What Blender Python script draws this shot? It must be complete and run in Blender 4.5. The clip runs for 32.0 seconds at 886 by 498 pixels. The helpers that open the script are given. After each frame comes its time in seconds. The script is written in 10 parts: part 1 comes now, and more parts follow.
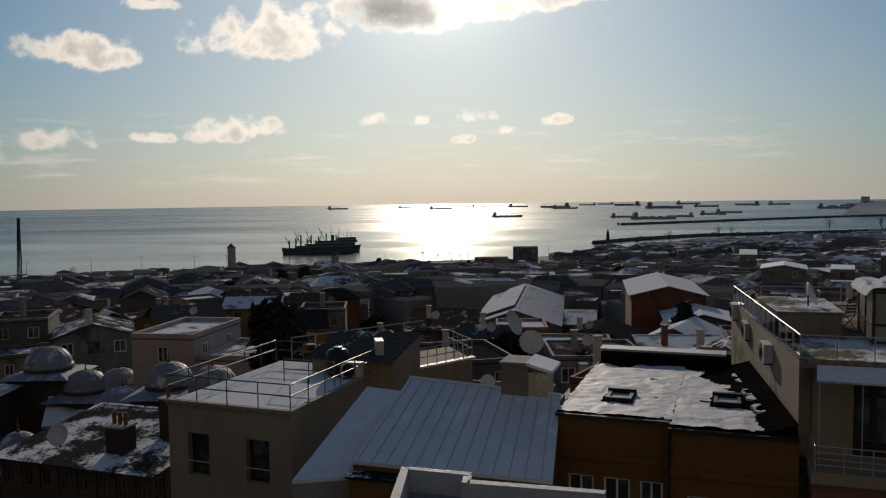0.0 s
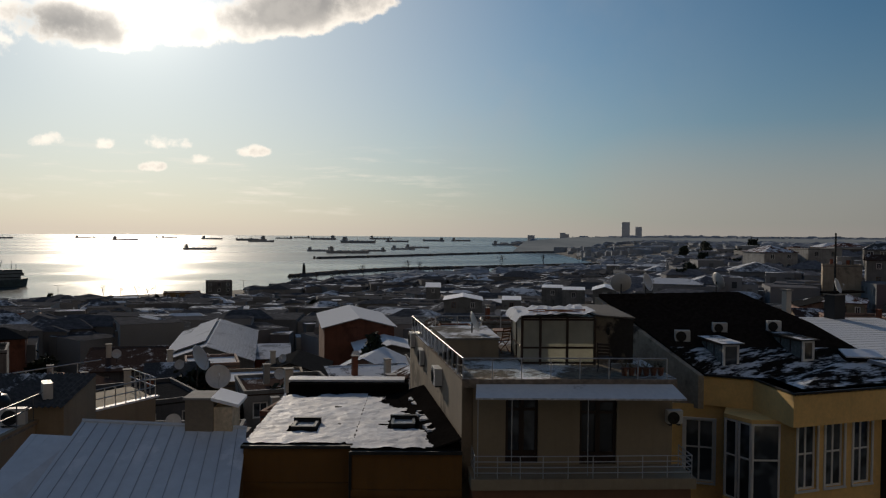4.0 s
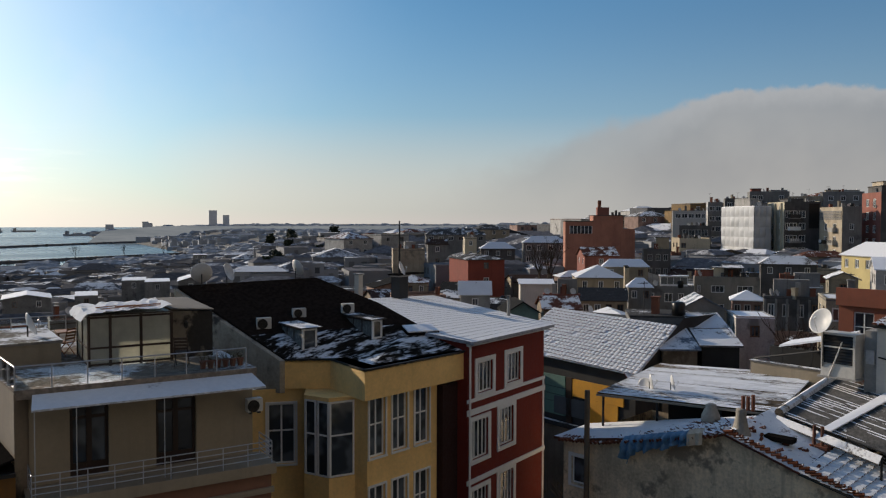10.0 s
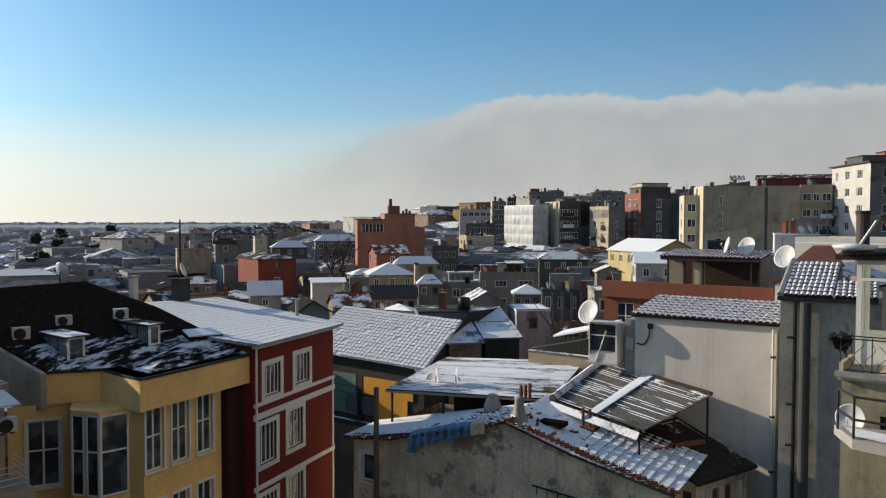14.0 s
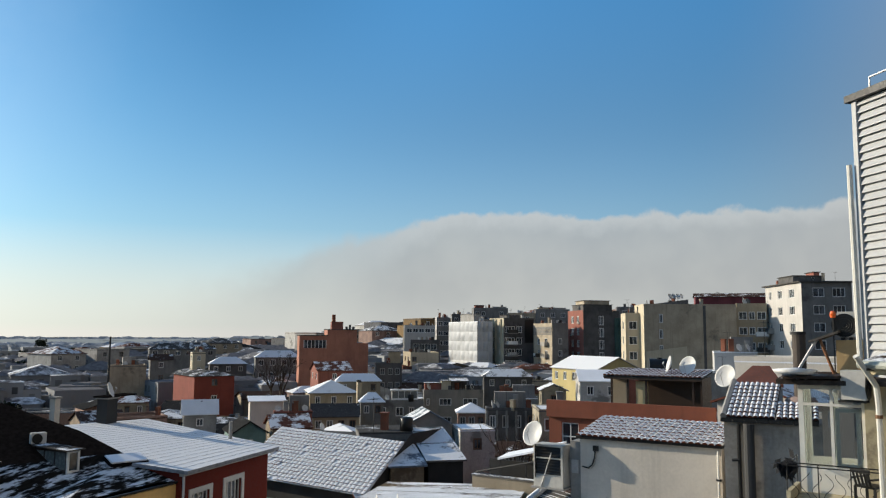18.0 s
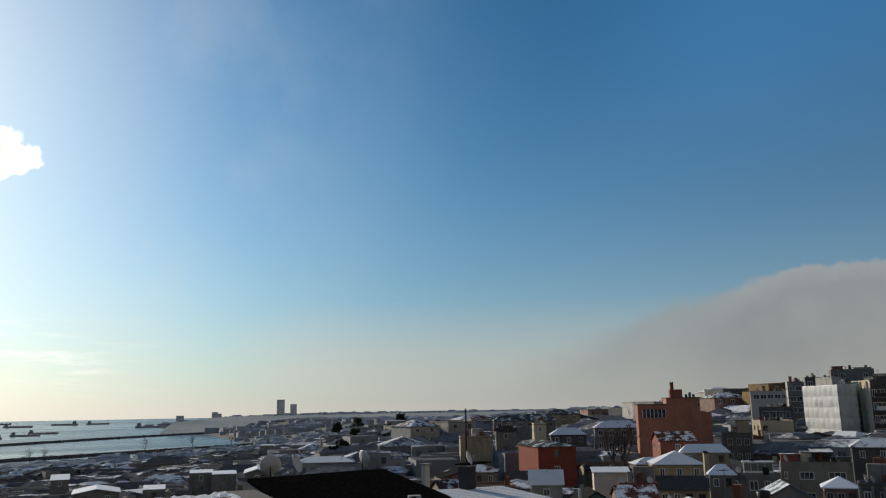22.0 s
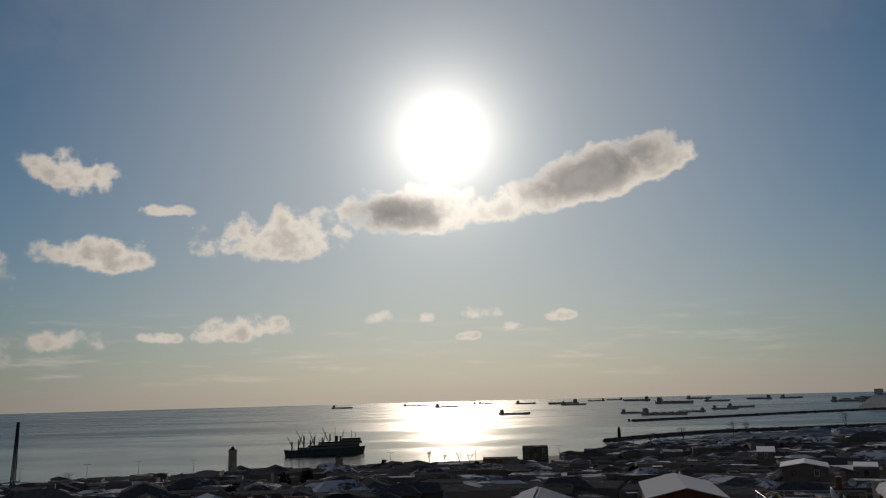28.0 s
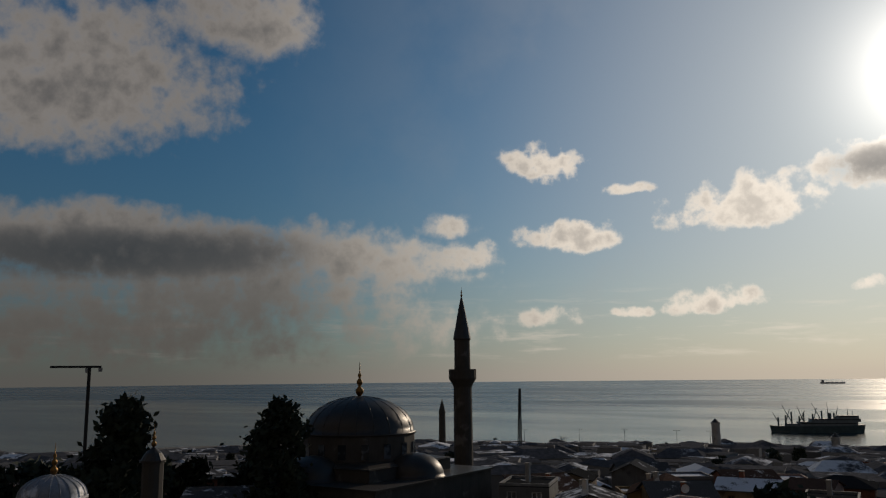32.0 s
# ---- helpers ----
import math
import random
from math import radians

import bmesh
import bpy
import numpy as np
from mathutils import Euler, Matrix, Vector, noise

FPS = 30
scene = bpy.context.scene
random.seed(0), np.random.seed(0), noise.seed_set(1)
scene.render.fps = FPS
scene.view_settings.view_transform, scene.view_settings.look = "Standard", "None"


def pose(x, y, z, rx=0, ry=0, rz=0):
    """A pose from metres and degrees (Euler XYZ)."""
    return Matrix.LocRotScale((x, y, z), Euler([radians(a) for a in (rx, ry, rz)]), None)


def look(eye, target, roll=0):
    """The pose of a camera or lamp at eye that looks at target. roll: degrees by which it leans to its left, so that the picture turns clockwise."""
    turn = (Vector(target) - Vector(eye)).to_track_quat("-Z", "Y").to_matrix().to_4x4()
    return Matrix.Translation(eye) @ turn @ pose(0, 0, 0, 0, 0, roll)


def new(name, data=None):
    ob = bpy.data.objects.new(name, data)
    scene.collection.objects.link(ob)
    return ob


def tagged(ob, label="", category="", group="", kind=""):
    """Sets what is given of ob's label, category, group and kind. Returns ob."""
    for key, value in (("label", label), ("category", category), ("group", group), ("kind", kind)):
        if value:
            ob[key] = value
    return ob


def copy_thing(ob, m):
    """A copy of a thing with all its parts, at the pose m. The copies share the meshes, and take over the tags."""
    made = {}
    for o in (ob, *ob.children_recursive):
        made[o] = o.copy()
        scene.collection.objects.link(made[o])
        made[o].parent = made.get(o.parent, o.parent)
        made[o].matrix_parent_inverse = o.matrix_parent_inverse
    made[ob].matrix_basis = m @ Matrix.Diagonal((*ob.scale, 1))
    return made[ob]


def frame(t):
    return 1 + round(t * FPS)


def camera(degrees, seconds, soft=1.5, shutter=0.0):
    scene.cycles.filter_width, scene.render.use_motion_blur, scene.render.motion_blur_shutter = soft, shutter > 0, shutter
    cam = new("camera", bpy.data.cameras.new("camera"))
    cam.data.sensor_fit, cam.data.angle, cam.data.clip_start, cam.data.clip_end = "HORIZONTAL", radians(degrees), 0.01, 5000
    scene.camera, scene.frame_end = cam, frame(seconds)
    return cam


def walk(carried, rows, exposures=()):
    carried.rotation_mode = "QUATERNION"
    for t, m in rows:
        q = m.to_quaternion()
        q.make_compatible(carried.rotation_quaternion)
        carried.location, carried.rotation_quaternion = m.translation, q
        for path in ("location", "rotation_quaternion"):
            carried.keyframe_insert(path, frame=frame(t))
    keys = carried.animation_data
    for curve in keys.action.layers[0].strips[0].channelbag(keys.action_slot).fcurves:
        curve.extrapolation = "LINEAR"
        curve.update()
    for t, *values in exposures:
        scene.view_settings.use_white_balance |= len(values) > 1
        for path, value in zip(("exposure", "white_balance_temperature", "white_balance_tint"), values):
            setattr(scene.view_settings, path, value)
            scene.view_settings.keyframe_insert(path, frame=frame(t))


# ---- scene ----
EYE = 42.0                     # the first eye's height above the sea
cam = camera(58.5, 32.0, soft=1.2)
# seconds, x, y, z from the first eye, yaw, pitch, roll
ROWS = [
    (0, 0, 0, 0, 0, -3.74, 0.75),
    (0.5, 0.029, -0.011, 0.004, -2.28, -3.39, 0.5),
    (1, 0.056, -0.048, 0.021, -4.75, -3, 0.27),
    (1.5, 0.098, -0.158, 0.032, -7.41, -2.6, 0),
    (2, 0.146, -0.311, 0.047, -10.24, -2.21, -0.2),
    (2.5, 0.185, -0.474, 0.058, -13.1, -1.89, -0.31),
    (3, 0.192, -0.616, 0.057, -15.89, -1.66, -0.41),
    (3.5, 0.164, -0.744, 0.05, -18.78, -1.48, -0.52),
    (5.5, 0.11, -0.998, 0.081, -29.98, -1.18, -0.2),
    (6, 0.135, -1.005, 0.075, -32.55, -1.11, -0.08),
    (6.5, 0.155, -1.009, 0.081, -35.13, -1.09, 0.06),
    (7, 0.173, -1.016, 0.09, -37.7, -1.16, 0.2),
    (7.5, 0.184, -1.024, 0.092, -40.19, -1.27, 0.27),
    (8, 0.227, -1.019, 0.084, -42.55, -1.43, 0.34),
    (8.5, 0.299, -0.991, 0.088, -44.78, -1.64, 0.28),
    (9, 0.378, -0.951, 0.087, -46.91, -1.78, 0.14),
    (9.5, 0.476, -0.901, 0.09, -48.89, -1.9, 0.01),
    (10, 0.518, -0.867, 0.092, -50.89, -2.02, -0.19),
    (10.5, 0.5, -0.874, 0.1, -52.9, -2.11, -0.25),
    (11, 0.444, -0.904, 0.11, -54.88, -2.17, -0.25),
    (11.5, 0.414, -0.943, 0.119, -56.83, -2.24, -0.27),
    (12, 0.429, -0.999, 0.123, -58.76, -2.27, -0.19),
    (12.5, 0.491, -1.041, 0.118, -60.64, -2.28, -0.13),
    (13, 0.588, -1.042, 0.113, -62.51, -2.27, -0.09),
    (13.5, 0.683, -1.02, 0.117, -64.25, -2.23, -0.11),
    (14, 0.772, -1.006, 0.117, -65.78, -2.11, -0.14),
    (14.5, 0.853, -1.005, 0.129, -67.09, -1.89, -0.21),
    (16.5, 1.095, -0.941, 0.164, -70.38, 0.27, -0.53),
    (17, 1.138, -0.946, 0.186, -70.5, 1.75, -0.51),
    (17.5, 1.145, -0.956, 0.219, -70.28, 3.92, -0.45),
    (18, 1.148, -0.964, 0.251, -69.77, 6.27, -0.39),
    (18.5, 1.116, -0.974, 0.265, -68.98, 8.58, -0.39),
    (19, 1.033, -0.988, 0.254, -67.6, 10.39, -0.45),
    (19.5, 0.914, -1.024, 0.253, -65.27, 11.59, -0.4),
    (20, 0.735, -1.073, 0.254, -62.09, 12.17, -0.26),
    (20.5, 0.531, -1.131, 0.242, -58.15, 12.12, 0.07),
    (21, 0.306, -1.207, 0.212, -54.15, 11.88, 0.43),
    (21.5, 0.107, -1.328, 0.186, -50.13, 11.55, 0.63),
    (22, -0.031, -1.454, 0.182, -46.06, 11.32, 0.81),
    (22.5, -0.115, -1.539, 0.184, -42.06, 11.06, 1.01),
    (23, -0.148, -1.577, 0.176, -38.04, 10.86, 1.17),
    (23.5, -0.152, -1.567, 0.19, -34.1, 10.65, 1.34),
    (24, -0.12, -1.54, 0.218, -30.31, 10.5, 1.54),
    (24.5, -0.087, -1.494, 0.235, -26.67, 10.42, 1.67),
    (25, -0.064, -1.417, 0.244, -23.15, 10.38, 1.76),
    (25.5, -0.062, -1.304, 0.251, -19.49, 10.39, 1.82),
    (27.5, -0.171, -0.758, 0.282, -3.83, 10.43, 1.62),
    (28, -0.262, -0.625, 0.291, 0.42, 10.45, 1.45),
    (28.5, -0.364, -0.504, 0.303, 4.82, 10.49, 1.33),
    (29, -0.461, -0.414, 0.319, 9.17, 10.45, 1.27),
    (29.5, -0.561, -0.39, 0.338, 13.65, 10.3, 1.03),
    (30, -0.633, -0.398, 0.331, 18.11, 10.03, 0.78),
    (30.5, -0.674, -0.43, 0.302, 22.46, 9.71, 0.73),
    (31, -0.72, -0.514, 0.261, 26.78, 9.39, 0.66),
    (31.5, -0.777, -0.649, 0.209, 30.59, 9.1, 0.62),
    (32, -0.841, -0.809, 0.157, 33.46, 9.08, 0.59)
]
EXPOSURES = [(0, -0.76, 6700, 12), (3.5, -0.7, 6700, 12), (6, -0.52, 6650, 12), (9, 0.22, 6650, 12), (11, 0.5, 6600, 11), (13, 0.76, 6600, 9), (17, 0.82, 6500, 7), (20, 0.75, 6450, 6), (22, 0.1, 6500, 7),
             (23, -0.4, 6500, 8), (24, -0.85, 6500, 8), (25, -1.22, 6600, 11), (28, -1.3, 6750, 13), (30, -1.28, 6850, 14), (31, -1.29, 6850, 14), (32, -1.02, 6900, 13)]
walk(cam, [(t, pose(x, y, EYE + z, 90 + pitch, roll, yaw)) for t, x, y, z, yaw, pitch, roll in ROWS], EXPOSURES)

# ---- sky, sun ----
SUN_AZ, SUN_EL = 0.1, 18.5     # degrees, clockwise from the way the walk starts


def polar(az, el, d=1.0):
    a, e = radians(az), radians(el)
    return Vector((d * math.sin(a) * math.cos(e), d * math.cos(a) * math.cos(e), d * math.sin(e)))


sun = new("sun", bpy.data.lights.new("sun", "SUN"))
sun.data.energy, sun.data.angle, sun.data.color = 3.0, radians(0.6), (1.0, 0.86, 0.68)
sun.matrix_world = look(polar(SUN_AZ, SUN_EL, 200), (0, 0, 0))

world = bpy.data.worlds.new("sky")
scene.world = world
world.use_nodes = True


class Nodes:
    """Short hand for building node trees."""

    def __init__(self, tree):
        self.t = tree
        tree.nodes.clear()

    def n(self, kind, **props):
        node = self.t.nodes.new(kind)
        for k, v in props.items():
            if k == "op":
                node.operation = v
            elif k == "blend":
                node.blend_type = v
            elif k == "dtype":
                node.data_type = v
        return node

    def put(self, socket, v):
        if isinstance(v, bpy.types.NodeSocket):
            self.t.links.new(v, socket)
        else:
            socket.default_value = v

    def m(self, op, a, b=0.0, c=0.0, clamp=False):
        node = self.n("ShaderNodeMath", op=op)
        node.use_clamp = clamp
        self.put(node.inputs[0], a)
        self.put(node.inputs[1], b)
        if op in ("MULTIPLY_ADD", "COMPARE", "SMOOTH_MIN", "SMOOTH_MAX"):
            self.put(node.inputs[2], c)
        return node.outputs[0]

    def vm(self, op, a, b=None):
        node = self.n("ShaderNodeVectorMath", op=op)
        self.put(node.inputs[0], a)
        if b is not None:
            self.put(node.inputs[1], b)
        return node.outputs["Value"] if op in ("DOT_PRODUCT", "LENGTH") else node.outputs[0]

    def scale(self, v, s):
        node = self.n("ShaderNodeVectorMath", op="SCALE")
        self.put(node.inputs[0], v)
        self.put(node.inputs["Scale"], s)
        return node.outputs[0]

    def mix(self, f, a, b, blend="MIX"):
        node = self.n("ShaderNodeMix", dtype="RGBA")
        node.blend_type = blend
        self.put(node.inputs[0], f)
        self.put(node.inputs[6], a)
        self.put(node.inputs[7], b)
        return node.outputs[2]

    def noise(self, vec, scale, detail=4.0, rough=0.55, out=0):
        node = self.n("ShaderNodeTexNoise")
        if vec is not None:
            self.put(node.inputs["Vector"], vec)
        self.put(node.inputs["Scale"], scale)
        self.put(node.inputs["Detail"], detail)
        self.put(node.inputs["Roughness"], rough)
        return node.outputs[out]

    def step(self, v, lo, hi, a=0.0, b=1.0):
        node = self.n("ShaderNodeMapRange")
        node.interpolation_type = "SMOOTHSTEP"
        self.put(node.inputs["Value"], v)
        self.put(node.inputs["From Min"], lo)
        self.put(node.inputs["From Max"], hi)
        self.put(node.inputs["To Min"], a)
        self.put(node.inputs["To Max"], b)
        return node.outputs[0]


def rgb(r, g, b):
    return (r, g, b, 1.0)


def make_sky():
    N = Nodes(world.node_tree)
    way = N.n("ShaderNodeTexCoord").outputs["Generated"]
    sep = N.n("ShaderNodeSeparateXYZ")
    N.put(sep.inputs[0], way)
    sx, sy, sz = sep.outputs
    az = N.m("MULTIPLY", N.m("ARCTAN2", sx, sy), 57.29578)
    el = N.m("MULTIPLY", N.m("ARCSINE", sz), 57.29578)
    sky = N.n("ShaderNodeTexSky")
    sky.sky_type, sky.sun_disc = "NISHITA", False
    sky.sun_elevation, sky.sun_rotation = radians(SUN_EL), radians(SUN_AZ)
    sky.air_density, sky.dust_density, sky.ozone_density = 1.0, 0.6, 2.0
    sky.altitude = 50
    toward = N.vm("DOT_PRODUCT", way, tuple(polar(SUN_AZ, SUN_EL)))
    off = N.m("MULTIPLY", N.m("ARCCOSINE", N.m("MINIMUM", toward, 1.0)), 57.29578)  # degrees from the sun
    tint = N.mix(N.step(off, 14.0, 46.0), rgb(*SKY_TINT_SUN), rgb(*SKY_TINT))
    base = N.mix(1.0, N.scale(sky.outputs[0], SKY_STRENGTH), tint, "MULTIPLY")
    # pale veil round the sun, clear deep sky away from it
    veil = N.step(off, 3.0, 36.0, 1.0, 0.0)
    streaks = N.step(N.noise(way, 5.0, 5.0, 0.6), 0.35, 0.68, 0.25, 1.0)
    thin = N.m("MULTIPLY", N.m("MULTIPLY", N.step(off, 12.0, 52.0, 0.46, 0.0), streaks), 0.8)
    base = N.mix(N.m("MAXIMUM", N.m("MULTIPLY", veil, 0.6), thin), base, rgb(*VEIL))
    fall = N.m("MULTIPLY", N.step(off, 12.0, 50.0, 1.32, 0.88), N.step(off, 78.0, 130.0, 1.0, 0.36))
    base = N.mix(N.step(off, 82.0, 125.0), base, rgb(*SKY_BACK))
    # winter haze near the horizon
    haze = N.m("POWER", 2.718, N.m("MULTIPLY", N.m("MAXIMUM", el, 0.0), -0.15))
    haze = N.m("MAXIMUM", haze, N.m("MULTIPLY", N.step(el, 1.0, 12.0, 0.9, 0.0), N.step(az, 15.0, 38.0)))
    glow = N.m("POWER", 2.718, N.m("MULTIPLY", off, -0.03))
    dim = N.step(az, -22.0, -58.0, 0.0, 0.6)
    hazecol = N.mix(glow, N.mix(N.step(off, 70.0, 140.0), rgb(*HAZE_FAR), rgb(*HAZE_BACK)), rgb(*HAZE_SUN))
    hazecol = N.scale(hazecol, N.m("SUBTRACT", 1.0, dim))     # heavier cloud darkens the east
    base = N.mix(N.m("MULTIPLY", haze, 0.88), base, hazecol)
    # clouds
    warp = N.m("SUBTRACT", N.noise(way, 11.0, 3.0, 0.55), 0.5)
    puff = N.m("SUBTRACT", N.noise(way, 38.0, 7.0, 0.55), 0.5)
    wisp = N.m("SUBTRACT", N.noise(way, 120.0, 6.0, 0.65), 0.5)
    lump = N.m("ADD", N.m("MULTIPLY", warp, 2.6), N.m("ADD", N.m("MULTIPLY", puff, 4.6), N.m("MULTIPLY", wisp, 0.6)))
    # clouds away from the sun are broad and soft
    broad = N.step(off, 24.0, 40.0)
    lump = N.m("MULTIPLY", lump, N.m("SUBTRACT", 1.0, N.m("MULTIPLY", broad, 0.2)))
    total = None
    for u0, v0, a, b, tilt, k in CLOUDS:
        ru = N.m("SUBTRACT", az, u0)
        rv = N.m("SUBTRACT", el, N.m("ADD", v0, N.m("MULTIPLY", ru, tilt)))
        du = N.m("DIVIDE", ru, a)
        # flat below, heaped above
        dv = N.m("DIVIDE", rv, N.step(rv, -0.1, 0.1, b * 0.75, b * 1.15))
        d = N.m("SUBTRACT", 1.0, N.m("ADD", N.m("MULTIPLY", du, du), N.m("MULTIPLY", dv, dv)))
        d = N.m("ADD", N.m("MULTIPLY", d, k), N.m("MULTIPLY", lump, 0.75))
        total = d if total is None else N.m("MAXIMUM", total, d)
    # long bank over the land in the west
    top = N.m("ADD", N.step(az, 44.0, 73.0, 2.2, 8.7), N.m("ADD", N.m("MULTIPLY", warp, 2.0), N.m("MULTIPLY", puff, 1.5)))
    bank = N.m("DIVIDE", N.m("SUBTRACT", top, el), N.step(az, 44.0, 72.0, 4.5, 0.5))
    rim = N.m("MULTIPLY", N.step(bank, 3.2, 0.2), N.step(az, 58.0, 70.0))
    bank = N.step(bank, -0.3, 0.7)
    bank = N.m("MULTIPLY", bank, N.m("MULTIPLY", N.step(az, 42.0, 70.0, 0.0, 0.95), N.step(el, 0.0, 4.0, 0.7, 1.0)))
    cover = N.m("ADD", N.m("MULTIPLY", N.step(total, -0.1, 0.75), N.m("SUBTRACT", 1.0, broad)), N.m("MULTIPLY", N.step(total, -0.45, 1.05), broad))
    # grey bellies: a faint one in every cloud, dark ones where the cloud is deep
    core = None
    for u0, v0, a, b, tilt in CORES:
        ru = N.m("SUBTRACT", az, u0)
        du = N.m("DIVIDE", ru, a)
        dv = N.m("DIVIDE", N.m("SUBTRACT", el, N.m("ADD", v0, N.m("MULTIPLY", ru, tilt))), b)
        d = N.m("SUBTRACT", 1.0, N.m("ADD", N.m("MULTIPLY", du, du), N.m("MULTIPLY", dv, dv)))
        core = d if core is None else N.m("MAXIMUM", core, d)
    core = N.step(N.m("ADD", core, N.m("MULTIPLY", lump, 0.36)), -0.25, 1.0)
    belly = N.m("MULTIPLY", N.step(N.m("ADD", total, N.m("MULTIPLY", puff, N.step(broad, 0.0, 1.0, 3.4, 0.9))), 0.4, 2.2), N.step(broad, 0.0, 1.0, 0.55, 0.6))
    near = N.m("POWER", 2.718, N.m("MULTIPLY", off, -0.09))
    belly = N.m("MULTIPLY", belly, N.m("SUBTRACT", 1.0, N.m("MULTIPLY", near, 0.9)))
    belly = N.m("MULTIPLY", belly, N.step(N.m("ADD", el, N.m("MULTIPLY", N.m("SUBTRACT", 1.0, broad), 20.0)), 4.0, 9.0, 0.3, 1.0))
    thick = N.m("MAXIMUM", N.m("MULTIPLY", core, N.step(N.m("ADD", puff, warp), -0.3, 0.35, 1.0, 0.72)), belly)
    lit = N.mix(near, N.mix(N.step(off, 22.0, 48.0), rgb(*CLOUD_LIT), N.scale(CLOUD_FAR, N.step(el, 2.0, 15.0, 0.42, 1.0))), rgb(*CLOUD_SUN))
    dark = N.mix(near, N.mix(N.step(off, 22.0, 48.0), rgb(*CLOUD_DARK), rgb(*CLOUD_FARDARK)), rgb(*CLOUD_SUNDARK))
    high = N.m("MULTIPLY", N.step(el, 13.0, 28.0), N.step(off, 50.0, 66.0))
    base = N.scale(base, N.m("MULTIPLY", fall, N.m("ADD", 1.0, N.m("MULTIPLY", high, 0.42))))
    banked = N.mix(N.step(warp, -0.3, 0.3), rgb(*BANK), rgb(*BANK_LIT))
    banked = N.mix(N.m("MULTIPLY", rim, 0.7), banked, rgb(*BANK_RIM))
    base = N.mix(N.m("MULTIPLY", bank, 0.85), base, banked)
    # thin streaks low over the sea
    flat = N.n("ShaderNodeCombineXYZ")
    N.put(flat.inputs[0], N.m("MULTIPLY", az, 0.16))
    N.put(flat.inputs[1], N.m("MULTIPLY", el, 1.25))
    low = N.m("MULTIPLY", N.step(N.noise(flat.outputs[0], 1.0, 6.0, 0.62), 0.5, 0.72), N.m("MULTIPLY", N.step(el, 0.6, 1.8), N.step(el, 7.0, 3.0)))
    low = N.m("MULTIPLY", low, N.step(az, 30.0, 12.0, 0.0, 0.5))
    base = N.mix(low, base, N.mix(N.step(off, 22.0, 48.0), rgb(*CLOUD_LIT), rgb(*CLOUD_FAR)))
    base = N.mix(N.m("MULTIPLY", cover, 0.92), base, N.mix(thick, lit, dark))
    # glare of the sun in thin haze
    g1 = N.m("MULTIPLY", N.m("POWER", 2.718, N.m("MULTIPLY", off, -0.46)), 5.6)
    g2 = N.m("MULTIPLY", N.m("POWER", 2.718, N.m("MULTIPLY", off, -0.14)), 0.62)
    shade = N.m("SUBTRACT", 1.0, N.m("MULTIPLY", N.m("MULTIPLY", thick, cover), 0.8))
    glare = N.scale(rgb(1.0, 0.96, 0.88)[:3], N.m("MULTIPLY", N.m("ADD", g1, g2), shade))
    total_sky = N.vm("ADD", base, glare)
    bg = N.n("ShaderNodeBackground")
    N.put(bg.inputs["Color"], total_sky)
    out = N.n("ShaderNodeOutputWorld")
    N.t.links.new(bg.outputs[0], out.inputs[0])


SKY_STRENGTH, SKY_TINT, SKY_TINT_SUN = 0.06, (0.39, 1.065, 1.42), (0.65, 1.0, 1.25)
SKY_BACK = (0.43, 0.39, 0.355)      # unseen sky away from the sun, toned to tune the light on facades
VEIL = (0.505, 0.54, 0.58)
HAZE_FAR, HAZE_SUN, HAZE_BACK = (0.45, 0.43, 0.43), (1.03, 0.87, 0.72), (0.10, 0.105, 0.12)
CLOUD_LIT, CLOUD_SUN = (1.5, 1.38, 1.2), (2.1, 2.0, 1.8)
CLOUD_DARK, CLOUD_SUNDARK = (0.43, 0.42, 0.41), (0.34, 0.335, 0.33)
CLOUD_FAR, CLOUD_FARDARK = (0.44, 0.415, 0.385), (0.075, 0.08, 0.085)
BANK, BANK_LIT, BANK_RIM = (0.235, 0.235, 0.24), (0.285, 0.28, 0.275), (0.36, 0.355, 0.35)
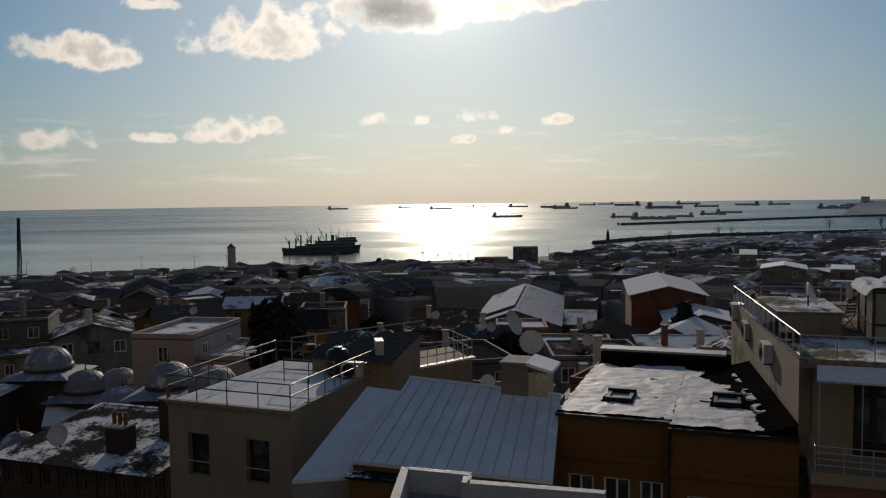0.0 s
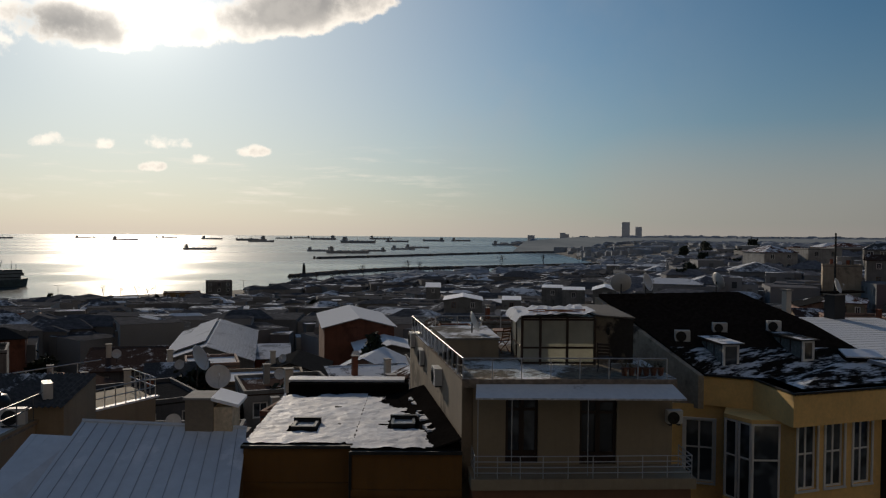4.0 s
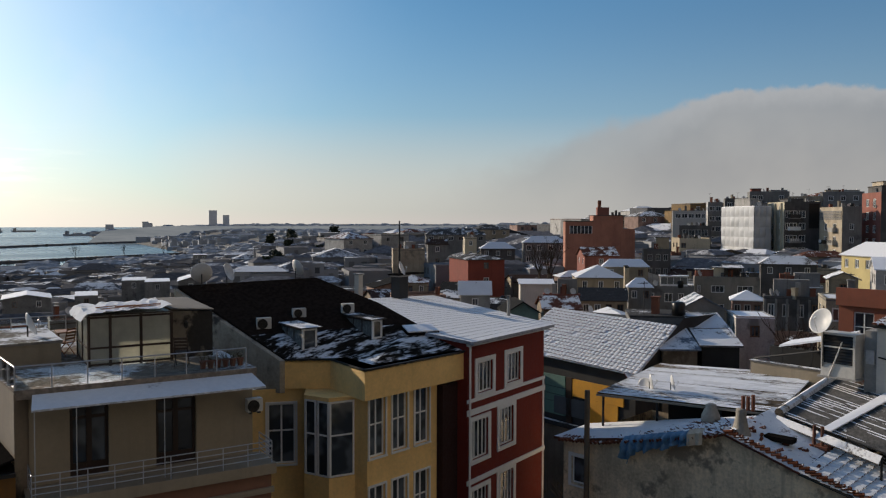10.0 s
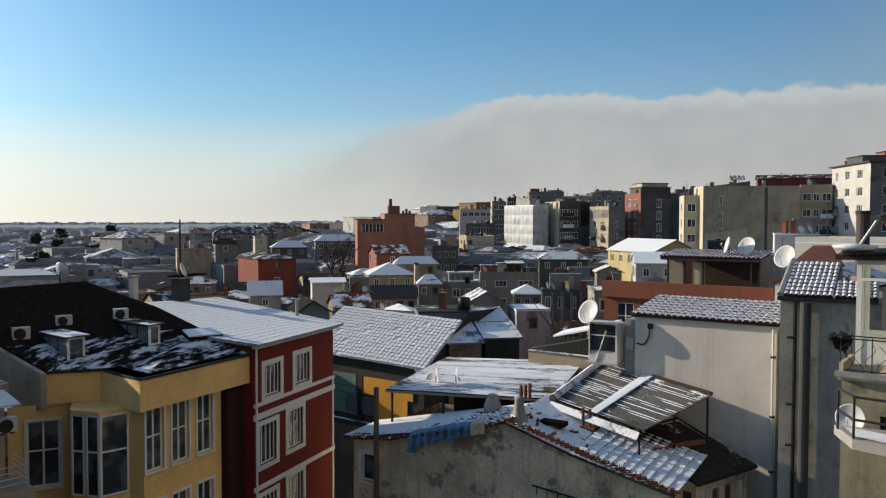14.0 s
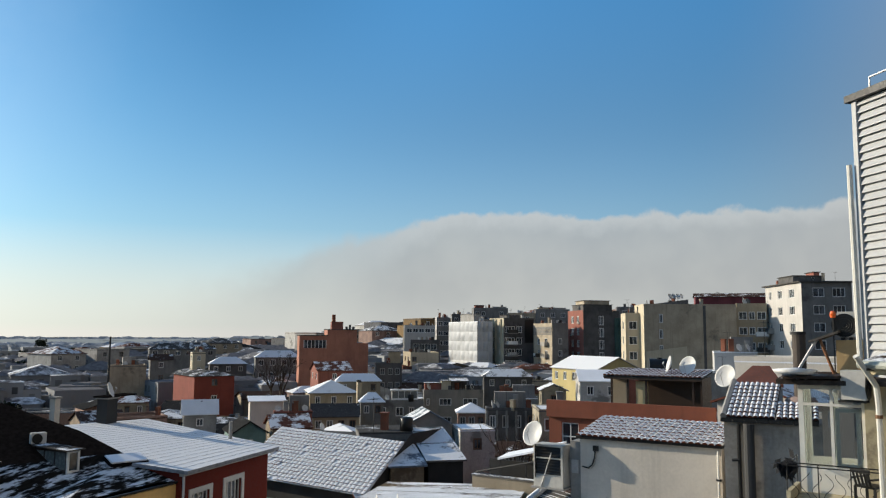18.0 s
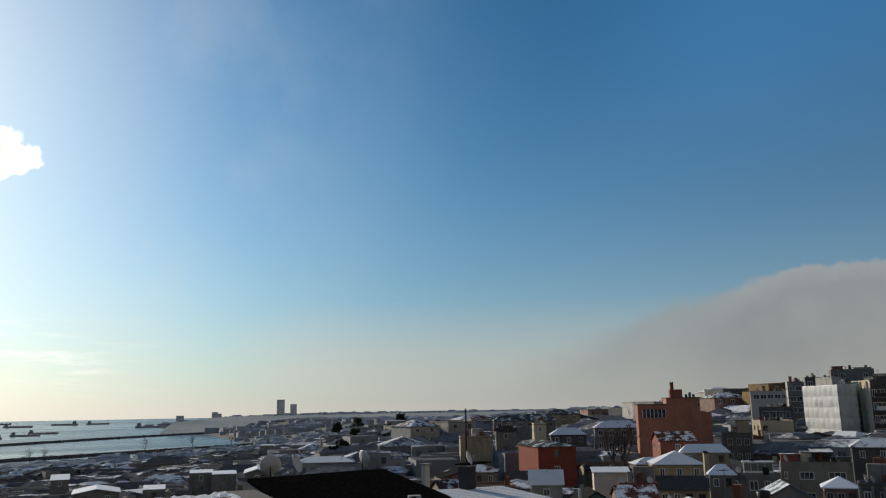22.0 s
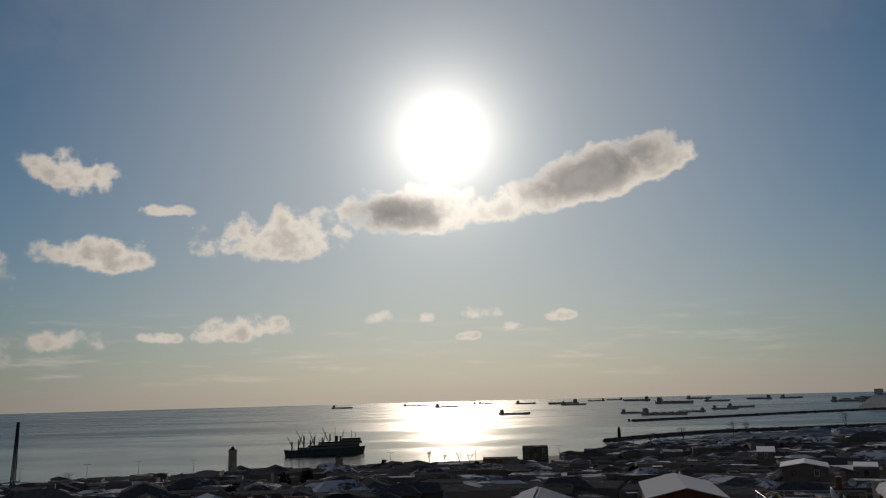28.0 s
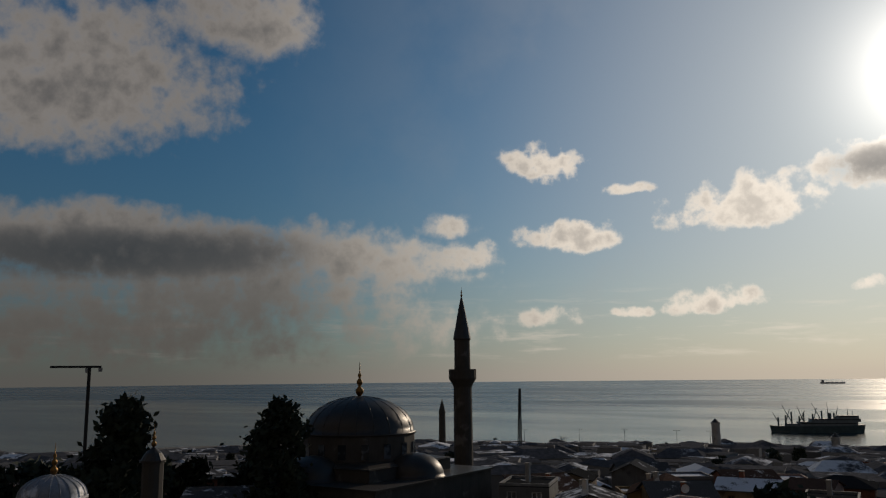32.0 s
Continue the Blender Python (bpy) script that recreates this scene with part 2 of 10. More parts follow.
# azimuth, elevation, half width, half height (degrees), slope, weight
CLOUDS = [
    (-12.0, 11.2, 5.6, 2.0, 0.08, 1.1), (-2.0, 12.9, 6.4, 1.9, 0.0, 1.6), (4.4, 13.2, 3.6, 1.5, 0.1, 1.3), (11.9, 15.0, 7.2, 2.1, 0.2, 2.0),
    (-26.0, 14.9, 3.0, 1.5, -0.12, 0.9), (-20.0, 12.9, 2.1, 0.55, 0.05, 0.8), (-23.5, 9.5, 3.8, 1.3, 0.0, 1.0), (-32.2, 8.1, 3.0, 1.2, 0.1, 0.9), (-33.2, 10.5, 2.0, 0.9, 0.0, 0.8),
    (-14.6, 4.8, 3.4, 1.0, 0.08, 1.0), (-26.4, 3.9, 3.0, 0.85, 0.0, 0.9), (-20.0, 4.2, 1.6, 0.4, 0.0, 0.7), (-5.0, 5.5, 1.1, 0.5, 0.1, 0.8),
    (-1.6, 5.5, 0.7, 0.42, 0.0, 0.8), (2.1, 5.7, 1.9, 0.55, 0.0, 0.8), (4.8, 4.7, 0.9, 0.42, 0.0, 0.8), (1.6, 4.1, 0.9, 0.4, 0.0, 0.8), (8.3, 5.4, 1.2, 0.45, 0.0, 0.8),
    (-55.0, 8.4, 14.0, 2.9, -0.04, 2.0), (-60.0, 18.8, 12.0, 5.4, 0.1, 1.3), (-48.5, 24.3, 5.8, 3.0, 0.0, 1.2), (-40.0, 8.2, 9.0, 2.2, -0.1, 1.2), (-62.0, 3.2, 28.0, 3.0, 0.0, 0.8), (-52.0, 5.8, 19.0, 4.0, -0.03, 0.9),
]
# the dark bellies: azimuth, elevation, half width, half height, slope
CORES = [(-3.4, 13.1, 4.2, 1.5, 0.0), (11.6, 15.5, 6.4, 1.75, 0.22), (-56.0, 8.4, 15.0, 2.1, 0.03)]
make_sky()

# ---- materials ----
MATS = {}


def surface(name, colour, rough=0.8, metal=0.0, vary=0.25, grain=2.0, stain=None, stain_at=0.55, stain_scale=0.35, bump=0.15,
            bump_scale=14.0, random_tint=0.0, spec=0.4, streak=0.0, wave=0.0, wave_axis=0, wave_scale=1.0):
    """A procedural surface in world metres: base colour varied at two scales, stains, fine relief."""
    if name in MATS:
        return MATS[name]
    mat = bpy.data.materials.new(name)
    MATS[name] = mat
    mat.use_nodes = True
    N = Nodes(mat.node_tree)
    pos = N.n("ShaderNodeNewGeometry").outputs["Position"]
    c = rgb(*colour)
    big = N.noise(pos, grain * 0.22, 5.0, 0.6)
    small = N.noise(pos, grain * 4.0, 5.0, 0.6)
    f = N.m("ADD", N.m("MULTIPLY", big, 0.65), N.m("MULTIPLY", small, 0.35))
    dark = rgb(*[v * (1 - vary) for v in colour])
    light = rgb(*[min(1.0, v * (1 + vary * 0.8)) for v in colour])
    col = N.mix(N.step(f, 0.32, 0.68), dark, light)
    if random_tint:
        info = N.n("ShaderNodeObjectInfo").outputs["Random"]
        k = N.m("ADD", 1.0 - random_tint, N.m("MULTIPLY", info, 2 * random_tint))
        col = N.mix(1.0, col, N.scale((1, 1, 1), k), "MULTIPLY")
    if streak:
        sc = N.n("ShaderNodeMapping")
        N.put(sc.inputs["Vector"], pos)
        sc.inputs["Scale"].default_value = (1.6, 1.6, 0.12)
        st = N.noise(sc.outputs[0], 1.5, 4.0, 0.6)
        col = N.mix(N.m("MULTIPLY", N.step(st, 0.5, 0.75), streak), col, rgb(*[v * 0.45 for v in colour]))
    if stain:
        s1 = N.noise(pos, stain_scale, 6.0, 0.65)
        col = N.mix(N.step(s1, stain_at, stain_at + 0.09), col, rgb(*stain))
    bs = N.n("ShaderNodeBsdfPrincipled")
    N.put(bs.inputs["Base Color"], col)
    N.put(bs.inputs["Roughness"], N.step(small, 0.3, 0.7, max(0.02, rough - 0.1), min(1.0, rough + 0.08)))
    bs.inputs["Metallic"].default_value = metal
    bs.inputs["Specular IOR Level"].default_value = spec
    if spec < 0.1:
        bs.inputs["IOR"].default_value = 1.0
    if bump:
        b = N.n("ShaderNodeBump")
        b.inputs["Strength"].default_value = bump
        b.inputs["Distance"].default_value = 0.03
        h = N.noise(pos, bump_scale, 5.0, 0.6)
        if wave:
            w = N.n("ShaderNodeTexWave")
            w.bands_direction = "XYZ"[wave_axis]
            N.put(w.inputs["Vector"], N.n("ShaderNodeTexCoord").outputs["Object"])
            w.inputs["Scale"].default_value = wave_scale
            h = N.m("ADD", N.m("MULTIPLY", h, 0.3), N.m("MULTIPLY", w.outputs["Fac"], wave))
        N.put(b.inputs["Height"], h)
        N.put(bs.inputs["Normal"], b.outputs[0])
    out = N.n("ShaderNodeOutputMaterial")
    N.t.links.new(bs.outputs[0], out.inputs[0])
    return mat


def snowy(name, under, amount=0.5, scale=0.8, rough=0.75, fine=3.0, stretch=None, island=0.0):
    """A roof under patchy thin snow: the roof's own colour shows where the snow has melted."""
    if name in MATS:
        return MATS[name]
    mat = bpy.data.materials.new(name)
    MATS[name] = mat
    mat.use_nodes = True
    N = Nodes(mat.node_tree)
    pos = N.n("ShaderNodeNewGeometry").outputs["Position"]
    info = N.n("ShaderNodeObjectInfo").outputs["Random"]
    if island:
        # in a joined mesh each roof keeps more or less snow
        info = N.m("ADD", N.m("MULTIPLY", N.m("SUBTRACT", N.n("ShaderNodeNewGeometry").outputs["Random Per Island"], 0.5), island), 0.5)
    if stretch:
        mp = N.n("ShaderNodeMapping")
        N.put(mp.inputs["Vector"], pos)
        mp.inputs["Scale"].default_value = stretch
        pos = mp.outputs[0]
    a = N.noise(pos, scale, 6.0, 0.62)
    b = N.noise(pos, fine * 2, 5.0, 0.6)
    f = N.m("ADD", N.m("ADD", N.m("MULTIPLY", a, 0.75), N.m("MULTIPLY", b, 0.25)), N.m("MULTIPLY", N.m("SUBTRACT", info, 0.5), 0.16))
    lo = 0.5 + (0.5 - amount) * 0.55
    mask = N.step(f, lo - 0.05, lo + 0.05)
    up = N.n("ShaderNodeSeparateXYZ")
    N.put(up.inputs[0], N.n("ShaderNodeNewGeometry").outputs["True Normal"])
    mask = N.m("MULTIPLY", mask, N.step(N.m("ADD", up.outputs[2], N.m("MULTIPLY", N.m("SUBTRACT", b, 0.5), 0.4)), 0.2, 0.42))
    uc = N.mix(N.step(b, 0.3, 0.7), rgb(*[v * 0.7 for v in under]), rgb(*[min(1, v * 1.25) for v in under]))
    sc = N.mix(b, rgb(0.64, 0.66, 0.69), rgb(0.84, 0.85, 0.86))
    bs = N.n("ShaderNodeBsdfPrincipled")
    N.put(bs.inputs["Base Color"], N.mix(mask, uc, sc))
    N.put(bs.inputs["Roughness"], N.step(mask, 0.0, 1.0, rough - 0.15, 0.6))
    bs.inputs["IOR"].default_value = 1.0          # dry, matt: no sheen
    bp = N.n("ShaderNodeBump")
    bp.inputs["Strength"].default_value = 0.5
    bp.inputs["Distance"].default_value = 0.04
    N.put(bp.inputs["Height"], N.m("ADD", mask, N.m("MULTIPLY", b, 0.5)))
    N.put(bs.inputs["Normal"], bp.outputs[0])
    out = N.n("ShaderNodeOutputMaterial")
    N.t.links.new(bs.outputs[0], out.inputs[0])
    return mat


def glassy(name, colour=(0.03, 0.035, 0.04), rough=0.04):
    if name in MATS:
        return MATS[name]
    mat = bpy.data.materials.new(name)
    MATS[name] = mat
    mat.use_nodes = True
    N = Nodes(mat.node_tree)
    pos = N.n("ShaderNodeNewGeometry").outputs["Position"]
    bs = N.n("ShaderNodeBsdfPrincipled")
    cur = N.noise(pos, 0.9, 2.0)
    N.put(bs.inputs["Base Color"], N.mix(N.step(cur, 0.45, 0.6), rgb(*colour), rgb(*[v * 3.2 for v in colour])))
    bs.inputs["Roughness"].default_value = rough
    bs.inputs["Specular IOR Level"].default_value = 0.6
    out = N.n("ShaderNodeOutputMaterial")
    N.t.links.new(bs.outputs[0], out.inputs[0])
    return mat


def clear_glass(name="clear_glass", tint=(0.9, 0.93, 0.93)):
    if name in MATS:
        return MATS[name]
    mat = bpy.data.materials.new(name)
    MATS[name] = mat
    mat.use_nodes = True
    N = Nodes(mat.node_tree)
    tr = N.n("ShaderNodeBsdfTransparent")
    tr.inputs[0].default_value = rgb(*tint)
    gl = N.n("ShaderNodeBsdfGlossy")
    gl.inputs["Roughness"].default_value = 0.03
    fr = N.n("ShaderNodeFresnel")
    fr.inputs["IOR"].default_value = 1.45
    mx = N.n("ShaderNodeMixShader")
    N.t.links.new(fr.outputs[0], mx.inputs[0])
    N.t.links.new(tr.outputs[0], mx.inputs[1])
    N.t.links.new(gl.outputs[0], mx.inputs[2])
    out = N.n("ShaderNodeOutputMaterial")
    N.t.links.new(mx.outputs[0], out.inputs[0])
    return mat


def frosted(name, colour):
    """Milky plastic or glass that lets light through."""
    mat = bpy.data.materials.new(name)
    mat.use_nodes = True
    N = Nodes(mat.node_tree)
    pos = N.n("ShaderNodeNewGeometry").outputs["Position"]
    v = N.noise(pos, 1.4, 5.0, 0.6)
    col = N.mix(N.step(v, 0.3, 0.7), rgb(*[c * 0.75 for c in colour]), rgb(*colour))
    a, b, mx = N.n("ShaderNodeBsdfPrincipled"), N.n("ShaderNodeBsdfTranslucent"), N.n("ShaderNodeMixShader")
    N.put(a.inputs["Base Color"], col)
    a.inputs["Roughness"].default_value = 0.25
    N.put(b.inputs["Color"], col)
    mx.inputs[0].default_value = 0.6
    N.t.links.new(a.outputs[0], mx.inputs[1])
    N.t.links.new(b.outputs[0], mx.inputs[2])
    out = N.n("ShaderNodeOutputMaterial")
    N.t.links.new(mx.outputs[0], out.inputs[0])
    return mat


def sea_material():
    mat = bpy.data.materials.new("sea_water")
    mat.use_nodes = True
    N = Nodes(mat.node_tree)
    pos = N.n("ShaderNodeNewGeometry").outputs["Position"]
    bs = N.n("ShaderNodeBsdfPrincipled")
    mp = N.n("ShaderNodeMapping")
    N.put(mp.inputs["Vector"], pos)
    mp.inputs["Scale"].default_value = (0.25, 1.0, 1.0)
    bands = N.noise(mp.outputs[0], 0.006, 4.0, 0.6)
    N.put(bs.inputs["Base Color"], N.mix(N.step(bands, 0.35, 0.65), rgb(0.012, 0.035, 0.043), rgb(0.022, 0.052, 0.06)))
    # sheltered water near the shore is calmer than the open sea
    sep = N.n("ShaderNodeSeparateXYZ")
    N.put(sep.inputs[0], pos)
    open_sea = N.step(N.m("ADD", sep.outputs[1], N.m("MULTIPLY", N.m("SUBTRACT", bands, 0.5), 700.0)), 620.0, 1150.0)
    N.put(bs.inputs["Roughness"], N.m("MULTIPLY", N.step(bands, 0.35, 0.65, 0.22, 0.34), N.m("ADD", 0.62, N.m("MULTIPLY", open_sea, 0.38))))
    bs.inputs["IOR"].default_value = 1.333
    b1 = N.n("ShaderNodeBump")
    N.put(b1.inputs["Strength"], N.m("ADD", 0.3, N.m("MULTIPLY", open_sea, 0.25)))
    b1.inputs["Distance"].default_value = 0.9
    h = N.m("ADD", N.noise(pos, 0.11, 5.0, 0.6), N.m("MULTIPLY", N.noise(pos, 0.7, 3.0, 0.6), 0.25))
    N.put(b1.inputs["Height"], h)
    N.put(bs.inputs["Normal"], b1.outputs[0])
    out = N.n("ShaderNodeOutputMaterial")
    N.t.links.new(bs.outputs[0], out.inputs[0])
    return mat


WHITE = surface("white_frame_paint", (0.74, 0.74, 0.72), 0.45, vary=0.08)
GLASS = glassy("dark_window_glass")
FRAME_GREY = surface("grey_frame_paint", (0.40, 0.40, 0.39), 0.5, vary=0.08)
FRAME_BROWN = surface("brown_frame_paint", (0.12, 0.07, 0.04), 0.5, vary=0.1)
CLEAR = clear_glass()
STEEL = surface("brushed_steel", (0.50, 0.50, 0.50), 0.5, 0.6, vary=0.1)
DARKIRON = surface("black_iron", (0.03, 0.03, 0.03), 0.5, 0.4)
DISHMAT = surface("dish_enamel", (0.58, 0.58, 0.57), 0.5, vary=0.12, stain=(0.35, 0.3, 0.25), stain_at=0.66, stain_scale=2.0)
CONCRETE = surface("grey_render", (0.30, 0.29, 0.27), 0.9, vary=0.22, stain=(0.17, 0.16, 0.15), stain_at=0.6, streak=0.4)
SNOW = surface("snow", (0.84, 0.86, 0.90), 0.6, vary=0.06, bump=0.4, bump_scale=5.0)
BRICK_PIPE = surface("terracotta", (0.21, 0.075, 0.042), 0.85, vary=0.3)
ROOFS = [snowy("tile_snow_%s" % k, c, a, s) for k, c, a, s in (
    ("red", (0.12, 0.055, 0.04), 0.46, 0.7), ("brown", (0.07, 0.048, 0.04), 0.30, 0.6), ("grey", (0.08, 0.08, 0.08), 0.40, 0.5),
    ("white", (0.15, 0.145, 0.14), 0.66, 0.5), ("dark", (0.035, 0.035, 0.035), 0.18, 0.45))]
WALLS = [surface("render_%s" % k, c, 0.9, vary=0.3, stain=tuple(v * 0.5 for v in c), stain_at=0.56, stain_scale=0.4, streak=0.55, random_tint=0.25)
         for k, c in (("cream", (0.32, 0.28, 0.21)), ("grey", (0.18, 0.18, 0.175)), ("buff", (0.24, 0.19, 0.135)), ("pink", (0.27, 0.18, 0.15)),
                      ("brick", (0.20, 0.08, 0.05)), ("white", (0.40, 0.39, 0.37)), ("slate", (0.11, 0.115, 0.125)), ("ochre", (0.21, 0.135, 0.06)))]


# ---- builders ----
class Mesh:
    """Collects faces for one mesh."""

    def __init__(self):
        self.v, self.f = [], []

    def quad(self, *p):
        n = len(self.v)
        self.v += [tuple(q) for q in p]
        self.f.append(tuple(range(n, n + len(p))))
        return self

    def box(self, x0, y0, z0, x1, y1, z1):
        return self.prism([(x0, y0), (x1, y0), (x1, y1), (x0, y1)], z0, z1)

    def prism(self, poly, z0, z1):
        n, k = len(self.v), len(poly)
        top = z1 if isinstance(z1, (list, tuple)) else [z1] * k
        self.v += [(x, y, z0) for x, y in poly] + [(x, y, t) for (x, y), t in zip(poly, top)]
        self.f.append(tuple(range(n + k - 1, n - 1, -1)))
        self.f.append(tuple(range(n + k, n + 2 * k)))
        for i in range(k):
            j = (i + 1) % k
            self.f.append((n + i, n + j, n + k + j, n + k + i))
        return self

    def slab(self, pts, t):
        """A plate of thickness t under the polygon pts."""
        n, k = len(self.v), len(pts)
        self.v += [tuple(p) for p in pts] + [(p[0], p[1], p[2] - t) for p in pts]
        self.f.append(tuple(range(n, n + k)))
        self.f.append(tuple(range(n + 2 * k - 1, n + k - 1, -1)))
        for i in range(k):
            j = (i + 1) % k
            self.f.append((n + i, n + k + i, n + k + j, n + j))
        return self

    def tube(self, a, b, r0, r1=None, n=8):
        a, b = Vector(a), Vector(b)
        r1 = r0 if r1 is None else r1
        d = (b - a).normalized()
        u = d.orthogonal().normalized()
        w = d.cross(u)
        s = len(self.v)
        for c, r in ((a, r0), (b, r1)):
            for i in range(n):
                q = 2 * math.pi * i / n
                self.v.append(tuple(c + r * (math.cos(q) * u + math.sin(q) * w)))
        for i in range(n):
            j = (i + 1) % n
            self.f.append((s + i, s + j, s + n + j, s + n + i))
        self.f.append(tuple(range(s + n - 1, s - 1, -1)))
        self.f.append(tuple(range(s + n, s + 2 * n)))
        return self

    def lathe(self, prof, n=24, c=(0, 0, 0), arc=None):
        """prof: radius, height from bottom to top."""
        s = len(self.v)
        for r, z in prof:
            for i in range(n):
                q = 2 * math.pi * i / n
                self.v.append((c[0] + r * math.cos(q), c[1] + r * math.sin(q), c[2] + z))
        for k in range(len(prof) - 1):
            for i in range(n):
                j = (i + 1) % n
                self.f.append((s + k * n + i, s + k * n + j, s + (k + 1) * n + j, s + (k + 1) * n + i))
        self.f.append(tuple(range(s + n - 1, s - 1, -1)))
        self.f.append(tuple(range(s + (len(prof) - 1) * n, s + len(prof) * n)))
        return self

    def data(self, name, mat, smooth=False):
        me = bpy.data.meshes.new(name)
        me.from_pydata(self.v, [], self.f)
        me.materials.append(mat)
        if smooth:
            for p in me.polygons:
                p.use_smooth = len(p.vertices) == 4
        me.update()
        return me


def thing(name, m, label="", category="", group="", kind=""):
    ob = new(name)
    ob.matrix_world = m
    ob.empty_display_size = 0.2
    return tagged(ob, label, category, group, kind)


def part(name, mesh, mat, parent, label="", smooth=False):
    ob = new(name, mesh if isinstance(mesh, bpy.types.Mesh) else mesh.data(name, mat, smooth))
    ob.parent = parent
    return tagged(ob, label)


def single(name, mesh, mat, m=None, label="", category="", group="", kind="", smooth=False):
    ob = new(name, mesh if isinstance(mesh, bpy.types.Mesh) else mesh.data(name, mat, smooth))
    if m is not None:
        ob.matrix_world = m
    return tagged(ob, label, category, group, kind)


def front(left, right, z=0.0):
    """A frame at the left front corner: x along the front to the right corner, y into the building. Returns pose and length."""
    (ax, ay), (bx, by) = left, right
    return pose(ax, ay, z, 0, 0, math.degrees(math.atan2(by - ay, bx - ax))), math.hypot(bx - ax, by - ay)


def pierced(mesh, w, z0, z1, holes, deep=0.22, x0=0.0):
    """A wall in the plane y = 0 from x0 to w, with reveals of real depth at the holes (x0, x1, z0, z1)."""
    xs = sorted({x0, w, *[h[0] for h in holes], *[h[1] for h in holes]})
    zs = sorted({z0, z1, *[h[2] for h in holes], *[h[3] for h in holes]})
    for i in range(len(xs) - 1):
        for k in range(len(zs) - 1):
            cx, cz = (xs[i] + xs[i + 1]) / 2, (zs[k] + zs[k + 1]) / 2
            if not any(h[0] < cx < h[1] and h[2] < cz < h[3] for h in holes):
                mesh.quad((xs[i], 0, zs[k]), (xs[i + 1], 0, zs[k]), (xs[i + 1], 0, zs[k + 1]), (xs[i], 0, zs[k + 1]))
    for a, b, c, d in holes:
        mesh.quad((a, 0, c), (a, deep, c), (a, deep, d), (a, 0, d))
        mesh.quad((b, 0, d), (b, deep, d), (b, deep, c), (b, 0, c))
        mesh.quad((a, 0, c), (b, 0, c), (b, deep, c), (a, deep, c))
        mesh.quad((a, deep, d), (b, deep, d), (b, 0, d), (a, 0, d))
    return mesh


def bar_lines(w, h, bars, e):
    nx, nz = bars
    xs, zs = [0, e], [0, e]
    for i in range(1, nx):
        xs += [w * i / nx - 0.035, w * i / nx + 0.035]
    for i in range(1, nz):
        z = h * i / nz * (1.1 if nz == 2 else 1.0)
        zs += [z - 0.03, z + 0.03]
    return xs + [w - e, w], zs + [h - e, h]


def lattice(xs, zs, y0, y1):
    """A frame of crossing bars in one piece; every odd cell between the lines is open."""
    m = Mesh()
    nz = len(zs)
    for y in (y0, y1):
        m.v += [(x, y, z) for x in xs for z in zs]
    off = len(xs) * nz
    solid = lambda i, k: 0 <= i < len(xs) - 1 and 0 <= k < nz - 1 and not (i % 2 and k % 2)
    for i in range(len(xs) - 1):
        for k in range(nz - 1):
            if not solid(i, k):
                continue
            a, b, c, d = i * nz + k, (i + 1) * nz + k, (i + 1) * nz + k + 1, i * nz + k + 1
            m.f += [(a, b, c, d), (d + off, c + off, b + off, a + off)]
            for (p, q), (u, v) in (((a, b), (i, k - 1)), ((b, c), (i + 1, k)), ((c, d), (i, k + 1)), ((d, a), (i - 1, k))):
                if not solid(u, v):
                    m.f.append((q, p, p + off, q + off))
    return m


def plain_window(w, h, bars, mat):
    """A small far window in one piece: bars in front, the panes set back between them."""
    e = 0.12
    xs, zs = bar_lines(w, h, bars, e)
    m = Mesh()
    panes = []
    nz = len(zs)
    m.v += [(x, 0.08, z) for x in xs for z in zs]
    for i in range(len(xs) - 1):
        for k in range(nz - 1):
            a, b, c, d = i * nz + k, (i + 1) * nz + k, (i + 1) * nz + k + 1, i * nz + k + 1
            if i % 2 and k % 2:
                s = len(m.v)
                m.v += [(m.v[q][0], 0.13, m.v[q][2]) for q in (a, b, c, d)]
                panes.append(len(m.f))
                m.f += [(s, s + 1, s + 2, s + 3), (a, b, s + 1, s), (b, c, s + 2, s + 1), (c, d, s + 3, s + 2), (d, a, s, s + 3)]
            else:
                m.f.append((a, b, c, d))
    me = m.data("window", mat)
    me.materials.append(GLASS)
    for q in panes:
        me.polygons[q].material_index = 1
    return me


WINDOW_CACHE = {}


def window_meshes(w, h, bars, mat=None, sill=True):
    """Shared meshes of a window: frame with bars, panes, sill. Origin at the lower left, in the wall's plane."""
    key = (round(w, 2), round(h, 2), bars, (mat or WHITE).name)
    if key not in WINDOW_CACHE:
        e, y0, y1 = 0.07, 0.09, 0.16
        xs, zs = bar_lines(w, h, bars, e)
        fr = lattice(xs, zs, y0, y1)
        pane = Mesh().box(e * 0.5, 0.12, e * 0.5, w - e * 0.5, 0.135, h - e * 0.5)
        sl = Mesh().box(-0.08, -0.09, -0.07, w + 0.08, 0.1, -0.004)
        WINDOW_CACHE[key] = (fr.data("frame", mat or WHITE), pane.data("pane", GLASS), sl.data("sill", mat or WHITE))
    return WINDOW_CACHE[key]


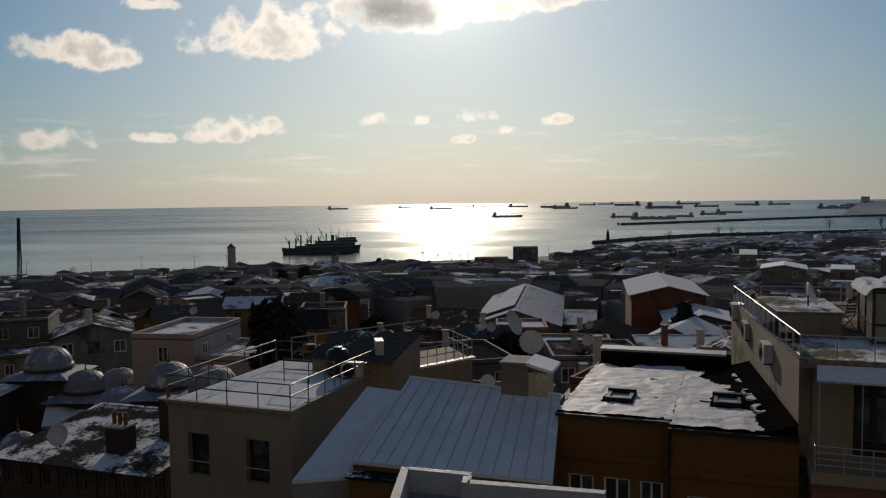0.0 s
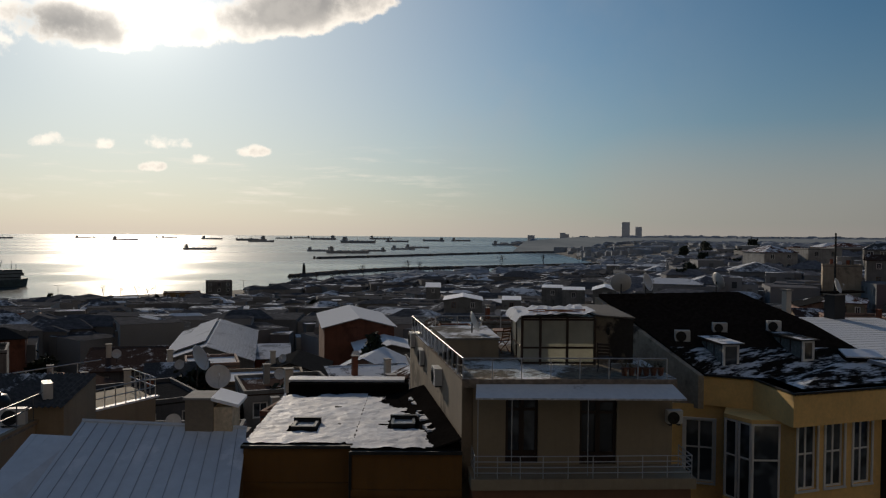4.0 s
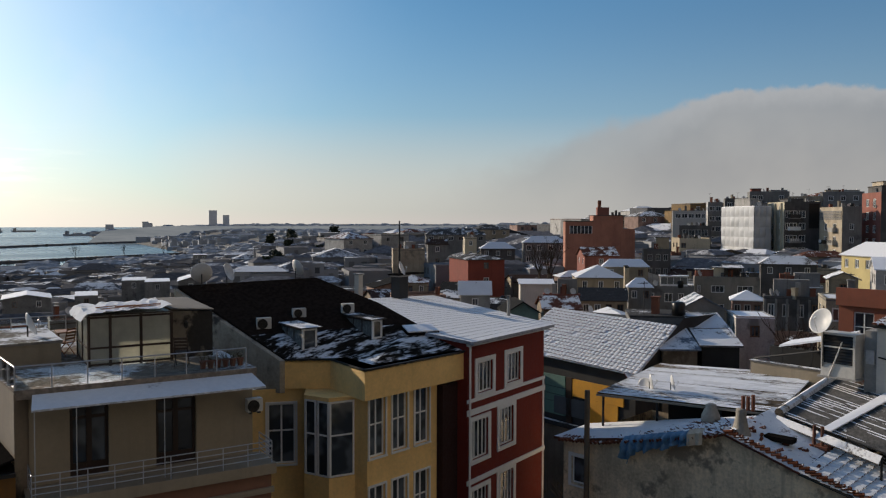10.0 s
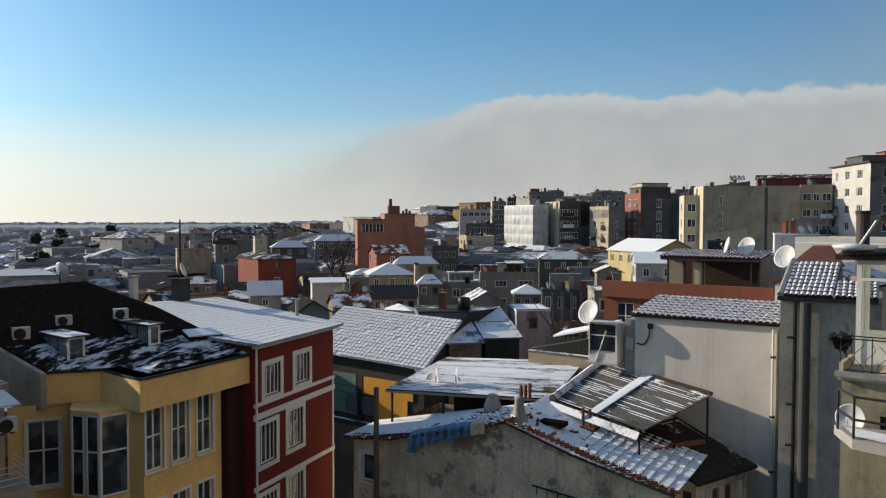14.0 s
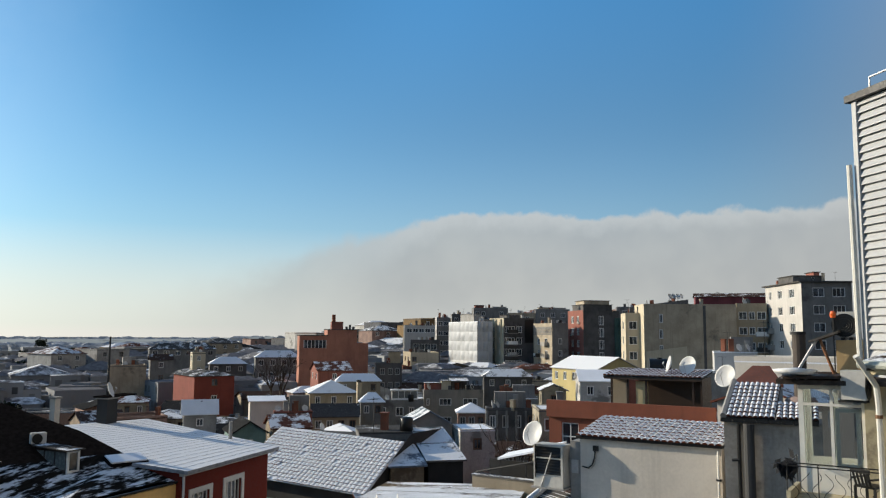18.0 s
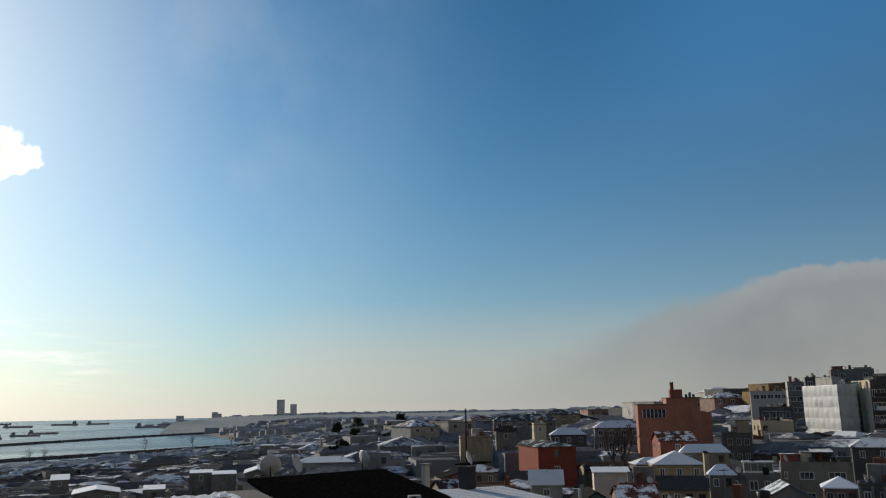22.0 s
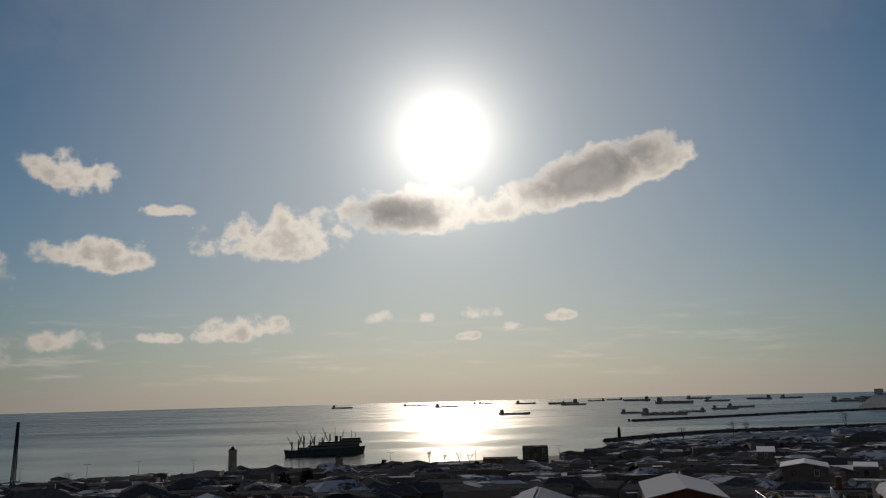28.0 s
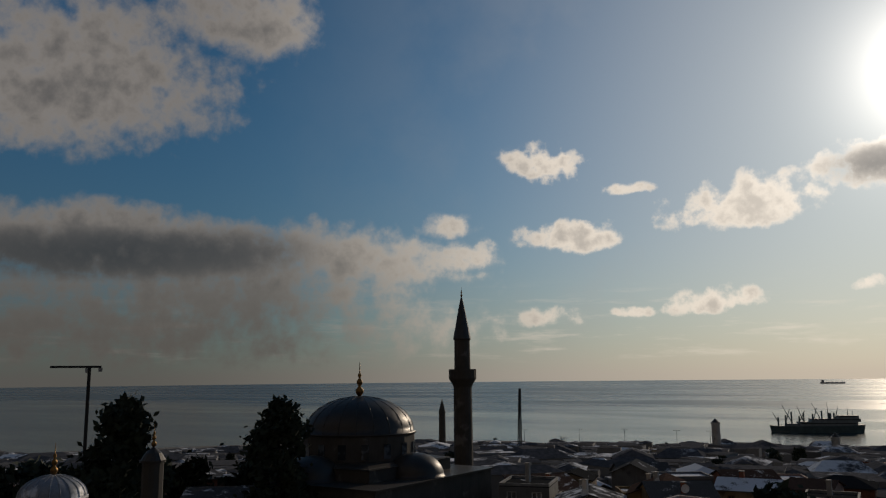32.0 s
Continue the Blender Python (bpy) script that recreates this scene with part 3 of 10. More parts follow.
def window(parent, x, z, w, h, bars=(2, 1), turn=None, mat=None, sill=True, surround=0.0, surround_mat=None, simple=False):
    """A window as a part of a building, with frame, pane and sill. turn: pose of the wall it sits in."""
    if simple:
        key = ("plain", round(w, 2), round(h, 2), bars, (mat or WHITE).name)
        if key not in WINDOW_CACHE:
            WINDOW_CACHE[key] = plain_window(w, h, bars, mat or WHITE)
        wn = new("window", WINDOW_CACHE[key])
        wn.parent = parent
        wn.matrix_local = (turn or Matrix()) @ Matrix.Translation((x, 0, z))
        return wn
    fr, pn, sl = window_meshes(w, h, bars, mat, sill)
    wn = new("window", fr)
    wn.parent = parent
    wn.matrix_local = (turn or Matrix()) @ Matrix.Translation((x, 0, z))
    p = new("pane", pn)
    p.parent = wn
    if sill:
        q = new("sill", sl)
        q.parent = wn
    if surround:
        key = ("sur", round(w, 2), round(h, 2), round(surround, 2), (surround_mat or WHITE).name)
        if key not in WINDOW_CACHE:
            s = surround
            WINDOW_CACHE[key] = lattice([-s, -0.001, w + 0.001, w + s], [-s, -0.075, h + 0.001, h + s], -0.05, -0.003).data("surround", surround_mat or WHITE)
        q = new("surround", WINDOW_CACHE[key])
        q.parent = wn
    return wn


SIZES = {}
SIDES = ("front", "right", "back", "left")


FLATS = []          # flat roofs, for what stands on them


def house(left, right, deep, z0, z1, roof="flat", wall=None, cover=None, rise=1.6, floors=None, win=(1.0, 1.4), every=2.0, label="", category="house",
          group="", faces=("front", "right", "left"), over=0.3, detail=True, name="house", parapet=0.4, top_gap=0.55, storey=2.9, bars=(2, 1), max_floors=9, far=True, frames_of=None):
    """A house between two front corners: walls with real openings, windows, and a roof (flat, hip, gable_x, gable_y, shed)."""
    m, w = front(left, right, z0)
    h = z1 - z0
    ob = thing(name, m, label, category, group)
    if roof == "flat":
        FLATS.append((m, w, deep, h))
    wall = wall or random.choice(WALLS)
    cover = cover or random.choice(ROOFS)
    body = Mesh()
    spots = []
    frames = {"front": (Matrix(), w), "right": (pose(w, 0, 0, 0, 0, 90), deep), "back": (pose(w, deep, 0, 0, 0, 180), w), "left": (pose(0, deep, 0, 0, 0, -90), deep)}
    nf = min(max_floors, floors if floors is not None else max(1, int(h / storey)))
    for side in SIDES:
        fm, length = frames[side]
        holes = []
        if side in faces and detail:
            nx = max(1, int((length - 0.6) / every))
            for k in range(nf):
                top = h - top_gap - k * storey
                for i in range(nx):
                    x = (i + 0.5) * length / nx - win[0] / 2
                    if top - win[1] > 0.3 and x > 0.15 and x + win[0] < length - 0.15:
                        holes.append((x, x + win[0], top - win[1], top))
        one = pierced(Mesh(), length, 0.0, h, holes)
        s = len(body.v)
        body.v += [tuple(fm @ Vector(p)) for p in one.v]
        body.f += [tuple(i + s for i in f) for f in one.f]
        spots += [(fm, hole) for hole in holes]
    SIZES[ob.name] = (w, deep, h)
    part("wall", body, wall, ob)
    for fm, (a, b, c, d) in spots:
        window(ob, a, c, win[0], win[1], bars, fm, sill=False, simple=far, mat=frames_of or random.choice((WHITE, WHITE, WHITE, FRAME_GREY, FRAME_BROWN)))
    o = over
    rf = Mesh()
    if roof == "flat":
        rf.box(-0.02, -0.02, h - 0.02, w + 0.02, deep + 0.02, h + 0.12)
        part("roof", rf, cover, ob)
        if parapet:
            t, p = 0.18, h + parapet
            pm = Mesh()
            outer = [(-0.04, -0.04), (w + 0.04, -0.04), (w + 0.04, deep + 0.04), (-0.04, deep + 0.04)]
            inner = [(t, t), (w - t, t), (w - t, deep - t), (t, deep - t)]
            pm.v = [(x, y, z) for z in (h + 0.1, p) for ring in (outer, inner) for x, y in ring]
            for i in range(4):
                j = (i + 1) % 4
                pm.f += [(i, j, 8 + j, 8 + i), (4 + j, 4 + i, 12 + i, 12 + j), (8 + i, 8 + j, 12 + j, 12 + i), (j, i, 4 + i, 4 + j)]
            part("parapet", pm, wall, ob)
    else:
        a, b, c, d = (-o, -o, h), (w + o, -o, h), (w + o, deep + o, h), (-o, deep + o, h)
        if roof == "hip":
            k = min(w, deep) * 0.45
            if w >= deep:
                e, f = (k, deep / 2, h + rise), (w - k, deep / 2, h + rise)
                for q in ((a, b, f, e), (b, c, f), (c, d, e, f), (d, a, e)):
                    rf.slab(q, 0.12)
            else:
                e, f = (w / 2, k, h + rise), (w / 2, deep - k, h + rise)
                for q in ((a, b, e), (b, c, f, e), (c, d, f), (d, a, e, f)):
                    rf.slab(q, 0.12)
        elif roof == "gable_x":
            e, f = (-o, deep / 2, h + rise), (w + o, deep / 2, h + rise)
            rf.slab((a, b, f, e), 0.12).slab((c, d, e, f), 0.12)
            for x in (0.0, w - 0.2):
                gb = Mesh()
                gb.quad((x, 0, h), (x, deep, h), (x, deep / 2, h + rise - 0.1)).quad((x + 0.2, deep, h), (x + 0.2, 0, h), (x + 0.2, deep / 2, h + rise - 0.1))
                part("gable", gb, wall, ob)
        elif roof == "gable_y":
            e, f = (w / 2, -o, h + rise), (w / 2, deep + o, h + rise)
            rf.slab((a, e, f, d), 0.12).slab((b, c, f, e), 0.12)
            for y in (0.0, deep - 0.2):
                gb = Mesh()
                gb.quad((0, y, h), (w, y, h), (w / 2, y, h + rise - 0.1)).quad((w, y + 0.2, h), (0, y + 0.2, h), (w / 2, y + 0.2, h + rise - 0.1))
                part("gable", gb, wall, ob)
        elif roof == "shed":
            rf.slab((a, b, (c[0], c[1], h + rise), (d[0], d[1], h + rise)), 0.12)
            sd = Mesh().quad((0, 0, h), (0, deep, h), (0, deep, h + rise)).quad((w, deep, h), (w, 0, h), (w, deep, h + rise))
            sd.quad((w, deep, h), (0, deep, h), (0, deep, h + rise), (w, deep, h + rise))
            part("gable", sd, wall, ob)
        part("roof", rf, cover, ob)
        part("ceiling_slab", Mesh().box(0.01, 0.01, h - 0.12, w - 0.01, deep - 0.01, h - 0.02), CONCRETE, ob)
    return ob


# ---- ground and sea ----
SHORE = [(-4990, -2600), (-520, 190), (-400, 330), (-260, 440), (-95, 470), (83, 540), (117, 605), (225, 692), (331, 745), (524, 807), (760, 1300), (1100, 2300), (2100, 3300), (2900, 4000), (4990, 4200)]


def shore_y(x):
    for (a, b), (c, d) in zip(SHORE, SHORE[1:]):
        if a <= x <= c:
            return b + (d - b) * (x - a) / (c - a)
    return -2600.0


def ease(v, lo, hi):
    t = min(1.0, max(0.0, (v - lo) / (hi - lo)))
    return t * t * (3 - 2 * t)


def ground_z(x, y):
    s = shore_y(x) - y
    if s < 0:
        return -3.0 * ease(-s, 0, 25) + 1.6 * ease(s, -25, 0)
    z = 1.6 + 21.0 * ease(s, 10, 520)
    z += 17.0 * ease(x, 95, 300) * ease(-y, -330, -60)
    return z


def make_ground():
    mesh = Mesh()
    rings = [0, 8, 16, 26, 40, 60, 85, 115, 150, 190, 235, 285, 340, 400, 450, 480, 510, 540, 570, 600, 640, 690, 760, 860, 1000, 1250, 1600, 2100, 2800, 3600, 4400, 4980]
    n = 180
    for r in rings:
        for i in range(n):
            a = 2 * math.pi * i / n
            x, y = r * math.sin(a), r * math.cos(a)
            mesh.v.append((x, y, ground_z(x, y)))
    for k in range(len(rings) - 1):
        for i in range(n):
            j = (i + 1) % n
            mesh.f.append((k * n + j, k * n + i, (k + 1) * n + i, (k + 1) * n + j))
    single("ground", mesh, surface("town_ground", (0.10, 0.095, 0.085), 0.95, vary=0.4, grain=0.3, stain=(0.55, 0.57, 0.6), stain_at=0.58, stain_scale=0.06),
           label="dark ground of streets and yards with patches of snow", category="ground", kind="structure", smooth=True)
    sea = Mesh()
    rr = [5, 300, 450, 700, 1200, 2500, 4990]
    for r in rr:
        for i in range(96):
            a = 2 * math.pi * i / 96
            sea.v.append((r * math.sin(a), r * math.cos(a), 0.0))
    for k in range(len(rr) - 1):
        for i in range(96):
            j = (i + 1) % 96
            sea.f.append((k * 96 + j, k * 96 + i, (k + 1) * 96 + i, (k + 1) * 96 + j))
    single("water", sea, sea_material(), label="calm blue-grey sea with a bright path of sunlight", category="sea", kind="structure")


make_ground()

# ---- small kinds of thing ----
TILE_RED = snowy("roman_tile_snow", (0.11, 0.045, 0.03), 0.97, 1.1, fine=4.0)
SNOW_TILE = snowy("snow_filled_tile", (0.13, 0.06, 0.045), 1.06, 1.4, fine=5.0)
TILE_BARE = snowy("roman_tile_thin_snow", (0.13, 0.05, 0.035), 0.62, 0.9, fine=4.0)
SHEET = snowy("corrugated_sheet_snow", (0.10, 0.09, 0.08), 0.52, 0.55)
SHEET2 = snowy("translucent_sheet_snow", (0.09, 0.09, 0.09), 0.30, 0.5)
ZINC = surface("zinc_sheet_frost", (0.66, 0.71, 0.76), 0.5, 0.0, vary=0.12, grain=0.8, stain=(0.78, 0.81, 0.85), stain_at=0.56, stain_scale=0.5, bump=0.05)
FELT_DARK = snowy("roof_felt_dark", (0.026, 0.019, 0.015), 0.14, 0.6)
FELT_HALF = snowy("roof_felt_half_snow", (0.02, 0.017, 0.014), 0.54, 1.3, stretch=(0.5, 1.6, 2.4))
TAR = surface("black_bitumen", (0.012, 0.0105, 0.0095), 0.95, vary=0.4, spec=0.06)
# BEIGE with side-wall shade put in, plus stains; also on a chimney shaft
BEIGE_DIM = surface("dim_stained_beige", (0.24, 0.195, 0.145), 0.9, vary=0.2, stain=(0.10, 0.08, 0.06), stain_at=0.5, stain_scale=0.45, streak=0.5)
RAILGREY = surface("dull_grey_rail", (0.16, 0.16, 0.16), 0.5, 0.5, vary=0.1)
BEIGE = surface("beige_render", (0.31, 0.255, 0.18), 0.9, vary=0.12, stain=(0.30, 0.26, 0.2), stain_at=0.62, streak=0.25)
OCHRE = surface("ochre_render", (0.17, 0.083, 0.022), 0.9, vary=0.15, streak=0.3)
YELLOW = surface("yellow_render", (0.84, 0.56, 0.22), 0.85, vary=0.16, streak=0.2)
OXRED = surface("oxide_red_render", (0.165, 0.019, 0.010), 0.85, vary=0.15, streak=0.25)
MUD = surface("bare_mud_render", (0.68, 0.55, 0.38), 0.95, vary=0.4, stain=(0.26, 0.21, 0.155), stain_at=0.53, stain_scale=0.6, streak=0.6, bump=0.5, bump_scale=6)
PALE = surface("pale_grey_render", (0.60, 0.555, 0.49), 0.9, vary=0.12, stain=(0.45, 0.40, 0.34), stain_at=0.62, streak=0.2)
TERRA = surface("terracotta_parapet", (0.24, 0.075, 0.042), 0.85, vary=0.15, streak=0.2)
DARKWOOD = surface("dark_brown_wood", (0.035, 0.02, 0.013), 0.5, vary=0.3)
WOOD = surface("teak", (0.22, 0.09, 0.035), 0.6, vary=0.3)
MINT = surface("mint_boarding", (0.10, 0.19, 0.16), 0.8, vary=0.2, streak=0.4)
AMBER = surface("amber_paint", (0.62, 0.30, 0.03), 0.85, vary=0.15, stain=(0.3, 0.16, 0.04), stain_at=0.64)
# charred walls, and near-black fill that stands in for shade under roofs
BLACKWALL = surface("charred_shade_black", (0.03, 0.03, 0.03), 0.9, vary=0.4)
BLUETARP = surface("blue_tarpaulin", (0.10, 0.21, 0.33), 0.5, vary=0.35, bump=0.8, bump_scale=4.0)
LEAD = surface("lead_sheet", (0.05, 0.044, 0.038), 0.45, 0.3, vary=0.25, stain=(0.55, 0.56, 0.58), stain_at=0.66, stain_scale=0.25)
STONE = surface("old_limestone", (0.07, 0.062, 0.052), 0.9, vary=0.25, stain=(0.13, 0.12, 0.105), stain_at=0.58, streak=0.4)
LEADSNOW = surface("snow_dusted_lead", (0.24, 0.25, 0.27), 0.55, 0.1, vary=0.25, stain=(0.62, 0.63, 0.66), stain_at=0.54, stain_scale=0.7)
GOLD = surface("gilded_copper", (0.22, 0.12, 0.04), 0.4, 0.9, vary=0.1)
PLASTIC = surface("black_plastic", (0.012, 0.012, 0.012), 0.4, vary=0.2)
SIDING = surface("grey_siding", (0.40, 0.41, 0.42), 0.55, vary=0.06)
DRAIN = surface("white_pvc", (0.66, 0.64, 0.58), 0.45, vary=0.1)
MILKY = frosted("milky_pane", (0.62, 0.62, 0.55))
FROST = surface("frosted_pane", (0.16, 0.17, 0.16), 0.25, vary=0.15, bump=0.02)


def railing(points, h, label, rails=(1.0,), gap=1.0, r=0.022, mat=None, glass=False, group="", name="railing"):
    """Posts and rails along a line of points at floor height."""
    mat = mat or STEEL
    ob = thing(name, Matrix.Translation(points[0]), label, "railing", group)
    o = Vector(points[0])
    post = Mesh().tube((0, 0, -0.02), (0, 0, h), r, n=6).data("post", mat)
    for a, b in zip(points, points[1:]):
        a, b = Vector(a) - o, Vector(b) - o
        n = max(1, round((b - a).length / gap))
        for i in range(n + (1 if tuple(b + o) == tuple(points[-1]) else 0)):
            q = part("post", post, mat, ob)
            q.location = a + (b - a) * i / n
        for k in rails:
            part("rail", Mesh().tube(a + Vector((0, 0, h * k)), b + Vector((0, 0, h * k)), r * 1.1, n=6), mat, ob)
        if glass:
            d = (b - a).normalized()
            s = d.cross(Vector((0, 0, 1))) * 0.006
            for i in range(n):
                p, q = a + (b - a) * (i + 0.06) / n, a + (b - a) * (i + 0.94) / n
                m = Mesh()
                lo, hi = Vector((0, 0, 0.06)), Vector((0, 0, h * 0.9))
                m.quad(p + s + lo, q + s + lo, q + s + hi, p + s + hi).quad(q - s + lo, p - s + lo, p - s + hi, q - s + hi)
                part("panel", m, CLEAR, ob)
    return ob


DISH = {}


def dish(at, size, az, el=32.0, mast=0.5, label="white satellite dish on a short roof mast", mat=None, back=False):
    """A satellite dish that looks towards az, el; at: foot of its mast."""
    mat = mat or DISHMAT
    ob = thing("satellite_dish", Matrix.Translation(at), label, "satellite dish", "satellite dishes")
    if "bowl" not in DISH:
        prof = [(0.02, 0.0), (0.16, 0.015), (0.32, 0.06), (0.46, 0.125), (0.5, 0.15), (0.5, 0.165), (0.45, 0.14), (0.3, 0.07), (0.14, 0.03), (0.02, 0.016)]
        DISH["bowl"] = Mesh().lathe(prof, 28).data("bowl", mat, True)
        DISH["arm"] = Mesh().tube((0, -0.46, 0.1), (0, -0.05, 0.5), 0.012, n=5).data("feed_arm", STEEL)
        DISH["lnb"] = Mesh().tube((0, -0.08, 0.5), (0, 0.05, 0.44), 0.03, n=8).data("receiver", WHITE)
        DISH["mast"] = Mesh().tube((0, 0, 0), (0, 0, 1), 0.025, n=6).data("mast", DARKIRON)
    aim = Matrix.Translation((0, 0, mast)) @ polar(az, el).to_track_quat("Z", "Y").to_matrix().to_4x4() @ Matrix.Diagonal((size, size, size, 1))
    b = part("bowl", DISH["bowl"], mat, ob)
    b.matrix_local = aim
    for k in ("arm", "lnb"):
        q = part("feed_arm" if k == "arm" else "receiver", DISH[k], mat, b)
    m = part("mast", DISH["mast"], mat, ob)
    m.scale = (1, 1, mast)
    return ob


AC_SHELL = surface("weathered_casing", (0.52, 0.51, 0.48), 0.5, vary=0.15, streak=0.25)
AC = {}


def ac_unit(at, turn, size=(0.8, 0.32, 0.6), label="white outdoor air-conditioner unit with a dark fan grille", mat=None):
    ob = thing("air_conditioner", pose(at[0], at[1], at[2], 0, 0, turn), label, "air conditioner", "air conditioners")
    w, d, h = size
    key = size
    if key not in AC:
        fan = Mesh()
        for i in range(1, 6):
            r = h * 0.42 * i / 5
            for k in range(20):
                a, b = 2 * math.pi * k / 20, 2 * math.pi * (k + 1) / 20
                c = (w * 0.38, -0.018, h / 2)
                fan.tube((c[0] + r * math.cos(a), c[1], c[2] + r * math.sin(a)), (c[0] + r * math.cos(b), c[1], c[2] + r * math.sin(b)), 0.006, n=3)
        hub = Mesh()
        hub.v += [(w * 0.38 + h * 0.43 * math.cos(2 * math.pi * k / 20), -0.006, h / 2 + h * 0.43 * math.sin(2 * math.pi * k / 20)) for k in range(20)]
        hub.f.append(tuple(range(20)))
        AC[key] = (Mesh().box(0, 0, 0.04, w, d, h).data("casing", AC_SHELL), fan.data("grille", DARKIRON), hub.data("fan_opening", PLASTIC),
                   Mesh().box(0.06, 0.02, -0.02, 0.14, d + 0.05, 0.04).data("bracket", DARKIRON), Mesh().box(w - 0.14, 0.02, -0.02, w - 0.06, d + 0.05, 0.04).data("bracket", DARKIRON))
    for nm, me in zip(("casing", "grille", "fan_opening", "bracket", "bracket"), AC[key]):
        part(nm, me, WHITE, ob)
    return ob


def snow_strips(parent, a, b, c, d, pitch, share=0.8, wide=0.6):
    """Snow left in the valleys of a corrugated roof: long broken strips."""
    a, b, c, d = (Vector(q) for q in (a, b, c, d))
    n = (b - a).cross(d - a).normalized()
    if n.z < 0:
        n = -n
    count = int((b - a).length / pitch)
    m = Mesh()
    for i in range(count):
        f = (i + 0.5) / count
        g = wide * 0.5 / count
        t = random.uniform(-0.1, 0.15)
        while t < 1.0:
            e = t + random.uniform(0.2, 0.85)
            if random.random() < share:
                lo, hi = max(0.0, t), min(1.0, e)
                if hi - lo > 0.02:
                    mid = (lo + hi) / 2
                    prof = [(lo, 0.15), (lo + (hi - lo) * 0.15, random.uniform(0.6, 1)), (mid, random.uniform(0.7, 1.2)), (hi - (hi - lo) * 0.15, random.uniform(0.5, 1)), (hi, 0.15)]
                    s = len(m.v)
                    for u, k in prof:
                        for sd in (-1, 1):
                            m.v.append(tuple(a.lerp(b, f + sd * g * k).lerp(d.lerp(c, f + sd * g * k), u) + n * 0.03))
                    for k in range(4):
                        q = s + k * 2
                        m.f.append((q, q + 1, q + 3, q + 2))
            t = e + random.uniform(0.0, 0.06)
    tagged(part("snow", m, SNOW, parent, "broken strips of snow in the sheet's valleys"), kind="stuff")


def chimney(at, w, d, h, turn=0, mat=None, pots=0, cap=True, label="rendered chimney stack with a concrete cap"):
    ob = thing("chimney", pose(at[0], at[1], at[2], 0, 0, turn), label, "chimney", "chimneys")
    part("shaft", Mesh().box(0, 0, 0, w, d, h), mat or CONCRETE, ob)
    if cap:
        part("cap", Mesh().box(-0.06, -0.06, h, w + 0.06, d + 0.06, h + 0.08), CONCRETE, ob)
    for i in range(pots):
        x = w * (i + 0.5) / pots
        part("chimney_pot", Mesh().lathe([(0.085, 0), (0.085, 0.42), (0.105, 0.44), (0.105, 0.5), (0.07, 0.5), (0.06, 0.3)], 10, (x, d / 2, h + (0.08 if cap else 0))), BRICK_PIPE, ob)
    return ob


def tiled(parent, origin, across, up, mat, pitch=0.3, course=0.36, joined=False, name="tile", high=0.095, deck=None):
    """Half-round roof tiles over the parallelogram origin, across, up."""
    o, a, u = Vector(origin), Vector(across), Vector(up)
    n = a.cross(u).normalized()
    if n.z < 0:
        n = -n
    ad, ud = a.normalized(), u.normalized()
    nx, ny = max(1, round(a.length / pitch)), max(1, round(u.length / course))
    px, py = a.length / nx, u.length / ny
    base = Mesh()
    k = 5
    for end, lift in ((-0.06, 0.055), (py, 0.0)):
        for i in range(k):
            q = math.pi * i / (k - 1)
            base.v.append((px * 0.46 * math.cos(q), end, lift + high * math.sin(q)))
    for i in range(k - 1):
        base.f.append((i, i + 1, k + i + 1, k + i))
    base.f.append(tuple(range(k - 1, -1, -1)))
    rot = Matrix((ad, ud, n)).transposed().to_4x4()
    if joined:
        big = Mesh()
        for j in range(ny):
            for i in range(nx):
                if random.random() < 0.02:
                    continue
                m = Matrix.Translation(o + ad * px * (i + 0.5) + ud * py * j + n * random.uniform(-0.01, 0.015)) @ rot
                s = len(big.v)
                big.v += [tuple(m @ Vector(v)) for v in base.v]
                big.f += [tuple(q + s for q in f) for f in base.f]
        tagged(part("tiles", big, mat, parent), kind="stuff")
    else:
        me = base.data(name, mat)
        for j in range(ny):
            for i in range(nx):
                t = part(name, me, mat, parent)
                t.matrix_local = Matrix.Translation(o + ad * px * (i + 0.5) + ud * py * j + n * random.uniform(-0.008, 0.014)) @ rot @ pose(0, 0, 0, 0, 0, random.uniform(-1.5, 1.5))
    flat = Mesh().slab([o - n * 0.01, o + a - n * 0.01, o + a + u - n * 0.01, o + u - n * 0.01], 0.08)
    part("roof_deck", flat, deck or BLACKWALL, parent)


def corrugated(parent, a, b, c, d, mat, pitch=0.16, amp=0.035, name="sheet", sheets=4):
    """Wavy sheets on the quad a b c d (front left, front right, back right, back left); the waves run from front to back. Each sheet is a part."""
    a, b, c, d = (Vector(q) for q in (a, b, c, d))
    w = (b - a).length
    n = (b - a).cross(d - a).normalized()
    if n.z < 0:
        n = -n
    steps = max(8, int(w / pitch) * 4)
    per = steps // sheets
    for s in range(sheets):
        m = Mesh()
        lo, hi = s * per, (s + 1) * per if s < sheets - 1 else steps
        for i in range(lo, hi + 1):
            f = i / steps
            off = n * (amp * math.cos(2 * math.pi * i / 4) + 0.012 * (s % 2))
            p, q = a.lerp(b, f) + off, d.lerp(c, f) + off
            m.v += [tuple(p), tuple(q), tuple(p - n * 0.012), tuple(q - n * 0.012)]
        for i in range(hi - lo):
            k = i * 4
            m.f += [(k, k + 4, k + 5, k + 1), (k + 6, k + 2, k + 3, k + 7), (k, k + 2, k + 6, k + 4), (k + 1, k + 5, k + 7, k + 3)]
        part(name, m, mat, parent)


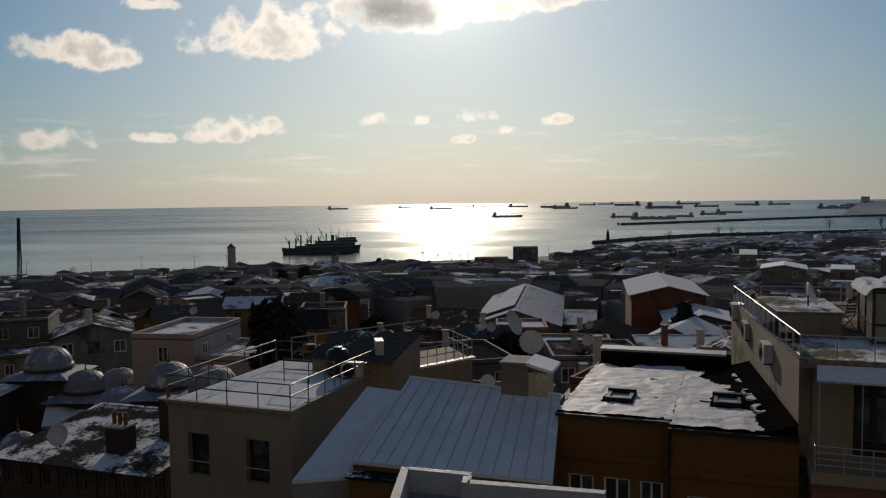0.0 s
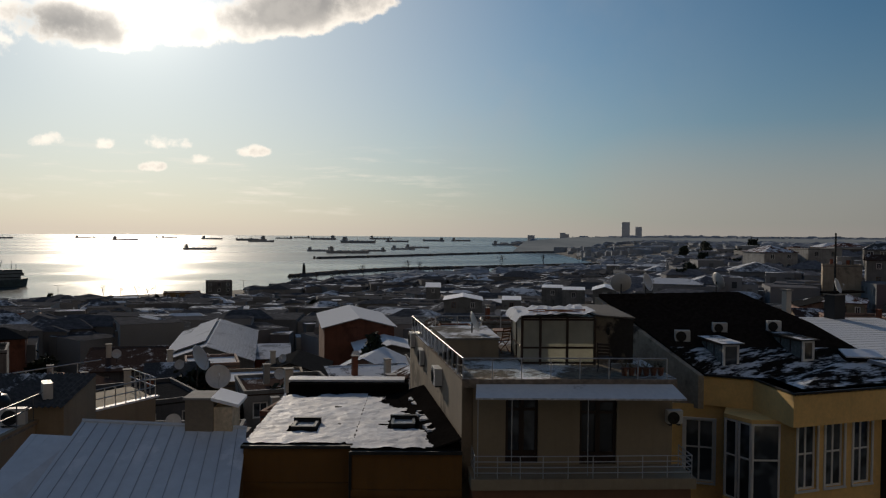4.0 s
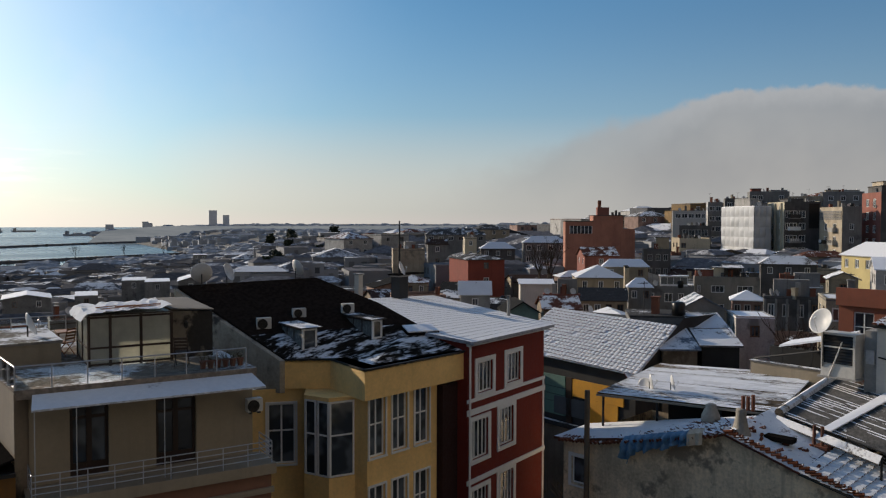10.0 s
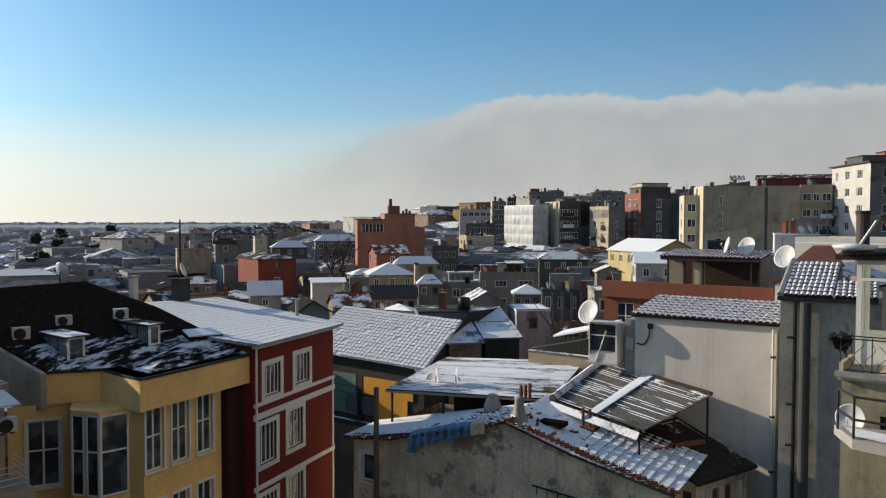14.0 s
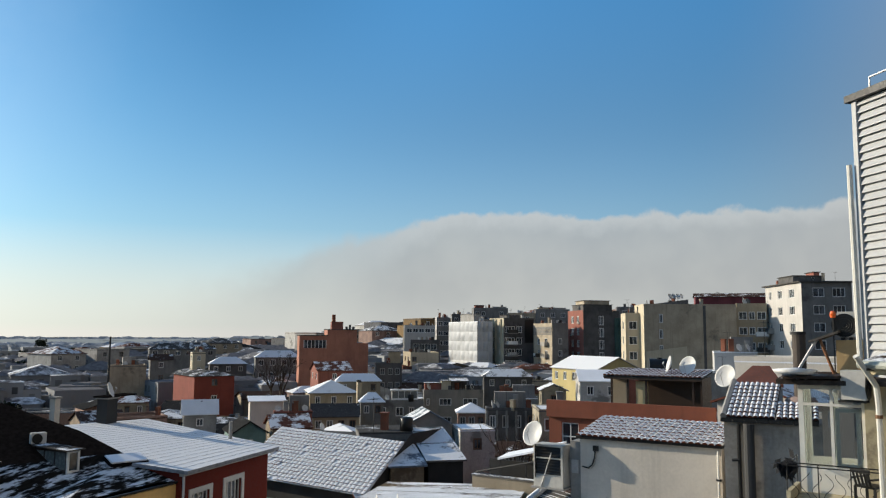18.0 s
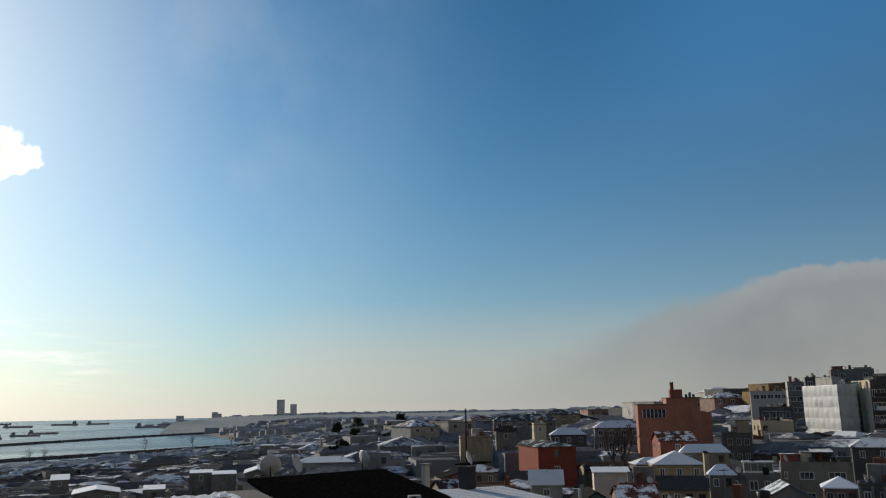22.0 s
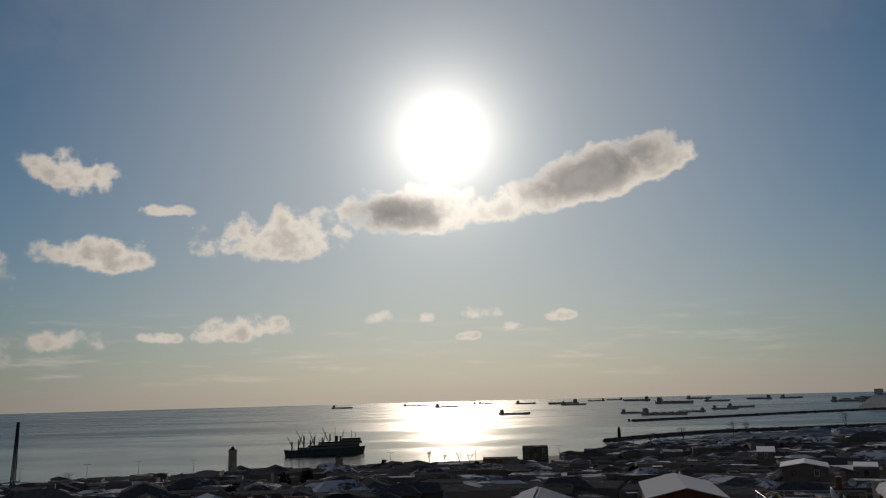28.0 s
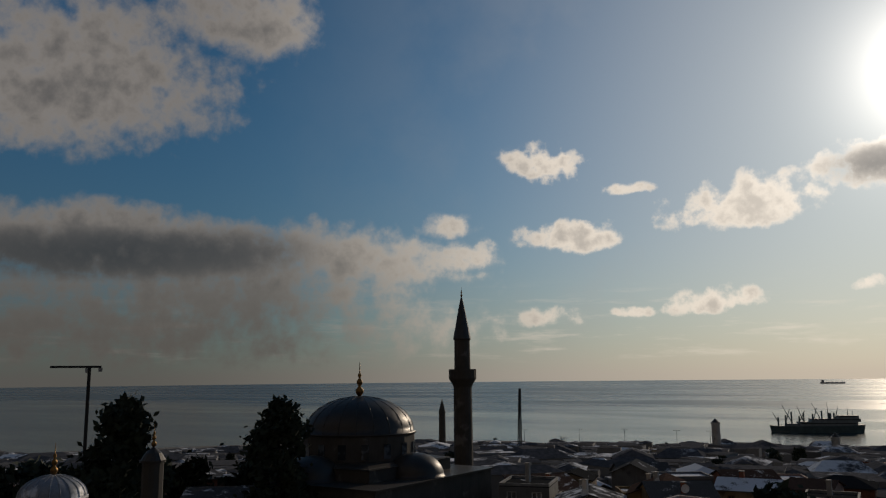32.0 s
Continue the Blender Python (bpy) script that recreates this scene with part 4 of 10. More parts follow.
def antenna(at, h, label="thin black television antenna mast with short rods"):
    ob = thing("antenna", Matrix.Translation(at), label, "antenna", "antennas")
    part("mast", Mesh().tube((0, 0, 0), (0, 0, h), 0.07, 0.045, n=6), DARKIRON, ob)
    part("boom", Mesh().tube((-0.5, 0, h * 0.93), (0.5, 0.1, h * 0.93), 0.012, n=4), DARKIRON, ob)
    for i in range(5):
        x = -0.45 + i * 0.22
        part("rod", Mesh().tube((x, -0.22, h * 0.93), (x, 0.28, h * 0.93), 0.007, n=4), DARKIRON, ob)
    return ob


# ---- beige house with a railed roof terrace ----
def beige_house():
    L, R = (-9.35, 26.23), (-4.89, 24.52)
    m, w = front(L, R, 22.0)
    ob = thing("house", m, "beige rendered house with tall dark windows and a snowy railed roof", "house")
    h, deep = 13.16, 7.0
    holes = [(0.77, 1.62, 10.85, 12.29), (3.07, 3.95, 10.85, 12.29), (0.77, 1.62, 7.9, 9.35), (3.07, 3.95, 7.9, 9.35)]
    part("front_wall", pierced(Mesh(), w, 0, h, holes, 0.3), BEIGE, ob)
    sides = Mesh().quad((w, 0, 0), (w, deep, 0), (w, deep, h), (w, 0, h)).quad((w, deep, 0), (0, deep, 0), (0, deep, h), (w, deep, h)).quad((0, deep, 0), (0, 0, 0), (0, 0, h), (0, deep, h))
    part("side_wall", sides, BEIGE, ob)
    for a, b, c, d in holes:
        wn = window(ob, a, c, b - a, d - c, (1, 2), Matrix.Translation((0, 0.14, 0)), mat=DARKWOOD, sill=False)
        part("guard_rail", Mesh().tube((-0.04, -0.16, 0.5), (b - a + 0.04, -0.16, 0.5), 0.018, n=5), STEEL, wn)
    part("roof", Mesh().box(-0.05, -0.05, h, w + 0.05, deep, h + 0.1), snowy("terrace_snow", (0.25, 0.24, 0.22), 0.8, 0.5), ob)
    part("kerb", Mesh().box(-0.08, -0.08, h + 0.1, w + 0.08, 0.1, h + 0.2), BEIGE, ob)
    part("kerb", Mesh().box(w - 0.1, 0.1, h + 0.1, w + 0.08, deep, h + 0.2), BEIGE, ob)
    z = 22 + h + 0.2
    mm = m.copy()
    P = lambda x, y: tuple(mm @ Vector((x, y, h + 0.2)))
    railing([P(w, 6.6), P(w, 0), P(0, 0), P(0, 6.6), P(2.6, 6.6)], 0.82, "thin grey metal railing round a snowy roof terrace", (1.0, 0.55), 1.1, mat=RAILGREY)
    railing([P(2.4, 3.4), P(w - 0.3, 3.4)], 0.85, "inner metal railing across the snowy roof terrace", (1.0, 0.55), 1.1, mat=RAILGREY)


beige_house()


def stair_hut():
    """Low roof hut behind the beige house with a corrugated cover, a tank, and a long terrace rail."""
    m = pose(-5.2, 30.6, 34.6, 0, 0, -18)
    ob = thing("roof_hut", m, "low rendered roof hut with a dark corrugated sheet cover", "hut")
    part("wall", Mesh().prism([(0, 0), (3.4, 0), (3.4, 3.0), (0, 3.0)], 0.0, [1.2, 1.2, 1.7, 1.7]), BEIGE, ob)
    corrugated(ob, (-0.2, -0.25, 1.22), (3.5, -0.25, 1.22), (3.5, 3.1, 1.78), (-0.2, 3.1, 1.78), SHEET2, 0.2, 0.04, sheets=3)
    ac_unit((-3.9, 29.2, 35.3), -10)
    ac_unit((-2.35, 30.2, 35.9), 100)
    tk = thing("water_tank", pose(-4.1, 29.9, 35.3), "black plastic roof water tank", "tank")
    part("tank_body", Mesh().lathe([(0.42, 0), (0.46, 0.1), (0.46, 0.75), (0.36, 0.95), (0.16, 1.0)], 18), PLASTIC, tk, smooth=True)
    part("lid", Mesh().lathe([(0.17, 1.0), (0.17, 1.06), (0.02, 1.08)], 14), PLASTIC, tk)
    t = thing("terrace", Matrix.Translation((-1.9, 31.9, 33.6)), "rendered roof terrace wall with white coping", "terrace")
    o = Vector((-1.9, 31.9, 33.6))
    pts = [(-1.9, 31.9), (1.2, 34.6), (0.2, 37.6), (-3.2, 35.0)]
    part("wall", Mesh().prism([(x - o.x, y - o.y) for x, y in pts], -10.0, 1.25), BEIGE, t)
    part("coping", Mesh().prism([(x - o.x, y - o.y) for x, y in ((-2.0, 31.85), (1.35, 34.7), (1.2, 34.95), (-2.1, 32.1))], 1.25, 1.33), SNOW, t)
    railing([(-1.9, 32.0, 34.93), (1.2, 34.75, 34.93), (0.2, 37.5, 34.93)], 0.75, "steel terrace railing with a bright top rail", (1.0, 0.5), 0.55)
    railing([(-6.5, 33.2, 35.2), (-1.0, 37.4, 35.2)], 0.95, "long steel handrail on a roof terrace", (1.0,), 1.2)


stair_hut()


# ---- long metal roof between the houses ----
def metal_roof():
    ob = thing("house", Matrix.Translation((-2.63, 21.84, 34.64)), "low house under a frosted standing-seam metal roof", "house")
    o = Vector((-2.63, 21.84, 34.64))
    bl, br, tr, tl = (Vector(q) - o for q in ((-2.63, 21.84, 34.64), (2.75, 20.1, 34.62), (3.43, 23.24, 36.07), (-1.14, 25.0, 36.26)))
    part("roof", Mesh().slab([bl, br, tr, tl], 0.12), ZINC, ob)
    for i in range(13):
        f = (i + 0.3) / 13
        a, b = bl.lerp(br, f), tl.lerp(tr, f)
        n = Vector((0, 0, 0.035))
        part("seam", Mesh().tube(a + n * 0.2, b + n * 0.2, 0.011, n=4), surface("seam_shadow_zinc", (0.36, 0.39, 0.43), 0.5), ob)
    part("ridge", Mesh().tube(tl, tr, 0.07, n=6), ZINC, ob)
    part("wall", Mesh().prism([(q.x, q.y) for q in (bl, br, tr, tl)], -14.0, [bl.z - 0.1, br.z - 0.1, tr.z - 0.1, tl.z - 0.1]), OCHRE, ob)
    ob2 = thing("lean_to_roof", Matrix.Translation((-4.3, 21.5, 34.2)), "narrow frosted metal lean-to roof beside the long roof", "roof")
    q = [(0, 0, 0), (1.62, 0.3, 0.0), (3.04, 3.5, 1.6), (1.74, 4.0, 1.66)]
    part("roof", Mesh().slab(q, 0.1), ZINC, ob2)
    for i in range(4):
        f = (i + 0.5) / 4
        part("seam", Mesh().tube(Vector(q[0]).lerp(Vector(q[1]), f), Vector(q[3]).lerp(Vector(q[2]), f), 0.02, n=4), ZINC, ob2)
    part("wall", Mesh().prism([(a, b) for a, b, c in q], -13.0, [c - 0.12 for a, b, c in q]), CONCRETE, ob2)
    # flat-topped hood below the eaves
    hd = thing("eaves_wall", Matrix.Translation((-2.7, 21.3, 33.6)), "ochre wall top with a dark snow-edged ledge below the metal roof", "wall")
    part("wall", Mesh().prism([(0, 0), (2.7, -0.75), (2.7, 0.35), (0, 0.6)], -12, 0.72), OCHRE, hd)
    part("ledge", Mesh().prism([(-0.08, -0.08), (2.75, -0.85), (2.75, 0.2), (-0.08, 0.4)], 0.724, 0.80), snowy("ledge_snow", (0.02, 0.02, 0.02), 0.55, 0.9), hd)
    # chimney block with a dish
    ch = thing("chimney", pose(1.44, 23.65, 35.8, 0, 0, -20) @ Matrix.Scale(0.926, 4), "large grey rendered chimney block with a snowy slab cap", "chimney")
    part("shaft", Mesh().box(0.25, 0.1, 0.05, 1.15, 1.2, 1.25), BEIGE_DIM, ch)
    part("shaft", Mesh().box(1.154, 0.14, 0.05, 1.75, 1.2, 1.0), MUD, ch)
    part("base", Mesh().box(-0.15, -0.2, -1.5, 2.1, 1.4, 0.05), CONCRETE, ch)
    part("cap", Mesh().box(0.2, 0.04, 1.254, 1.2, 1.25, 1.32), CONCRETE, ch)
    part("snow_slab", Mesh().slab([(1.1, 0.0, 1.34), (1.95, 0.1, 1.1), (1.95, 1.4, 1.15), (1.1, 1.3, 1.4)], 0.1), SNOW, ch, "tilted slab under snow")
    dish((3.0, 27.3, 35.9), 0.85, 178, 25, 1.0, "large satellite dish seen from its grey back, on a roof mast")
    dish((2.5, 29.6, 36.2), 1.0, 120, 25, 1.0, "large satellite dish turned away, on a roof mast")


metal_roof()


SNOW_EDGE = surface("frosty_coping", (0.52, 0.53, 0.55), 0.7, vary=0.12, bump=0.5)


def near_parapet():
    ob = thing("roof_parapet", Matrix.Translation((-0.9, 13.4, 22)), "white plastered roof parapet with frosty coping, just below the viewer", "parapet")
    plaster = surface("white_plaster", (0.44, 0.44, 0.44), 0.85, vary=0.08, streak=0.15)
    part("wall", Mesh().prism([(-0.06, -1.5), (0.12, 1.0), (1.3, 0.65), (1.25, 0.28), (3.5, -0.3), (3.3, -1.5)], 0, 14.55), plaster, ob)
    part("deck", Mesh().prism([(0.08, -1.5), (0.24, 0.82), (1.15, 0.54), (1.1, 0.14), (3.4, -0.44), (3.2, -1.5)], 14.554, 14.60), surface("grey_deck", (0.20, 0.21, 0.22), 0.9, vary=0.2), ob)
    for nm, poly in (("coping", [(-0.12, -1.5), (0.06, 1.06), (0.2, 1.0), (0.06, -1.5)]), ("coping", [(0.2, 1.06), (1.36, 0.7), (1.32, 0.55), (0.2, 0.9)]),
                     ("coping", [(1.3, 0.34), (3.6, -0.26), (3.55, -0.42), (1.24, 0.16)]), ("coping", [(1.2, 0.5), (1.36, 0.55), (1.3, 0.16), (1.16, 0.2)])):
        part(nm, Mesh().prism(poly, 14.55, 15.0), SNOW_EDGE, ob)


near_parapet()


# ---- ochre house with a snowy flat roof ----
def skylight(at, turn, w=0.85, d=1.05):
    ob = thing("skylight", pose(at[0], at[1], at[2], 0, 0, turn), "black-framed roof window lying on the snowy roof", "skylight", "skylights")
    f = Mesh().box(0, 0, 0, w, 0.1, 0.16).box(0, d - 0.1, 0, w, d, 0.16).box(0, 0.1, 0, 0.1, d - 0.1, 0.16).box(w - 0.1, 0.1, 0, w, d - 0.1, 0.16)
    part("frame", f, PLASTIC, ob)
    part("pane", Mesh().box(0.1, 0.1, 0.08, w - 0.1, d - 0.1, 0.1), surface("pale_blind", (0.42, 0.44, 0.45), 0.3, vary=0.1), ob)
    part("hood", Mesh().box(-0.05, d - 0.02, 0.0, w + 0.05, d + 0.12, 0.22), PLASTIC, ob)
    return ob


def value_noise(seed):
    """Smooth noise over the plane, 0 to 1."""
    g = random.Random(seed)
    table = [[g.random() for _ in range(64)] for _ in range(64)]

    def at_point(x, y):
        i, k = math.floor(x), math.floor(y)
        fx, fy = x - i, y - k
        fx, fy = fx * fx * (3 - 2 * fx), fy * fy * (3 - 2 * fy)
        a, b = table[i % 64][k % 64], table[(i + 1) % 64][k % 64]
        c, d = table[i % 64][(k + 1) % 64], table[(i + 1) % 64][(k + 1) % 64]
        return (a + (b - a) * fx) * (1 - fy) + (c + (d - c) * fx) * fy
    return at_point


def snow_blanket(parent, x0, x1, y0, y1, z, keep, seed, cell=0.11, label="lumpy melting snow with ragged edges"):
    """A thin uneven layer of snow with holes; keep(x, y) from -1 (bare) to 1 (covered)."""
    n1, n2, n3 = value_noise(seed), value_noise(seed + 1), value_noise(seed + 2)
    nx, ny = int((x1 - x0) / cell), int((y1 - y0) / cell)
    m = Mesh()
    index = {}

    def corner(i, k):
        if (i, k) not in index:
            x, y = x0 + (x1 - x0) * i / nx, y0 + (y1 - y0) * k / ny
            index[i, k] = len(m.v)
            jx, jy = (n2(x * 9, y * 9) - 0.5) * cell * 0.9, (n3(x * 9, y * 9) - 0.5) * cell * 0.9
            m.v.append((x + jx, y + jy, z + 0.012 + 0.05 * n1(x * 2.2, y * 2.2) + 0.035 * n2(x * 6, y * 6)))
        return index[i, k]

    for i in range(nx):
        for k in range(ny):
            x, y = x0 + (x1 - x0) * (i + 0.5) / nx, y0 + (y1 - y0) * (k + 0.5) / ny
            v = keep(x, y) + (n1(x * 0.8, y * 1.1) - 0.5) * 1.3 + (n2(x * 2.6, y * 3.4) - 0.5) * 0.9 + (n3(x * 7, y * 8) - 0.5) * 0.4
            if v > 0:
                m.f.append((corner(i, k), corner(i + 1, k), corner(i + 1, k + 1), corner(i, k + 1)))
    return part("snow", m, SNOW_THIN, parent, label, smooth=True)


SNOW_THIN = surface("thin_old_snow", (0.56, 0.57, 0.60), 0.6, vary=0.2, grain=3.0, bump=0.7, bump_scale=9.0)


def ochre_house():
    k = 0.83
    m0, w0 = front((3.19, 22.19), (9.06, 20.02), 23.74)
    m = m0 @ Matrix.Scale(k, 4)
    w = w0 / k
    ob = thing("house", m, "ochre rendered house under a flat roof with melting snow", "house")
    h = 14.55
    half = 3.75
    holes = [(0.35, 1.22, 11.0, 12.5), (1.56, 2.44, 11.0, 12.5), (2.75, 3.5, 11.0, 12.5)]
    part("front_wall", pierced(Mesh(), half, -5, h, holes), OCHRE, ob)
    for a, b, c, d in holes:
        window(ob, a, c, b - a, d - c, (2, 1), sill=True)
    part("right_bay", pierced(Mesh(), w, -5, h - 0.02, [(4.3, 5.2, 11.0, 12.4), (5.9, 6.8, 11.0, 12.4)], x0=half + 0.004), OCHRE, ob).location = (0, -0.6, 0)
    for x in (4.3, 5.9):
        window(ob, x, 11.0, 0.9, 1.4, (2, 1), Matrix.Translation((0, -0.6, 0)), sill=True)
    part("bay_cheek", Mesh().quad((half + 0.004, 0.0, -5), (half + 0.004, -0.6, -5), (half + 0.004, -0.6, h - 0.02), (half + 0.004, 0.0, h - 0.02)), OCHRE, ob)
    part("side_wall", Mesh().box(0.0, 0.35, -5, w - 0.3, 9.0, h - 0.03), OCHRE, ob)
    part("moulding", Mesh().box(-0.05, -0.12, 13.1, half, -0.004, 13.3), OCHRE, ob)
    part("moulding", Mesh().box(half + 0.01, -0.72, 13.05, w, -0.604, 13.25), OCHRE, ob)
    part("gutter", Mesh().box(-0.06, -0.16, h - 0.05, half, -0.004, h + 0.06), DARKIRON, ob)
    part("gutter", Mesh().box(half + 0.005, -0.76, h - 0.08, w, -0.604, h + 0.03), DARKIRON, ob)
    part("downpipe", Mesh().tube((half, -0.68, 5), (half, -0.68, h), 0.05), DARKIRON, ob)
    roof = part("roof", Mesh().box(-0.05, 0.0, h, half, 8.6, h + 0.06), TAR, ob, "black felt roof under patchy snow")
    roof2 = part("roof", Mesh().box(half + 0.004, -0.6, h, w - 0.02, 8.6, h + 0.06), TAR, ob)
    part("back_step", Mesh().box(0.1, 8.6, 10, w - 2.0, 9.6, h + 0.5), TAR, ob)
    part("back_coping", Mesh().box(0.0, 9.0, h + 0.504, w - 2.2, 9.9, h + 0.6), SNOW_THIN, ob)
    back = lambda y: 0.9 - max(0.0, y - 7.2) * 0.9
    near_light = lambda x, y: -1.6 if (1.2 < x < 2.35 and 1.55 < y < 2.95) or (4.85 < x < 6.0 and 2.0 < y < 3.4) else 0.0
    snow_blanket(roof, 0.0, half, 0.05, 8.3, h + 0.06, lambda x, y: min(0.85, back(y) + (0.4 if x > 2.4 else 0)) + near_light(x, y), 21)
    edge = lambda y: w - 1.0 - 0.28 * max(0.0, y)
    snow_blanket(roof2, half + 0.01, w - 0.1, -0.55, 8.3, h + 0.06, lambda x, y: min(0.75, back(y), (edge(y) - x) * 1.2) + near_light(x, y), 31)
    up = Mesh().slab([(w - 1.0, -0.5, h + 0.08), (w - 0.02, -0.5, h + 0.42), (w - 1.3, 8.5, h + 0.5), (w - 2.6, 8.5, h + 0.08)], 0.06)
    part("felt_upstand", up, TAR, ob, "sloping black felt upstand against the neighbour's wall")
    for i in range(9):
        y = random.uniform(0.2, 7.0)
        x = w - 0.75 - 0.149 * y
        lump = Mesh().prism([(x + 0.22 * math.cos(a) * random.uniform(0.5, 1.3), y + 0.35 * math.sin(a) * random.uniform(0.5, 1.3)) for a in [k * 0.785 for k in range(8)]], h + 0.12, h + 0.24)
        part("snow_clump", lump, SNOW_THIN, ob)
    P = lambda x, y: m @ Vector((x, y, h + 0.06))
    t = math.degrees(math.atan2(20.02 - 22.19, 9.06 - 3.19))
    skylight(P(1.35, 1.75), t, 0.75, 0.9)
    skylight(P(5.0, 2.2), t, 0.75, 0.9)


ochre_house()


# ---- house with the glazed roof terrace ----
EL, ER = (9.06, 20.02), (14.64, 18.10)


def wooden_chair(at, turn, mat, label):
    ob = thing("folding_chair", pose(at[0], at[1], at[2], 0, 0, turn), label, "chair", "terrace chairs")
    part("seat", Mesh().box(-0.22, -0.2, 0.4, 0.22, 0.22, 0.44), mat, ob)
    for x in (-0.2, 0.17):
        part("leg", Mesh().tube((x + 0.015, -0.2, 0), (x + 0.015, 0.24, 0.44), 0.016, n=5), mat, ob)
        part("leg", Mesh().tube((x + 0.015, 0.24, 0), (x + 0.015, -0.14, 0.42), 0.016, n=5), mat, ob)
        part("back_post", Mesh().tube((x + 0.015, 0.2, 0.42), (x + 0.015, 0.32, 0.9), 0.016, n=5), mat, ob)
    for k in range(4):
        z = 0.52 + 0.1 * k
        part("slat", Mesh().box(-0.19, 0.215 + 0.025 * k, z, 0.19, 0.235 + 0.025 * k, z + 0.06), mat, ob)
    return ob


def glazed_terrace_house():
    m, w = front(EL, ER, 20.0)
    ob = thing("house", m, "beige house with a balcony, awning, and tiled roof terrace", "house")
    F = 17.77          # terrace floor
    deep = 13.0
    lw = 6.3
    d1, d2 = (1.31, 2.27), (3.5, 4.6)
    holes = [(d1[0], d1[1], 15.25, 17.2), (d2[0], d2[1], 15.2, 17.1)]
    fm = Matrix.Translation((0.35, 0.25, 0))
    wall = pierced(Mesh(), lw - 0.4, 0, F, [(a - 0.35, b - 0.35, c, d) for a, b, c, d in holes], 0.25)
    part("front_wall", Mesh_move(wall, fm), BEIGE, ob)
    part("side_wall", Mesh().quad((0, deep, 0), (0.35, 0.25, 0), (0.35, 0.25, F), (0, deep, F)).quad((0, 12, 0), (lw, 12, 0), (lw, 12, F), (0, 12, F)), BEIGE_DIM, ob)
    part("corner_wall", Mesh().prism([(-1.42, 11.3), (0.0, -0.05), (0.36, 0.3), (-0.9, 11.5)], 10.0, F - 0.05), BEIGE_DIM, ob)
    for a, b, c, d in holes:
        fr = Mesh()
        ww, hh = b - a, d - c
        fr.box(0, 0.1, 0, 0.08, 0.2, hh).box(ww - 0.08, 0.1, 0, ww, 0.2, hh).box(0.08, 0.1, hh - 0.08, ww - 0.08, 0.2, hh)
        fr.box(ww / 2 - 0.07, 0.1, 0, ww / 2 + 0.07, 0.2, hh - 0.08).box(0.08, 0.11, hh - 0.42, ww - 0.08, 0.19, hh - 0.34).box(0.08, 0.11, 0, ww - 0.08, 0.19, 0.35)
        dr = part("balcony_door", fr, DARKWOOD, ob, "dark brown glazed double balcony door")
        dr.location = (a, 0.25, c)
        part("pane", Mesh().box(0.06, 0.15, 0.3, ww - 0.06, 0.16, hh - 0.05), GLASS, dr)
    part("terrace_floor", Mesh().prism([(0, 0), (lw, 0.0), (lw, 12.0), (-1.4, 11.4)], F - 0.25, F), snowy("wet_terrace_tiles", (0.24, 0.20, 0.16), 0.42, 0.4), ob)
    # awning
    aw = Mesh().slab([(0.33, -0.85, F - 0.36), (lw + 0.0, -0.82, F - 0.40), (lw - 0.15, -0.02, F - 0.14), (0.42, -0.02, F - 0.14)], 0.05)
    part("awning", aw, snowy("awning_frost", (0.55, 0.56, 0.58), 0.75, 0.5), ob, "pale frosted awning over the balcony")
    for x in (0.4, 1.35, 3.5):
        part("awning_post", Mesh().tube((x, -0.8, 15.2), (x, -0.8, F - 0.4), 0.014, n=6), FRAME_GREY, ob)
    # balcony
    part("balcony_slab", Mesh().box(0.2, -1.1, 14.9, lw + 0.2, 0.25, 15.2), BEIGE, ob)
    part("lower_front", Mesh().box(0.25, -0.95, 0, lw + 0.1, 0.24, 14.9), surface("brown_render", (0.22, 0.11, 0.07), 0.9, vary=0.15), ob)
    part("string_course", Mesh().box(0.2, -1.05, 14.35, lw + 0.15, -0.954, 14.5), BEIGE, ob)
    window(ob, 4.9, 12.9, 1.0, 1.3, (2, 1), Matrix.Translation((0, -1.06, 0)))
    P = lambda x, y, z: tuple(m @ Vector((x, y, z)))
    railing([P(0.3, 0.1, 15.2), P(0.3, -1.0, 15.2), P(2.2, -1.05, 15.2), P(lw + 0.1, -1.0, 15.2), P(lw + 0.1, 0.1, 15.2)], 0.62, "steel balcony railing with thin horizontal bars", (1.0, 0.75, 0.5, 0.25), 0.75, 0.015)
    railing([P(-1.35, 11.2, F), P(0.03, 0.05, F), P(lw - 0.3, 0.05, F)], 0.6, "steel roof-terrace railing with clear glass panels", (1.0,), 0.85, 0.017, glass=True)
    railing([P(-1.3, 11.2, F), P(2.5, 11.5, F)], 0.6, "far side of the glass roof-terrace railing", (1.0,), 0.85, 0.022, glass=True)
    # glass room
    g = thing("glass_room", m @ Matrix.Translation((2.1, 2.5, F)), "dark-framed glass winter room under a snowy foil roof", "glass room")
    gw, gd, gh = 2.35, 2.3, 1.5
    for x in (0, gw * 0.25, gw * 0.62, gw):
        part("post", Mesh().box(x - 0.04, -0.04, 0, x + 0.04, 0.04, gh), DARKWOOD, g)
    for y in (gd * 0.5, gd):
        part("post", Mesh().box(-0.04, y - 0.04, 0, 0.04, y + 0.04, gh), DARKWOOD, g)
    for z in (0.06, 0.55, gh - 0.05):
        part("beam", Mesh().box(0, -0.03, z - 0.03, gw, 0.03, z + 0.03), DARKWOOD, g)
        part("beam", Mesh().box(-0.03, 0, z - 0.03, 0.03, gd, z + 0.03), DARKWOOD, g)
